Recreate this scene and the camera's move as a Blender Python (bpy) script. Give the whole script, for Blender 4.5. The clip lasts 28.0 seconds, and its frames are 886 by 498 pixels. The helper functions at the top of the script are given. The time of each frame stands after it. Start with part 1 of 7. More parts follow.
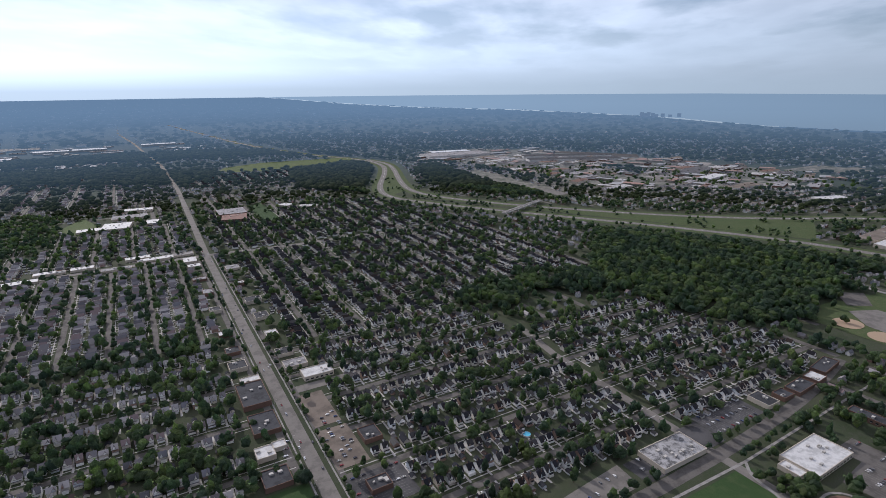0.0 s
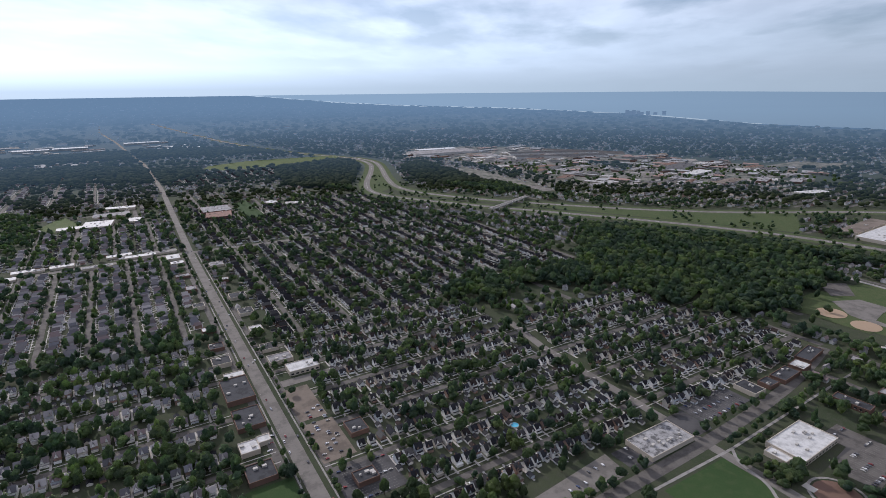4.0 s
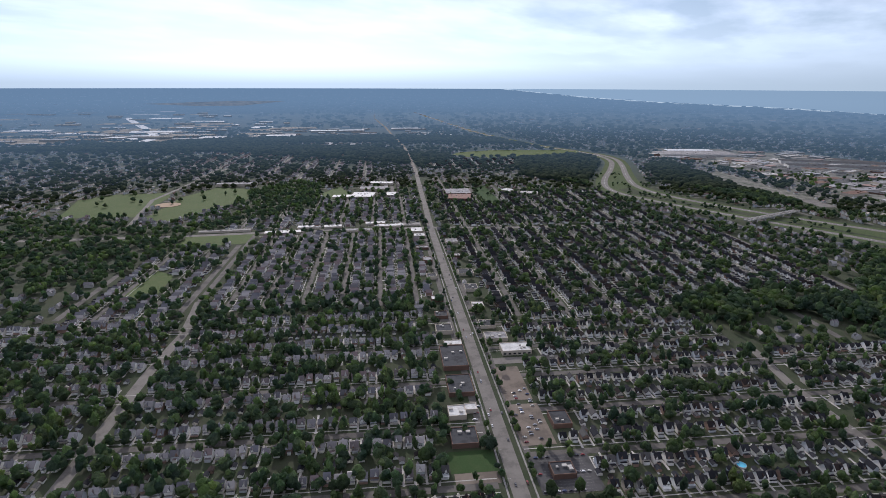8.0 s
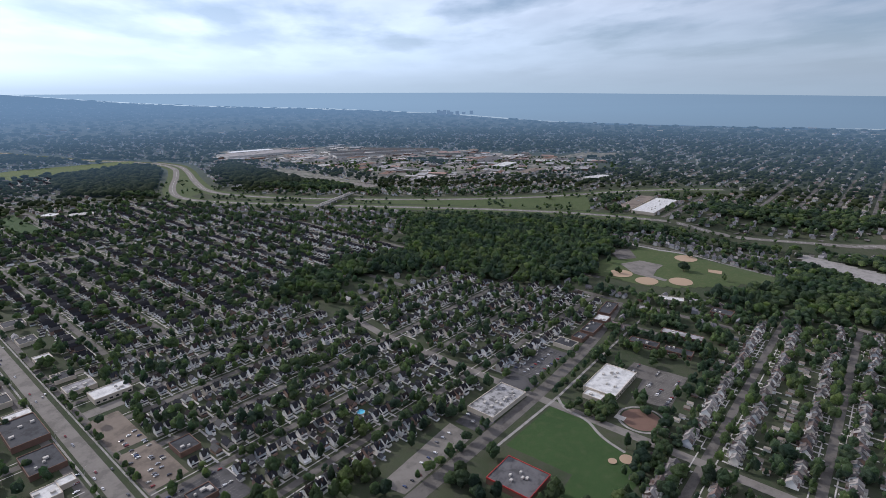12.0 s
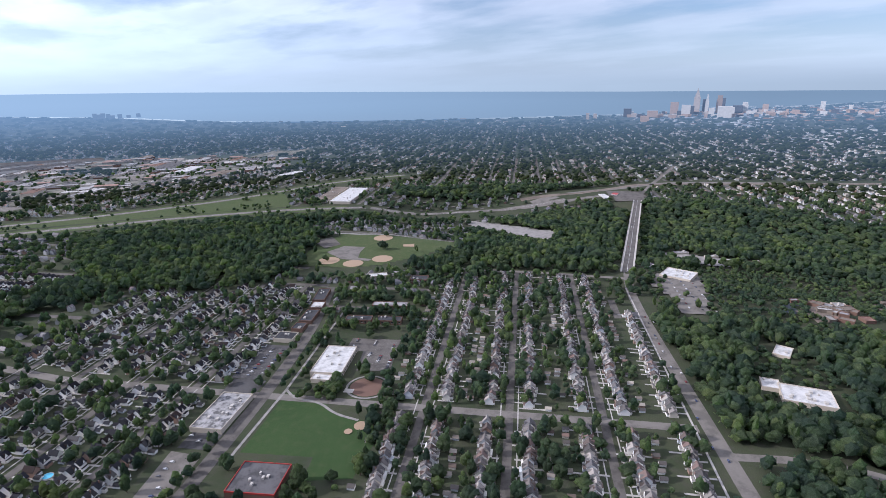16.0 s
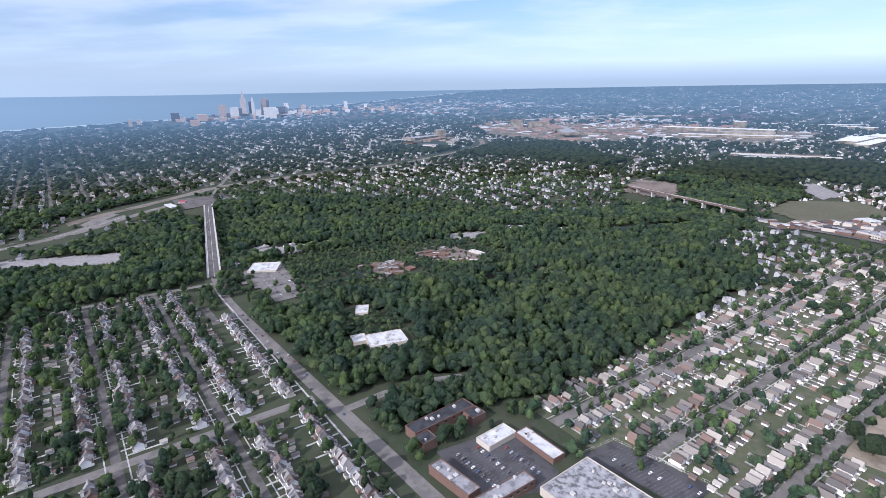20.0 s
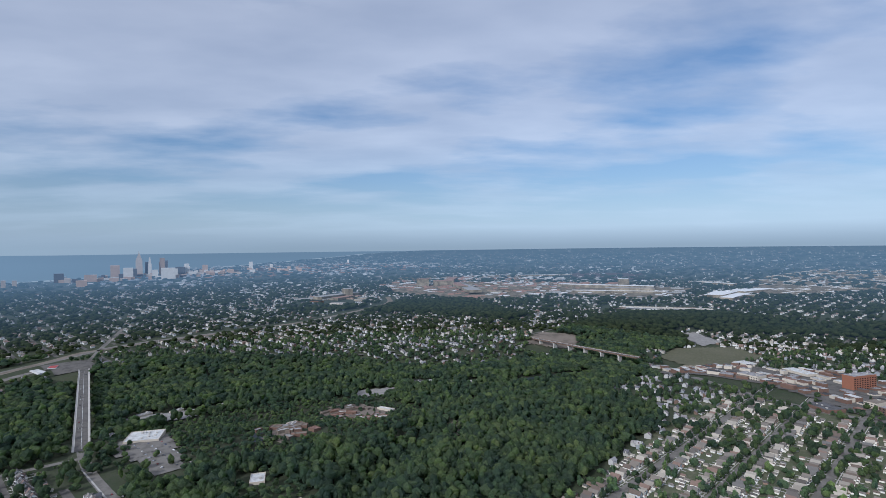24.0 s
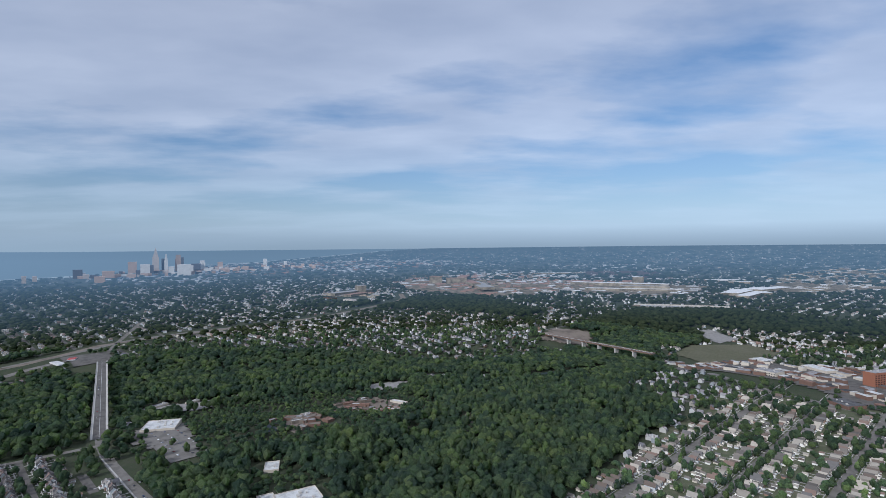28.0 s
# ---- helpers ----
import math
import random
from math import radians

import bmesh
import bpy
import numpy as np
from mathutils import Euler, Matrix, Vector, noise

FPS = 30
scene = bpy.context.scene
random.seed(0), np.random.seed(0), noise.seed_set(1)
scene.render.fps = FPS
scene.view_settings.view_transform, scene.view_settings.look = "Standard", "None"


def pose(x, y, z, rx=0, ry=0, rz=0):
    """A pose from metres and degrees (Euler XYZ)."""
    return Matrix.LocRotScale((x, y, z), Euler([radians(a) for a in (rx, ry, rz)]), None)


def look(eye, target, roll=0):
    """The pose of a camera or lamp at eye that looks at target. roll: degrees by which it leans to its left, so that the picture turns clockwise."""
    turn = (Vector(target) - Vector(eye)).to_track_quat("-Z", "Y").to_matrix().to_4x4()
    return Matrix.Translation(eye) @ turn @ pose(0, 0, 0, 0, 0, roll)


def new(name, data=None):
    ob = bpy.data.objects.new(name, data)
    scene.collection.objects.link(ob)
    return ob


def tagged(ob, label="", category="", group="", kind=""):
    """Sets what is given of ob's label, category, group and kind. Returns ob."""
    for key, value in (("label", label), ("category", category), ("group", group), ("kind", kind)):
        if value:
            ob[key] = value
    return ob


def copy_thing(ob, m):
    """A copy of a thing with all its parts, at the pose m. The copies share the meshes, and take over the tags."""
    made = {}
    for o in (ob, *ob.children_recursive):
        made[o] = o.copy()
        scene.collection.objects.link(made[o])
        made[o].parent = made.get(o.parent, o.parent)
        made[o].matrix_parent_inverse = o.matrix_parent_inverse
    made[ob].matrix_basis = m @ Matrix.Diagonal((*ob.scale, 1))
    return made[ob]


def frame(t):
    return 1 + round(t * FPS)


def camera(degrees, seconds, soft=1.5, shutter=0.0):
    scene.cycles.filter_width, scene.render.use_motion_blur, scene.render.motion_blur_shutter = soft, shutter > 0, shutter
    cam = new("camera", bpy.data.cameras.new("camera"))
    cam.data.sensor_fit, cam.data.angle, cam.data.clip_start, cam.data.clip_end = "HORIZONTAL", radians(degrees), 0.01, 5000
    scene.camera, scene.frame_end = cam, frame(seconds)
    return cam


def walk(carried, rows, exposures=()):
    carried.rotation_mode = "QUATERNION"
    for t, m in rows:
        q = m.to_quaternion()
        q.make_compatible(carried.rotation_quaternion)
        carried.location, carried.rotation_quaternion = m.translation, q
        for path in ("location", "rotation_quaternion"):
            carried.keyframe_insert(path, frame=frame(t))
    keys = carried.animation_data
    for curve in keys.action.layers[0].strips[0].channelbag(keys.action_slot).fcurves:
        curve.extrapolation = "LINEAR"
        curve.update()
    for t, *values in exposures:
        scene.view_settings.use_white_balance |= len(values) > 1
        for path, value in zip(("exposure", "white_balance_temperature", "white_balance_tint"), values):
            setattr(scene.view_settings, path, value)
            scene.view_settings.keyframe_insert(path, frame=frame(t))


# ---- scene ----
# ---- the camera: seconds, x, y, z, heading from +Y to +X, tilt down, lean ----
PLAN = 1.36      # metres to one unit of the plan, in which the places below are given
cam = camera(78.67, 28.0, 0.7)
PATH = [
    (0.0, -2.20, -2.59, 271.32, 29.672, 16.579, -0.543),
    (0.5, -1.81, -2.46, 270.37, 30.258, 16.620, -0.499),
    (1.0, -1.83, -2.13, 269.43, 30.237, 16.606, -0.515),
    (1.5, -1.43, -2.40, 268.25, 30.963, 16.616, -0.555),
    (2.0, -0.88, -2.44, 267.01, 30.972, 16.589, -0.630),
    (2.5, -0.23, -2.16, 266.04, 31.373, 16.612, -0.635),
    (4.5, 0.19, -1.72, 261.83, 30.466, 16.642, -0.546),
    (5.0, 0.22, -1.76, 260.92, 29.298, 16.644, -0.537),
    (5.5, 0.51, -1.99, 259.87, 30.031, 16.645, -0.539),
    (6.0, 0.34, -1.72, 259.07, 31.324, 16.678, -0.533),
    (6.5, -0.82, -0.55, 257.70, 30.052, 16.675, -0.436),
    (7.0, -1.93, 0.60, 256.38, 19.507, 16.758, -0.127),
    (7.5, -1.17, 0.05, 256.13, 8.921, 16.934, 0.177),
    (8.0, -0.00, -0.00, 255.00, 6.300, 16.967, 0.206),
    (8.5, -0.18, 0.05, 254.01, 6.202, 16.983, 0.239),
    (9.0, -0.23, 0.63, 252.46, 2.904, 17.038, 0.254),
    (9.5, 0.30, 0.55, 251.50, 1.707, 17.069, 0.298),
    (10.0, 0.89, -0.12, 250.61, 4.636, 17.018, 0.280),
    (10.5, 2.03, -1.13, 249.74, 18.285, 16.786, 0.072),
    (11.0, 0.58, -0.72, 248.16, 34.562, 16.608, -0.338),
    (11.5, -1.66, 0.24, 247.61, 43.256, 16.489, -0.141),
    (12.0, -2.53, 0.16, 247.25, 49.896, 16.442, -0.170),
    (12.5, -1.93, -0.30, 246.82, 54.439, 16.481, -0.288),
    (13.0, -2.40, 0.01, 246.73, 58.969, 16.407, -0.218),
    (13.5, -3.18, -0.29, 246.25, 65.379, 16.343, -0.306),
    (15.5, -8.03, -6.52, 239.03, 76.967, 16.539, -0.809),
    (16.0, -8.73, -5.18, 238.98, 81.390, 16.645, -0.654),
    (16.5, -9.53, -5.36, 238.66, 85.725, 16.674, -0.684),
    (17.0, -10.69, -5.90, 238.26, 89.918, 16.714, -0.648),
    (17.5, -11.22, -6.20, 237.51, 93.879, 16.745, -0.673),
    (18.0, -12.15, -6.65, 237.25, 101.945, 16.748, -0.737),
    (18.5, -12.61, -5.06, 236.68, 111.912, 16.779, -0.906),
    (19.0, -14.11, -3.55, 237.12, 119.741, 16.849, -0.953),
    (19.5, -14.44, -2.87, 236.65, 121.599, 16.858, -0.889),
    (20.0, -15.11, -3.25, 235.91, 125.382, 16.894, -0.939),
    (20.5, -15.02, -3.48, 235.17, 135.120, 16.773, -1.095),
    (21.0, -16.50, -3.18, 233.82, 138.609, 8.939, -1.153),
    (21.5, -17.10, -2.59, 232.44, 139.530, 0.787, -0.907),
    (22.0, -17.48, -2.02, 230.47, 138.523, 0.056, -0.821),
    (22.5, -17.47, -1.58, 228.89, 137.139, 0.106, -0.788),
    (24.5, -17.51, -1.14, 224.51, 135.305, 0.220, -0.601),
    (25.0, -17.09, -1.16, 223.33, 136.613, 0.277, -0.647),
    (25.5, -16.50, -0.58, 222.30, 133.936, 0.263, -0.463),
    (26.0, -16.34, -0.63, 221.24, 132.253, 0.324, -0.342),
    (26.5, -16.61, -0.56, 219.92, 131.934, 0.294, -0.320),
    (27.0, -16.38, -0.86, 218.50, 132.108, 0.312, -0.270),
    (27.5, -16.39, -0.71, 217.19, 133.984, 0.288, -0.400),
    (28.0, -16.07, -1.19, 216.68, 133.999, 0.291, -0.488),
]


def aim(x, y, z, heading, down, lean):
    x, y, z, h, d = x * PLAN, y * PLAN, z * PLAN, radians(heading), radians(down)
    way = Vector((math.sin(h) * math.cos(d), math.cos(h) * math.cos(d), -math.sin(d)))
    return look((x, y, z), Vector((x, y, z)) + way * 100, lean)


EXPOSURES = [(0, -0.60, 6150, 18), (7, -0.55, 6150, 18), (10, -0.55, 6150, 18), (12, -0.44, 6080, 17), (15.5, -0.06, 5930, 20), (18, 0.05, 5820, 20), (20.0, 0.13, 5680, 20), (20.7, 0.1, 5640, 19), (21.1, -0.1, 5660, 17), (21.8, -0.46, 5680, 14), (25, -0.53, 5680, 11), (28, -0.54, 5680, 11)]
walk(cam, [(t, aim(*rest)) for t, *rest in PATH], exposures=EXPOSURES)

# ---- daylight ----
SUN_AZ, SUN_EL = -9.0, 29.0      # degrees from +Y towards +X, degrees above the horizon
world = bpy.data.worlds.new("sky")
scene.world = world
world.use_nodes = True


class Nodes:
    """Short hand for building a node tree."""

    def __init__(self, tree):
        self.t = tree
        tree.nodes.clear()

    def add(self, kind, ins=None):
        n = self.t.nodes.new(kind)
        for k, v in (ins or {}).items():
            if isinstance(v, bpy.types.NodeSocket):
                self.t.links.new(v, n.inputs[k])
            else:
                n.inputs[k].default_value = v
        return n

    def ramp(self, fac, stops, mode="LINEAR"):
        n = self.add("ShaderNodeValToRGB", {0: fac})
        n.color_ramp.interpolation = mode
        e = n.color_ramp.elements
        while len(e) < len(stops):
            e.new(0.5)
        for el, (p, c) in zip(e, stops):
            el.position, el.color = p, (*c, 1) if len(c) == 3 else c
        return n.outputs[0]

    def math(self, op, a, b=0.0, clamp=False):
        n = self.add("ShaderNodeMath", {0: a, 1: b})
        n.operation, n.use_clamp = op, clamp
        return n.outputs[0]

    def mix(self, f, a, b, blend="MIX"):
        n = self.add("ShaderNodeMix")
        n.data_type, n.blend_type = "RGBA", blend
        for k, v in ((0, f), (6, a), (7, b)):
            if isinstance(v, bpy.types.NodeSocket):
                self.t.links.new(v, n.inputs[k])
            else:
                n.inputs[k].default_value = v
        return n.outputs[2]

    def noise(self, vec, scale, detail=3.0, rough=0.55):
        return self.add("ShaderNodeTexNoise", {"Vector": vec, "Scale": scale, "Detail": detail, "Roughness": rough}).outputs[0]


w = Nodes(world.node_tree)
tc = w.add("ShaderNodeTexCoord")
sep = w.add("ShaderNodeSeparateXYZ", {0: tc.outputs["Generated"]})
sky = w.add("ShaderNodeTexSky")
sky.sky_type, sky.sun_disc = "NISHITA", False
sky.sun_elevation, sky.sun_rotation = radians(SUN_EL), radians(SUN_AZ)
sky.air_density, sky.dust_density, sky.ozone_density = 1.0, 0.5, 3.0
soft_sky = w.mix(1.0, w.add("ShaderNodeGamma", {0: sky.outputs[0], 1: 0.8}).outputs[0], (1.26, 1.36, 1.48, 1), "MULTIPLY")
up = w.math("ADD", w.math("MAXIMUM", sep.outputs[2], 0.0), 0.10)
flat = w.add("ShaderNodeCombineXYZ", {0: w.math("DIVIDE", sep.outputs[0], up), 1: w.math("DIVIDE", sep.outputs[1], up), 2: 0.0})
turned = w.add("ShaderNodeMapping", {"Vector": flat.outputs[0], "Rotation": (0, 0, radians(-50))})
stretch = w.add("ShaderNodeMapping", {"Vector": turned.outputs[0], "Location": (0.35, 0.2, 0), "Scale": (0.62, 0.95, 1)})
wisps = w.noise(stretch.outputs[0], 1.25, 6.0, 0.52)
veil = w.noise(stretch.outputs[0], 0.30, 3.0, 0.5)
cover = w.math("ADD", w.math("MULTIPLY", wisps, 0.6), w.math("MULTIPLY", veil, 0.5))
high = w.add("ShaderNodeMapRange", {0: sep.outputs[2], 1: 0.35, 2: 0.75, 3: 0.0, 4: 0.16})
cover = w.math("ADD", cover, high.outputs[0])
foot = w.add("ShaderNodeMapRange", {0: sep.outputs[1], 1: -0.2, 2: 0.8, 3: 0.19, 4: 0.09})
low = w.add("ShaderNodeMapRange", {0: sep.outputs[2], 1: 0.02, 2: foot.outputs[0], 3: 0.1, 4: 1.0})
amount = w.math("MULTIPLY", w.ramp(cover, [(0.46, (0, 0, 0)), (0.58, (0.94, 0.94, 0.94))]), low.outputs[0])
half = w.mix(1.0, soft_sky, (0.50, 0.50, 0.50, 1), "MULTIPLY")
thick = w.ramp(w.noise(stretch.outputs[0], 2.0, 4.0, 0.5), [(0.35, (3.7, 3.7, 3.9)), (0.65, (4.9, 4.8, 4.85))])
glare = w.add("ShaderNodeMapRange", {0: sep.outputs[1], 1: 0.2, 2: 1.0, 3: 1.0, 4: 1.45}).outputs[0]
dome = w.add("ShaderNodeMapRange", {0: sep.outputs[2], 1: 0.4, 2: 0.95, 3: 1.0, 4: 1.9}).outputs[0]
glare = w.math("MULTIPLY", glare, dome)
bright = w.mix(1.0, thick, w.add("ShaderNodeCombineXYZ", {0: glare, 1: glare, 2: glare}).outputs[0], "MULTIPLY")
cloud = w.mix(1.0, half, bright, "ADD")
tint = w.mix(amount, soft_sky, cloud)
grey = w.add("ShaderNodeRGBToBW", {0: tint}).outputs[0]
pale = w.mix(1.0, grey, (0.83, 1.05, 1.27, 1), "MULTIPLY")
warm_side = w.add("ShaderNodeMapRange", {0: sep.outputs[1], 1: 0.0, 2: 0.7, 3: 1.0, 4: 1.3}).outputs[0]
pale = w.mix(1.0, pale, w.add("ShaderNodeCombineXYZ", {0: warm_side, 1: warm_side, 2: warm_side}).outputs[0], "MULTIPLY")
veil_top = w.add("ShaderNodeMapRange", {0: sep.outputs[1], 1: -0.3, 2: 0.7, 3: 0.12, 4: 0.30}).outputs[0]
haze = w.add("ShaderNodeMapRange", {0: sep.outputs[2], 1: 0.0, 2: veil_top, 3: 0.9, 4: 0.0})
tint = w.mix(haze.outputs[0], tint, pale)
rim = w.add("ShaderNodeMapRange", {0: sep.outputs[1], 1: -0.5, 2: 1.0, 3: 4.2, 4: 7.2}).outputs[0]
rim_air = w.mix(1.0, w.add("ShaderNodeCombineXYZ", {0: rim, 1: rim, 2: rim}).outputs[0], (0.78, 1.0, 1.15, 1), "MULTIPLY")
edge = w.add("ShaderNodeMapRange", {0: sep.outputs[2], 1: 0.0, 2: 0.035, 3: 0.75, 4: 0.0})
tint = w.mix(edge.outputs[0], tint, rim_air)
bg = w.add("ShaderNodeBackground", {"Color": tint, "Strength": 0.125})
w.add("ShaderNodeOutputWorld", {0: bg.outputs[0]})

sun_way = Vector((math.sin(radians(SUN_AZ)) * math.cos(radians(SUN_EL)), math.cos(radians(SUN_AZ)) * math.cos(radians(SUN_EL)), math.sin(radians(SUN_EL))))
sun = new("sun", bpy.data.lights.new("sun", "SUN"))
sun.data.energy, sun.data.angle, sun.data.color = 4.4, radians(0.6), (1.0, 0.95, 0.87)
sun.matrix_world = look(sun_way * 900, (0, 0, 0))


# ---- materials ----
def material(name, build):
    m = bpy.data.materials.new(name)
    m.use_nodes = True
    n = Nodes(m.node_tree)
    n.place = n.add("ShaderNodeNewGeometry").outputs["Position"]
    shader = build(n)
    n.add("ShaderNodeOutputMaterial", {0: shader})
    return m


def principled(n, color, rough=0.85, metal=0.0, bump=None, strength=0.3, dist=0.1, spec=0.3):
    ins = {"Base Color": color, "Roughness": rough, "Metallic": metal, "Specular IOR Level": spec}
    if bump is not None:
        ins["Normal"] = n.add("ShaderNodeBump", {"Height": bump, "Strength": strength, "Distance": dist}).outputs[0]
    return n.add("ShaderNodeBsdfPrincipled", ins).outputs[0]


def chance(n, per):
    if per == "object":
        return n.add("ShaderNodeObjectInfo").outputs["Random"]
    return n.add("ShaderNodeNewGeometry").outputs["Random Per Island"]


def weathered(name, colors, per="island", rough=0.85, wear=0.25, scale=0.6, bump=0.2, spec=0.25, blot=0.0):
    """Paint, shingle or masonry in one of several colours, with stains and grain."""
    def build(n):
        base = n.ramp(chance(n, per), [(i / len(colors), c) for i, c in enumerate(colors)], "CONSTANT") if len(colors) > 1 else n.add("ShaderNodeRGB").outputs[0]
        if len(colors) == 1:
            base.default_value = (*colors[0], 1)
        big = n.noise(n.place, scale * 0.25, 4)
        fine = n.noise(n.place, scale * 3.0, 3)
        v = n.math("ADD", n.math("MULTIPLY", big, wear), n.math("MULTIPLY", fine, wear))
        grey = n.ramp(v, [(0.0, (1 - wear, 1 - wear, 1 - wear)), (wear * 2, (1 + wear * 0.3,) * 3)])
        if blot:
            stain = n.ramp(n.noise(n.place, scale * 0.35, 7, 0.68), [(0.42, (1 - blot,) * 3), (0.50, (1.0, 1.0, 1.0)), (0.60, (1 + blot * 0.35,) * 3)])
            grey = n.mix(1.0, grey, stain, "MULTIPLY")
        return principled(n, n.mix(1.0, base, grey, "MULTIPLY"), rough, 0.0, fine, bump, 0.05, spec)
    return material(name, build)


ROOFS = [(0.047, 0.043, 0.041), (0.098, 0.090, 0.085), (0.155, 0.143, 0.130), (0.074, 0.057, 0.049), (0.19, 0.178, 0.163), (0.11, 0.098, 0.089), (0.116, 0.080, 0.068), (0.080, 0.078, 0.080), (0.24, 0.222, 0.20), (0.064, 0.059, 0.057)]
WALLS = [(0.84, 0.83, 0.81), (0.72, 0.69, 0.63), (0.82, 0.82, 0.80), (0.50, 0.53, 0.56), (0.78, 0.76, 0.71), (0.28, 0.19, 0.15), (0.83, 0.82, 0.79), (0.52, 0.48, 0.42), (0.72, 0.72, 0.70), (0.78, 0.76, 0.71)]
# roof colours lifted for the south: sunlight on the slopes put into the colour
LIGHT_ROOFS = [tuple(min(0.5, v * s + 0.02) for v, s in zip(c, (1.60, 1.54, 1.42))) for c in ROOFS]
m_light_roofs = weathered("sunlit_shingles", LIGHT_ROOFS, "island", 0.9, 0.3, 1.2)
WARM_WALLS = [(r, g * 0.98, b * 0.94) for r, g, b in WALLS]
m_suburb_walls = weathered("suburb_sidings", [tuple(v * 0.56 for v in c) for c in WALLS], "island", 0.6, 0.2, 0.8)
m_warm_walls = weathered("warm_sidings", WARM_WALLS, "island", 0.6, 0.2, 0.8)
# milder lift for the eastern rows, again sunlight put in as colour
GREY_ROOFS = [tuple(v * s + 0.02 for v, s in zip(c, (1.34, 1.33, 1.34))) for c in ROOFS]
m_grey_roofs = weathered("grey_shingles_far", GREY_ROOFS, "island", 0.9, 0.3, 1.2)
m_light_roof = weathered("lit_shingle", GREY_ROOFS, "object", 0.9, 0.3, 1.2)
# northern roofs stand against the sun; their shade is put into darker colours
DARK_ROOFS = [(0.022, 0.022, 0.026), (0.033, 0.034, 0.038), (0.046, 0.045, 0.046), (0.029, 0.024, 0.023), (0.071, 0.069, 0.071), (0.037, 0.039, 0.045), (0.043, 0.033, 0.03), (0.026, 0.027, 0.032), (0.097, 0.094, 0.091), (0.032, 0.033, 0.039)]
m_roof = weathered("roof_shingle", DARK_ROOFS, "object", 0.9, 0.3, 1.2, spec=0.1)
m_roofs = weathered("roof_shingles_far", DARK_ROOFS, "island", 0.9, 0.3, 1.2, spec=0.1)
# bluish slate tones for the west, lightened by colour where they catch sun
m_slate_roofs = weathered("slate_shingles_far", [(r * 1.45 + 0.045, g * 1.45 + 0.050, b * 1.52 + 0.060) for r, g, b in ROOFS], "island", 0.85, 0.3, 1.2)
m_wall = weathered("siding", WALLS, "object", 0.6, 0.12, 0.8)
m_walls = weathered("sidings_far", WALLS, "island", 0.6, 0.12, 0.8)
m_white = weathered("white_membrane", [(0.60, 0.595, 0.575)], rough=0.7, wear=0.45, scale=0.4, blot=0.22)
m_grey = weathered("grey_roofing", [(0.31, 0.30, 0.30)], rough=0.9, wear=0.55, scale=0.25, blot=0.4)
m_stained = weathered("stained_roofing", [(0.25, 0.246, 0.242)], rough=0.9, wear=0.85, scale=0.45, blot=0.6)
m_pale_roof = weathered("old_pale_roofing", [(0.46, 0.45, 0.43)], rough=0.85, wear=0.6, scale=0.5, blot=0.4)
m_slate = weathered("slate_grey_roofing", [(0.115, 0.112, 0.115)], rough=0.9, wear=0.4, scale=0.25, blot=0.35)
m_steel = weathered("rusty_steel", [(0.16, 0.105, 0.08)], rough=0.8, wear=0.4, scale=0.2)
m_dark = weathered("dark_roofing", [(0.055, 0.057, 0.062)], rough=0.9, wear=0.35, scale=0.25, blot=0.35)
m_drive = weathered("worn_concrete", [(0.285, 0.270, 0.252)], rough=0.92, wear=0.35, scale=0.35, blot=0.2)
m_concrete = weathered("concrete", [(0.48, 0.455, 0.415)], rough=0.9, wear=0.25, scale=0.3)
m_asphalt = weathered("asphalt", [(0.085, 0.083, 0.083)], rough=0.92, wear=0.4, scale=0.12, blot=0.3)
m_driveway = weathered("pale_concrete", [(0.43, 0.41, 0.38)], rough=0.92, wear=0.3, scale=0.35, blot=0.2)
m_street = weathered("worn_street", [(0.184, 0.170, 0.152)], rough=0.92, wear=0.3, scale=0.15, blot=0.22)
m_lane = weathered("patched_street", [(0.128, 0.118, 0.107)], rough=0.92, wear=0.35, scale=0.15, blot=0.28)
m_brick = weathered("brown_brick", [(0.17, 0.105, 0.08)], rough=0.9, wear=0.3, scale=0.8)
m_rust = weathered("terracotta_roofing", [(0.25, 0.15, 0.118)], rough=0.9, wear=0.3, scale=0.3, blot=0.3)
m_orange = weathered("orange_brick", [(0.28, 0.118, 0.072)], rough=0.9, wear=0.2, scale=0.8)
m_red = weathered("red_paint", [(0.36, 0.045, 0.04)], rough=0.5, wear=0.12, scale=0.8)
m_beige = weathered("beige_masonry", [(0.52, 0.46, 0.38)], rough=0.9, wear=0.2, scale=0.5)
m_stripe = weathered("white_marking", [(0.72, 0.72, 0.70)], rough=0.7, wear=0.25, scale=0.8)
m_dirt = weathered("infield_clay", [(0.36, 0.265, 0.18)], rough=0.95, wear=0.2, scale=0.15)
m_dust = weathered("dusty_earth", [(0.30, 0.25, 0.185)], rough=0.95, wear=0.3, scale=0.08, blot=0.25)
m_gravel = weathered("bare_gravel", [(0.195, 0.162, 0.132)], rough=0.95, wear=0.35, scale=0.05, blot=0.3)
m_bark = weathered("bark", [(0.10, 0.075, 0.055)], rough=0.95, wear=0.3, scale=4)
m_window = material("window_glass", lambda n: principled(n, (0.02, 0.025, 0.03, 1), 0.1, 0, spec=0.6))
m_cars = weathered("car_paint", [(0.62, 0.62, 0.62), (0.05, 0.05, 0.06), (0.30, 0.31, 0.33), (0.22, 0.05, 0.05), (0.06, 0.08, 0.15), (0.70, 0.70, 0.69), (0.12, 0.12, 0.13), (0.42, 0.41, 0.38)], "object", 0.25, 0.05, 2, 0.0, 0.5)
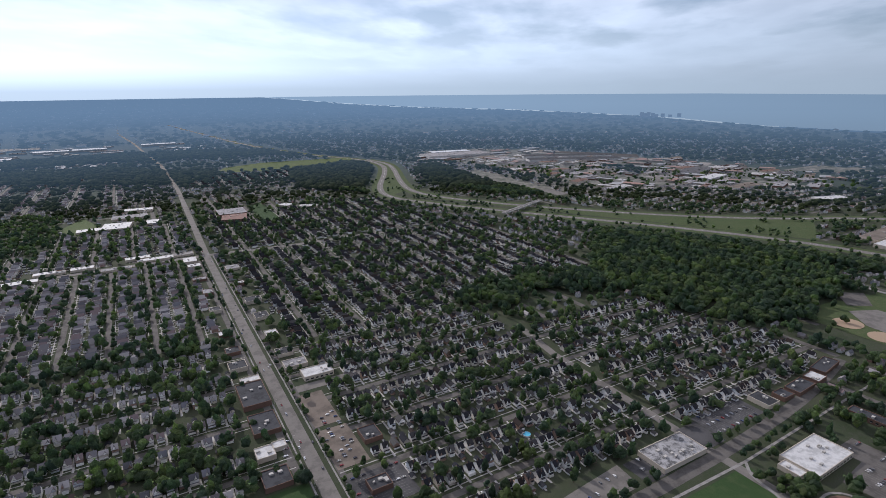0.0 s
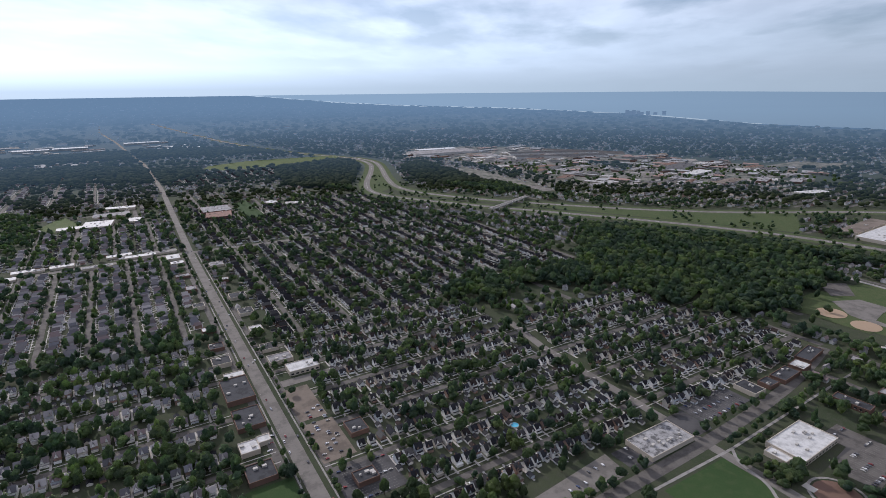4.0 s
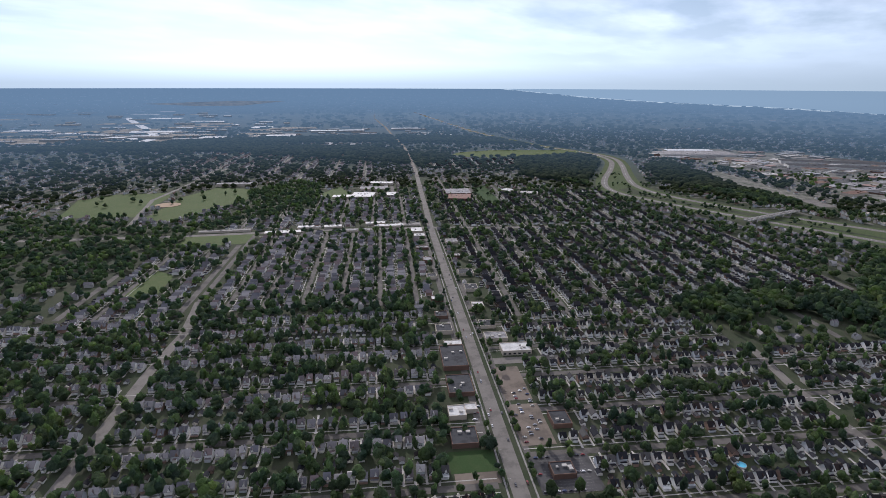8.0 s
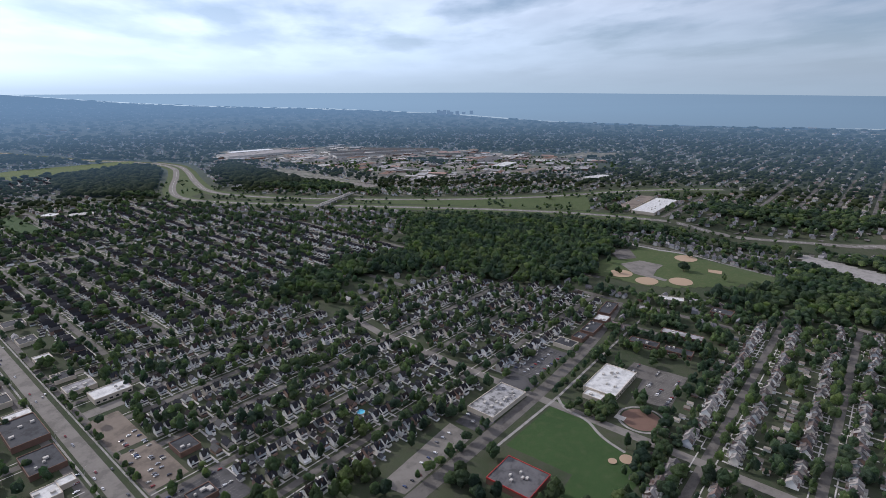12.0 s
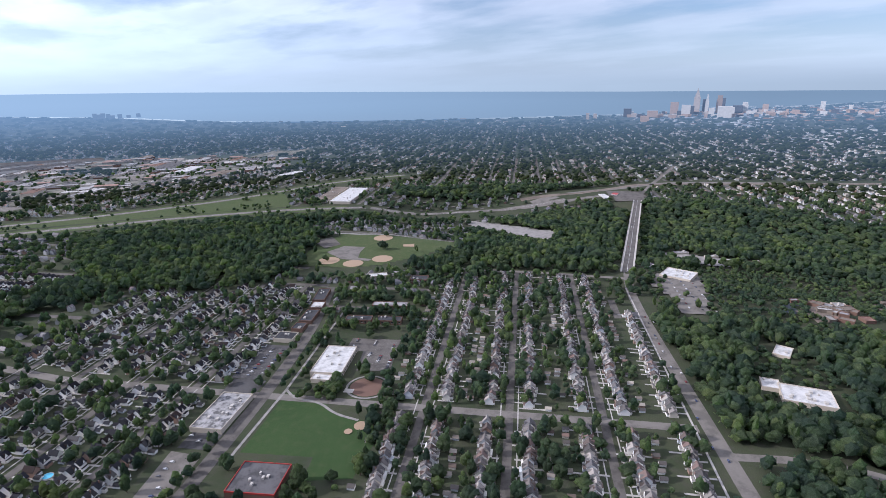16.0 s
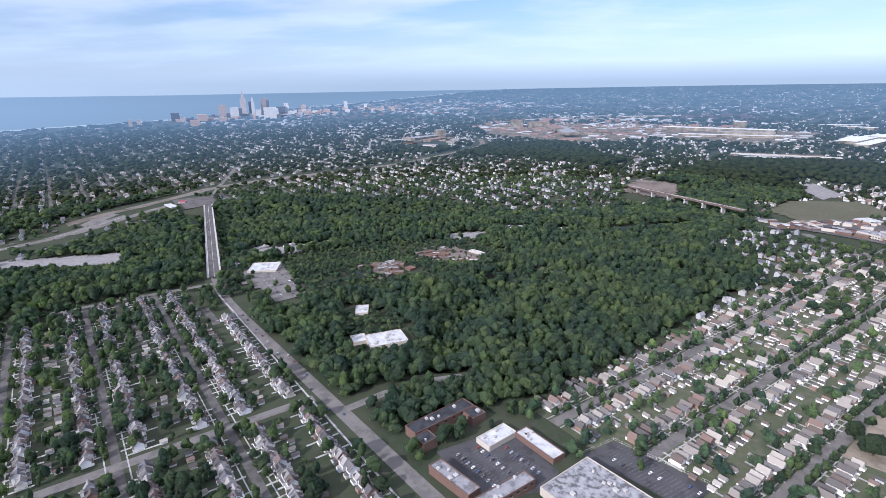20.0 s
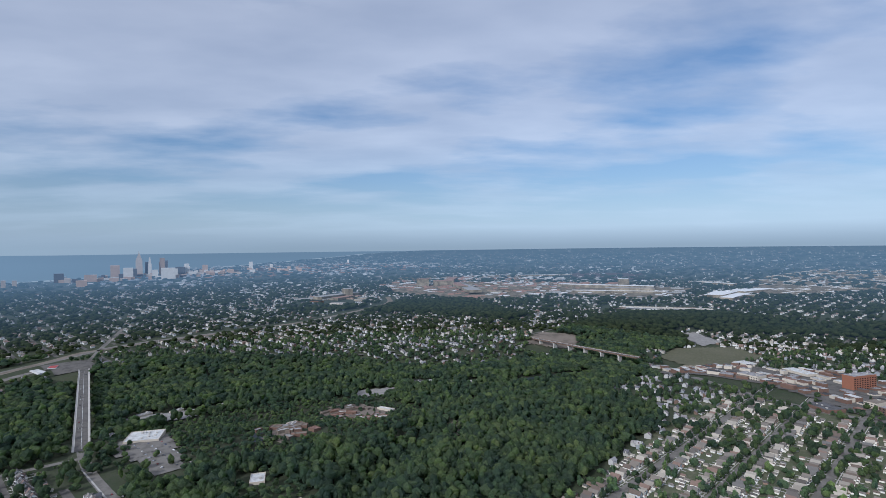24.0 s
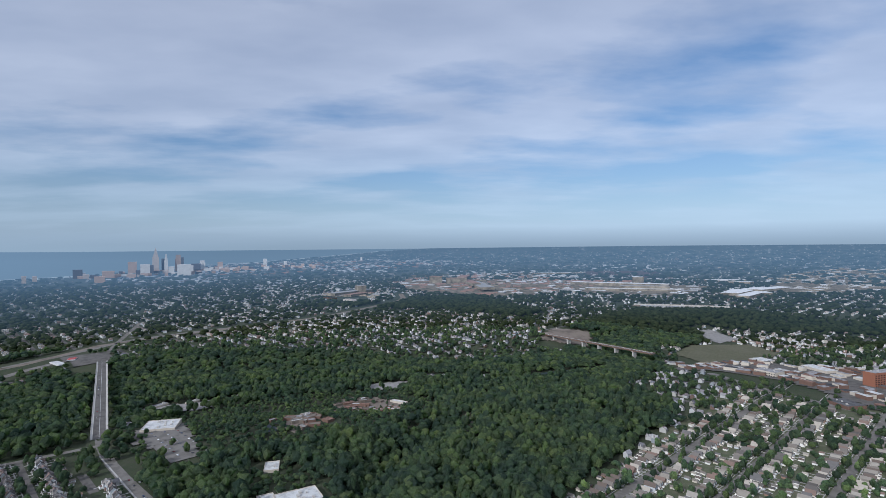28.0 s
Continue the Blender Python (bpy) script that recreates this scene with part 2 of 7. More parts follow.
m_tyre = weathered("rubber", [(0.02, 0.02, 0.02)], rough=0.9, wear=0.2, scale=5)
m_blue_siding = weathered("blue_siding", [(0.10, 0.20, 0.50)], rough=0.6, wear=0.12, scale=0.8)
m_blue_roof = weathered("pale_blue_metal", [(0.28, 0.36, 0.44)], rough=0.4, wear=0.2, scale=0.4)
m_blue = weathered("pool_water", [(0.10, 0.45, 0.62)], rough=0.2, wear=0.1, scale=1)


def grass(name, a, b, c):
    def build(n):
        big = n.noise(n.place, 0.012, 5, 0.6)
        mid = n.noise(n.place, 0.11, 4)
        fine = n.noise(n.place, 1.3, 3)
        base = n.mix(n.ramp(big, [(0.38, (0, 0, 0)), (0.62, (1, 1, 1))]), a, b)
        base = n.mix(n.ramp(mid, [(0.48, (0, 0, 0)), (0.72, (0.7, 0.7, 0.7))]), base, c)
        return principled(n, n.mix(0.35, base, n.ramp(fine, [(0.3, (0.35,) * 3), (0.7, (1.3,) * 3)]), "MULTIPLY"), 0.95, 0, fine, 0.5, 0.3, 0.1)
    return material(name, build)


m_ground = grass("yards", (0.046, 0.058, 0.037, 1), (0.062, 0.070, 0.046, 1), (0.092, 0.087, 0.072, 1))
m_lawn = grass("mown_lawn", (0.038, 0.070, 0.026, 1), (0.044, 0.078, 0.029, 1), (0.060, 0.084, 0.036, 1))
m_dry = grass("dry_grass", (0.105, 0.105, 0.066, 1), (0.125, 0.120, 0.080, 1), (0.155, 0.140, 0.100, 1))
m_verge = grass("verge_grass", (0.062, 0.090, 0.036, 1), (0.074, 0.096, 0.042, 1), (0.100, 0.108, 0.056, 1))
m_meadow = grass("meadow", (0.080, 0.116, 0.044, 1), (0.096, 0.126, 0.052, 1), (0.125, 0.130, 0.066, 1))


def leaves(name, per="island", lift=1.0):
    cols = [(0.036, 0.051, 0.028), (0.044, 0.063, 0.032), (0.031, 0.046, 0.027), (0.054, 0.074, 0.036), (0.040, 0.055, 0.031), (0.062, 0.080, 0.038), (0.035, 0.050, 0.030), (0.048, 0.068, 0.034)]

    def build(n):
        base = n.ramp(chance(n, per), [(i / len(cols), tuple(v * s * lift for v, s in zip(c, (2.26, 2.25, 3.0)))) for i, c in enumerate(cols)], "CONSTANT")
        clump = n.noise(n.place, 0.55, 4, 0.65)
        fine = n.noise(n.place, 2.2, 3, 0.7)
        col = n.mix(1.0, base, n.ramp(clump, [(0.3, (0.74, 0.76, 0.72)), (0.7, (1.3, 1.27, 1.2))]), "MULTIPLY")
        stand = n.ramp(n.noise(n.place, 0.018, 3), [(0.40, (0.82, 0.86, 0.92)), (0.62, (1.28, 1.2, 0.95))])
        col = n.mix(1.0, col, stand, "MULTIPLY")
        col = n.mix(1.0, col, n.ramp(fine, [(0.32, (0.72, 0.73, 0.72)), (0.68, (1.25, 1.24, 1.2))]), "MULTIPLY")
        h = n.math("ADD", clump, n.math("MULTIPLY", fine, 0.5))
        front = principled(n, col, 0.9, 0, h, 0.8, 1.2, 0.06)
        thru = n.add("ShaderNodeBsdfTranslucent", {"Color": n.mix(1.0, col, (1.36, 1.52, 1.15, 1), "MULTIPLY")})
        return n.add("ShaderNodeMixShader", {0: 0.68, 1: front, 2: thru.outputs[0]}).outputs[0]
    return material(name, build)


m_leaf = leaves("tree_leaves", "object")
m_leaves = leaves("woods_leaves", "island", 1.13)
# brighter copy of the leaves, sunlight put into the colour of southern trees
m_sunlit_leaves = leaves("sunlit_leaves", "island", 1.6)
# another brighter copy: light through the western crowns, put into the colour
m_backlit_leaves = leaves("backlit_leaves", "island", 1.28)
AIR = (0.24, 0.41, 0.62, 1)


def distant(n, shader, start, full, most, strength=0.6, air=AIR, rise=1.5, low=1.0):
    """The backdrop of far country, its haze put in as emission: the further off, the more it glows with the light of
    the air before it.
    """
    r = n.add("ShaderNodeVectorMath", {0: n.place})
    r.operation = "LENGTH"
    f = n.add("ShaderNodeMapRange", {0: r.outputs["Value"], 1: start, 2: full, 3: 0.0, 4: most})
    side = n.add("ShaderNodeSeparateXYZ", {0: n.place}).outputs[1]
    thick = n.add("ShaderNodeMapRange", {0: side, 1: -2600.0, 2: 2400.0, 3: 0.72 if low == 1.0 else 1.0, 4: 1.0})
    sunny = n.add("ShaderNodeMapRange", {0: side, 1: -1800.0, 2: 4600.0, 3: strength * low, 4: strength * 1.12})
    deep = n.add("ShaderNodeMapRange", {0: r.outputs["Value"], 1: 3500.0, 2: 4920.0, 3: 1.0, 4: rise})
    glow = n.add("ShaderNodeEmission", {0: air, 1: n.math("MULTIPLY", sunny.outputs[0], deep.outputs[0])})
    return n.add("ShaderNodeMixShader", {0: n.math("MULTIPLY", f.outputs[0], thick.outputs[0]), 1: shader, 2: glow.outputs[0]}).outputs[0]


def far_ground(n):
    big = n.noise(n.place, 0.012, 5, 0.6)
    mid = n.noise(n.place, 0.11, 4)
    fine = n.noise(n.place, 1.3, 3)
    base = n.mix(n.ramp(big, [(0.38, (0, 0, 0)), (0.62, (1, 1, 1))]), (0.044, 0.058, 0.032, 1), (0.062, 0.070, 0.042, 1))
    base = n.mix(n.ramp(mid, [(0.48, (0, 0, 0)), (0.72, (0.7, 0.7, 0.7))]), base, (0.070, 0.067, 0.055, 1))
    base = n.mix(0.35, base, n.ramp(fine, [(0.3, (0.35,) * 3), (0.7, (1.3,) * 3)]), "MULTIPLY")
    specks = n.ramp(n.noise(n.place, 0.035, 6, 0.75), [(0.56, (0, 0, 0)), (0.66, (1, 1, 1))])
    away = n.add("ShaderNodeSeparateXYZ", {0: n.place}).outputs[2]
    raised = n.add("ShaderNodeMapRange", {0: away, 1: 30.0, 2: 115.0, 3: 0.0, 4: 0.75})
    base = n.mix(n.math("MULTIPLY", specks, raised.outputs[0]), base, (0.34, 0.33, 0.30, 1))
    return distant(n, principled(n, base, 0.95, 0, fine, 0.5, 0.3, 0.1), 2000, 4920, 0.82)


m_far_ground = material("city_ground", far_ground)


def far_leaves(n):
    col = n.ramp(chance(n, "island"), [(0, (0.036, 0.052, 0.027)), (0.4, (0.055, 0.075, 0.036)), (0.8, (0.074, 0.092, 0.044))])
    front = principled(n, col, 0.9, 0, n.noise(n.place, 0.2), 0.8, 3.0, 0.1)
    thru = n.add("ShaderNodeBsdfTranslucent", {"Color": n.mix(1.0, col, (1.5, 1.6, 1.2, 1), "MULTIPLY")})
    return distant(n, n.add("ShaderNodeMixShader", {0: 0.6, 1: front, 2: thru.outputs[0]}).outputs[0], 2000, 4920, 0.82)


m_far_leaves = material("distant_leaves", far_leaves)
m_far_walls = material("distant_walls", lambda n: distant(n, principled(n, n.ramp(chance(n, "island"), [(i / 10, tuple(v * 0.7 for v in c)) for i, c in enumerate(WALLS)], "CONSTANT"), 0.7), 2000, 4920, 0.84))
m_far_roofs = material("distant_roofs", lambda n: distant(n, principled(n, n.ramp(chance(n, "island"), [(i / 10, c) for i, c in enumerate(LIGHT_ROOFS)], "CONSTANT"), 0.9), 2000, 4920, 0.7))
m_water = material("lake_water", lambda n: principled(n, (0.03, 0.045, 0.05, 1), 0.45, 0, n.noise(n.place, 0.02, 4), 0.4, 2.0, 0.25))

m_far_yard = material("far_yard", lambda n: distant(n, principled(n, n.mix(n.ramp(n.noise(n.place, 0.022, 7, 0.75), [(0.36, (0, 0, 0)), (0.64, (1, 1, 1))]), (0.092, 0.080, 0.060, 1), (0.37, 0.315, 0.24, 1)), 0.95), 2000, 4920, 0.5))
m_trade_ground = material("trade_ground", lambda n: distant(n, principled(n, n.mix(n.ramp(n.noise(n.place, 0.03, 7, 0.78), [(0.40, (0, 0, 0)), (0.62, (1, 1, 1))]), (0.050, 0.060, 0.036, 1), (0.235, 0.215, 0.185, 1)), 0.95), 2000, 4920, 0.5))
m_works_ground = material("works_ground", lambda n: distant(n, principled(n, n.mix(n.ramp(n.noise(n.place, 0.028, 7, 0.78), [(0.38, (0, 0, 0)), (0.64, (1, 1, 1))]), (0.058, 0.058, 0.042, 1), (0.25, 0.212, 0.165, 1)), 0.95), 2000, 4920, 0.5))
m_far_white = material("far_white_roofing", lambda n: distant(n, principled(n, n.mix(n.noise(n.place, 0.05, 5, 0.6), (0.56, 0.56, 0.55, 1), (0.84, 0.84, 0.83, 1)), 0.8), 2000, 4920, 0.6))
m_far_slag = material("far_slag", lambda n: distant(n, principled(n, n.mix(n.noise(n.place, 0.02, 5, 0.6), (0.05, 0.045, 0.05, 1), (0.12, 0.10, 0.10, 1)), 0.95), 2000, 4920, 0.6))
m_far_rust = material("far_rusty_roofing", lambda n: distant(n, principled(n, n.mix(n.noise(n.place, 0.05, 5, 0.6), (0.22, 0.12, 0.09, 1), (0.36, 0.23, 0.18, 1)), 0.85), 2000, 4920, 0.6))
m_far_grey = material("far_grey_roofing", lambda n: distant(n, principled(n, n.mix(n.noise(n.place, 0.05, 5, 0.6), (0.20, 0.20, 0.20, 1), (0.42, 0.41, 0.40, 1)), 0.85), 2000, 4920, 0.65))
# most of the lake's paleness is this haze, added as emission
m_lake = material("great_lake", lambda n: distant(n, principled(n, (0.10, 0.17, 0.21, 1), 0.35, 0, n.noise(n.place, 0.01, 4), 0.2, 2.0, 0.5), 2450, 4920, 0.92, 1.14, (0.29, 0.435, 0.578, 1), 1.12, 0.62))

# ---- building blocks ----
def mesh(name, verts, faces, mats, index=None, smooth=False):
    me = bpy.data.meshes.new(name)
    me.from_pydata(verts, [], faces)
    for m in mats if isinstance(mats, (list, tuple)) else [mats]:
        me.materials.append(m)
    if index is not None:
        me.polygons.foreach_set("material_index", index)
    if smooth:
        me.polygons.foreach_set("use_smooth", [True] * len(me.polygons))
    me.update()
    return me


def arrays(name, verts, loops, sizes, mats, index=None, smooth=False):
    """A mesh from numpy arrays: corner indices and the number of corners of each face."""
    me = bpy.data.meshes.new(name)
    verts, loops, sizes = np.asarray(verts, np.float32), np.asarray(loops, np.int32), np.asarray(sizes, np.int32)
    me.vertices.add(len(verts))
    me.vertices.foreach_set("co", verts.ravel())
    me.loops.add(len(loops))
    me.loops.foreach_set("vertex_index", loops)
    me.polygons.add(len(sizes))
    me.polygons.foreach_set("loop_start", np.concatenate([[0], np.cumsum(sizes)[:-1]]).astype(np.int32))
    for m in mats:
        me.materials.append(m)
    if index is not None:
        me.polygons.foreach_set("material_index", np.asarray(index, np.int32))
    me.polygons.foreach_set("use_smooth", np.full(len(sizes), smooth))
    me.update(calc_edges=True)
    return me


def boxes(name, dims, mats):
    """One mesh of boxes: (x0, x1, y0, y1, z0, z1[, material])."""
    v, f, ix = [], [], []
    for b in dims:
        x0, x1, y0, y1, z0, z1 = b[:6]
        k = len(v)
        v += [(x, y, z) for z in (z0, z1) for x, y in ((x0, y0), (x1, y0), (x1, y1), (x0, y1))]
        f += [tuple(k + i for i in q) for q in ((3, 2, 1, 0), (4, 5, 6, 7), (0, 1, 5, 4), (1, 2, 6, 5), (2, 3, 7, 6), (3, 0, 4, 7))]
        ix += [b[6] if len(b) > 6 else 0] * 6
    return mesh(name, v, f, mats, ix)


def part(name, me, parent, label="", m=None):
    ob = new(name, me)
    ob.parent = parent
    if m is not None:
        ob.matrix_basis = m
    if label:
        ob["label"] = label
    return ob


# ---- the lie of the land ----
VALLEY = [(1048, 85), (1040, 60), (990, -170), (890, -330), (730, -560), (600, -860), (520, -1150), (300, -1700)]
RAVINE = [(350, -262), (379, -293), (415, -350), (440, -410), (470, -480), (560, -520)]


def to_line(x, y, line):
    """Distance of points from a polyline."""
    best = np.full(np.shape(x), 1e9)
    for (ax, ay), (bx, by) in zip(line, line[1:]):
        dx, dy = bx - ax, by - ay
        s = np.clip(((x - ax) * dx + (y - ay) * dy) / (dx * dx + dy * dy), 0, 1)
        best = np.minimum(best, np.hypot(x - ax - s * dx, y - ay - s * dy))
    return best


def land(x, y):
    """Height of the ground: a plain with one valley."""
    x, y = np.asarray(x, float), np.asarray(y, float)
    s = np.clip((to_line(x, y, VALLEY) - 120) / 130, 0, 1)
    r = np.clip((to_line(x, y, RAVINE) - 6) / 34, 0, 1)
    d, az = np.hypot(x, y), np.degrees(np.arctan2(x, y))
    hill = 60.0 * np.clip((d - 7000) / 9000, 0, 1) * np.clip((az - 122) / 34, 0, 1)
    return hill + np.minimum(-22.0 * (1 - s * s * (3 - 2 * s)), -14.0 * (1 - r * r * (3 - 2 * r)))


NEAR, SPAN = 1950.0, 1670.0


def far(x, y, z):
    """The country beyond NEAR is drawn in along the line of sight, so that the whole distance fits in 5 km."""
    x, y, z = (np.asarray(a, float) for a in (x, y, z))
    d = np.hypot(x, y)
    az = np.degrees(np.arctan2(x, y))
    eye = np.interp(az, [-180, 55, 100, 180], [258, 258, 229, 229])
    d2 = np.where(d > NEAR, NEAR + SPAN * (1 - np.exp(-(np.maximum(d, NEAR) - NEAR) / SPAN)), d)
    s = d2 / np.maximum(d, 1)
    return x * s, y * s, np.where(d > NEAR, eye + (z - eye) * s, z)


def sheet(name, radii, angles, height, mats, keep=None):
    r, a = np.meshgrid(radii, angles, indexing="ij")
    x, y = r * np.sin(a), r * np.cos(a)
    z = height(x, y)
    p = np.stack(far(x, y, z), -1).reshape(-1, 3)
    nr, na = r.shape
    i, j = np.meshgrid(np.arange(nr - 1), np.arange(na - 1), indexing="ij")
    q = np.stack([i * na + j, i * na + j + 1, (i + 1) * na + j + 1, (i + 1) * na + j], -1).reshape(-1, 4)
    if keep is not None:
        cx, cy = x.ravel()[q].mean(1), y.ravel()[q].mean(1)
        q = q[keep(cx, cy)]
    return new(name, arrays(name, p, q[:, ::-1].ravel(), np.full(len(q), 4), mats, smooth=True))


radii = np.concatenate([np.linspace(0, 1800, 91), np.linspace(1850, 2600, 12), np.geomspace(2650, 30000, 60)])

SHORE = [(-2600, -30000), (30000, -30000), (15179, -11488), (11600, -8000), (9222, -5500), (8310, -4602), (6711, -2843), (5136, -1196), (4695, -328), (4115, 763), (3880, 1700), (3900, 2300), (4400, 3586), (4590, 5837), (4110, 8200), (4192, 10944), (4499, 14130), (6500, 30000)]
shore_y = np.array([p[1] for p in SHORE[1:]])
shore_x = np.array([p[0] for p in SHORE[1:]])


def in_lake(x, y):
    return x > np.interp(y, shore_y, shore_x)


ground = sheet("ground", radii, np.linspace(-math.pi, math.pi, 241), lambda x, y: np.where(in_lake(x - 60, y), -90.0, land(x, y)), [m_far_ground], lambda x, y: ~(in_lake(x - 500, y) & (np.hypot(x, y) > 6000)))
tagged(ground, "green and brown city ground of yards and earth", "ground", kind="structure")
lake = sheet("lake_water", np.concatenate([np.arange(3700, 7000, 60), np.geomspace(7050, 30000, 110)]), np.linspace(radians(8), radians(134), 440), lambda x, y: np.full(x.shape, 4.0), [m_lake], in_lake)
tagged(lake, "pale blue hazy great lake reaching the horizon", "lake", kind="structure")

# ---- raster of land use: 0 yards, 1 paved, 2 open grass, 3 woods, 4 built, 5 trade, 6 water ----
CELL, HALF = 4.0, 3600
N = int(2 * HALF / CELL)
use = np.zeros((N, N), np.uint8)
gx = (np.arange(N) + 0.5) * CELL - HALF


def window(x0, x1, y0, y1):
    c = lambda v: int(np.clip((v + HALF) / CELL, 0, N))
    return slice(c(x0), c(x1) + 1), slice(c(y0), c(y1) + 1)


def paint_poly(poly, code, over=(0, 1, 2, 3, 4, 5, 6)):
    xs, ys = zip(*poly)
    sx, sy = window(min(xs), max(xs), min(ys), max(ys))
    x, y = np.meshgrid(gx[sx], gx[sy], indexing="ij")
    inside = np.zeros(x.shape, bool)
    for (ax, ay), (bx, by) in zip(poly, poly[1:] + poly[:1]):
        if ay != by:
            inside ^= ((ay > y) != (by > y)) & (x < (bx - ax) * (y - ay) / (by - ay) + ax)
    use[sx, sy][inside & np.isin(use[sx, sy], over)] = code


def paint_line(line, half, code):
    xs, ys = zip(*line)
    sx, sy = window(min(xs) - half, max(xs) + half, min(ys) - half, max(ys) + half)
    x, y = np.meshgrid(gx[sx], gx[sy], indexing="ij")
    use[sx, sy][to_line(x, y, line) < half] = code


def at_use(x, y):
    i = np.clip(((np.asarray(x) + HALF) / CELL).astype(int), 0, N - 1)
    j = np.clip(((np.asarray(y) + HALF) / CELL).astype(int), 0, N - 1)
    return use[i, j]


def rect(x0, x1, y0, y1):
    return [(x0, y0), (x1, y0), (x1, y1), (x0, y1)]


# ---- roads ----
def ribbon(name, line, width, mat, z=0.06, follow=True, thick=0.0):
    """A strip along a polyline, laid on the land."""
    pts = [Vector((*line[0], 0))]
    for a, b in zip(line, line[1:]):
        n = max(1, int(math.hypot(b[0] - a[0], b[1] - a[1]) / 25))
        pts += [Vector((*a, 0)).lerp(Vector((*b, 0)), (k + 1) / n) for k in range(n)]
    v, f = [], []
    for i, p in enumerate(pts):
        d = (pts[min(i + 1, len(pts) - 1)] - pts[max(i - 1, 0)]).normalized()
        s = Vector((d.y, -d.x, 0)) * width / 2
        for q in (p - s, p + s):
            h = float(land(q.x, q.y)) if follow else 0.0
            v.append(tuple(float(c) for c in far(q.x, q.y, h + z)))
        if i:
            f.append((2 * i - 2, 2 * i - 1, 2 * i + 1, 2 * i))
    return new(name, mesh(name, v, f, mat))


def smooth_line(line, rounds=2):
    """Cut the corners of a polyline."""
    for _ in range(rounds):
        out = [line[0]]
        for (ax, ay), (bx, by) in zip(line, line[1:]):
            out += [(ax * 0.75 + bx * 0.25, ay * 0.75 + by * 0.25), (ax * 0.25 + bx * 0.75, ay * 0.25 + by * 0.75)]
        line = out + [line[-1]]
    return line


def road(name, line, width, label, mat=None, z=0.105, clear=3.0, markings=False, follow=True):
    ob = tagged(ribbon(name, line, width, mat or m_street, z, follow), label, "road", kind="structure")
    paint_line(line, width / 2 + clear, 1)
    if markings:
        tagged(ribbon("lane_marking", line, 0.3, m_stripe, z + 0.03, follow), "worn pale centre line on the road", "road marking", kind="structure")
    return ob


# ---- land use: woods, parks, trade, water ----
for poly in (
    [(296, -185), (243, -262), (240, -346), (252, -446), (265, -640), (280, -760), (420, -760), (560, -640), (700, -560), (760, -330), (655, -162), (340, -160)],   # gully woods by the zoo
    [(640, 75), (690, -1), (689, -45), (675, -120), (760, -140), (1180, -235), (1190, -170), (1060, 40), (960, 90), (800, 80), (690, 150)],                       # valley side north of the rows
    [(770, -175), (1190, -265), (1150, -420), (1000, -560), (860, -700), (760, -760), (640, -700), (760, -430)],                                                   # far side of the valley
    [(461, 545), (560, 470), (560, 390), (600, 320), (700, 290), (840, 331), (958, 469), (880, 640), (760, 735), (660, 640), (578, 560), (500, 610), (400, 600), (330, 560), (390, 510)],
    [(410, 1500), (560, 1310), (640, 1480), (740, 1700), (770, 1900), (700, 1990), (480, 1900), (420, 1700)],
    [(740, 1350), (850, 1100), (930, 1060), (960, 1250), (1000, 1500), (960, 1750), (850, 1700)],
    [(120, 1750), (240, 1900), (245, 2050), (100, 2100), (-100, 2300), (-400, 2350), (-420, 2480), (60, 2480), (480, 2400), (770, 2200), (800, 2300), (500, 2650), (60, 2800), (-700, 2700), (-1400, 2400), (-1500, 2250), (-500, 2150), (-120, 1900)],
    [(560, -900), (420, -800), (260, -780), (290, -860), (420, -1000), (520, -1150), (620, -1500), (800, -1500), (760, -1150)],
    [(1500, -1250), (1750, -1000), (1600, -1500), (1250, -1500), (1000, -1450), (1000, -1300)],
    [(250, -1750), (650, -1500), (780, -1700), (640, -1850), (300, -1900), (-100, -1900), (0, -1700)],
    [(0, -1300), (150, -1500), (-300, -2200), (-900, -2200), (-700, -1800)],
    [(1180, 280), (1230, 60), (1330, -190), (1390, -270), (1340, -100), (1300, 60), (1260, 300)],
    [(900, 420), (1080, 60), (1130, 80), (1060, 330), (1000, 500), (940, 620), (905, 600)],
):
    paint_poly(poly, 3)

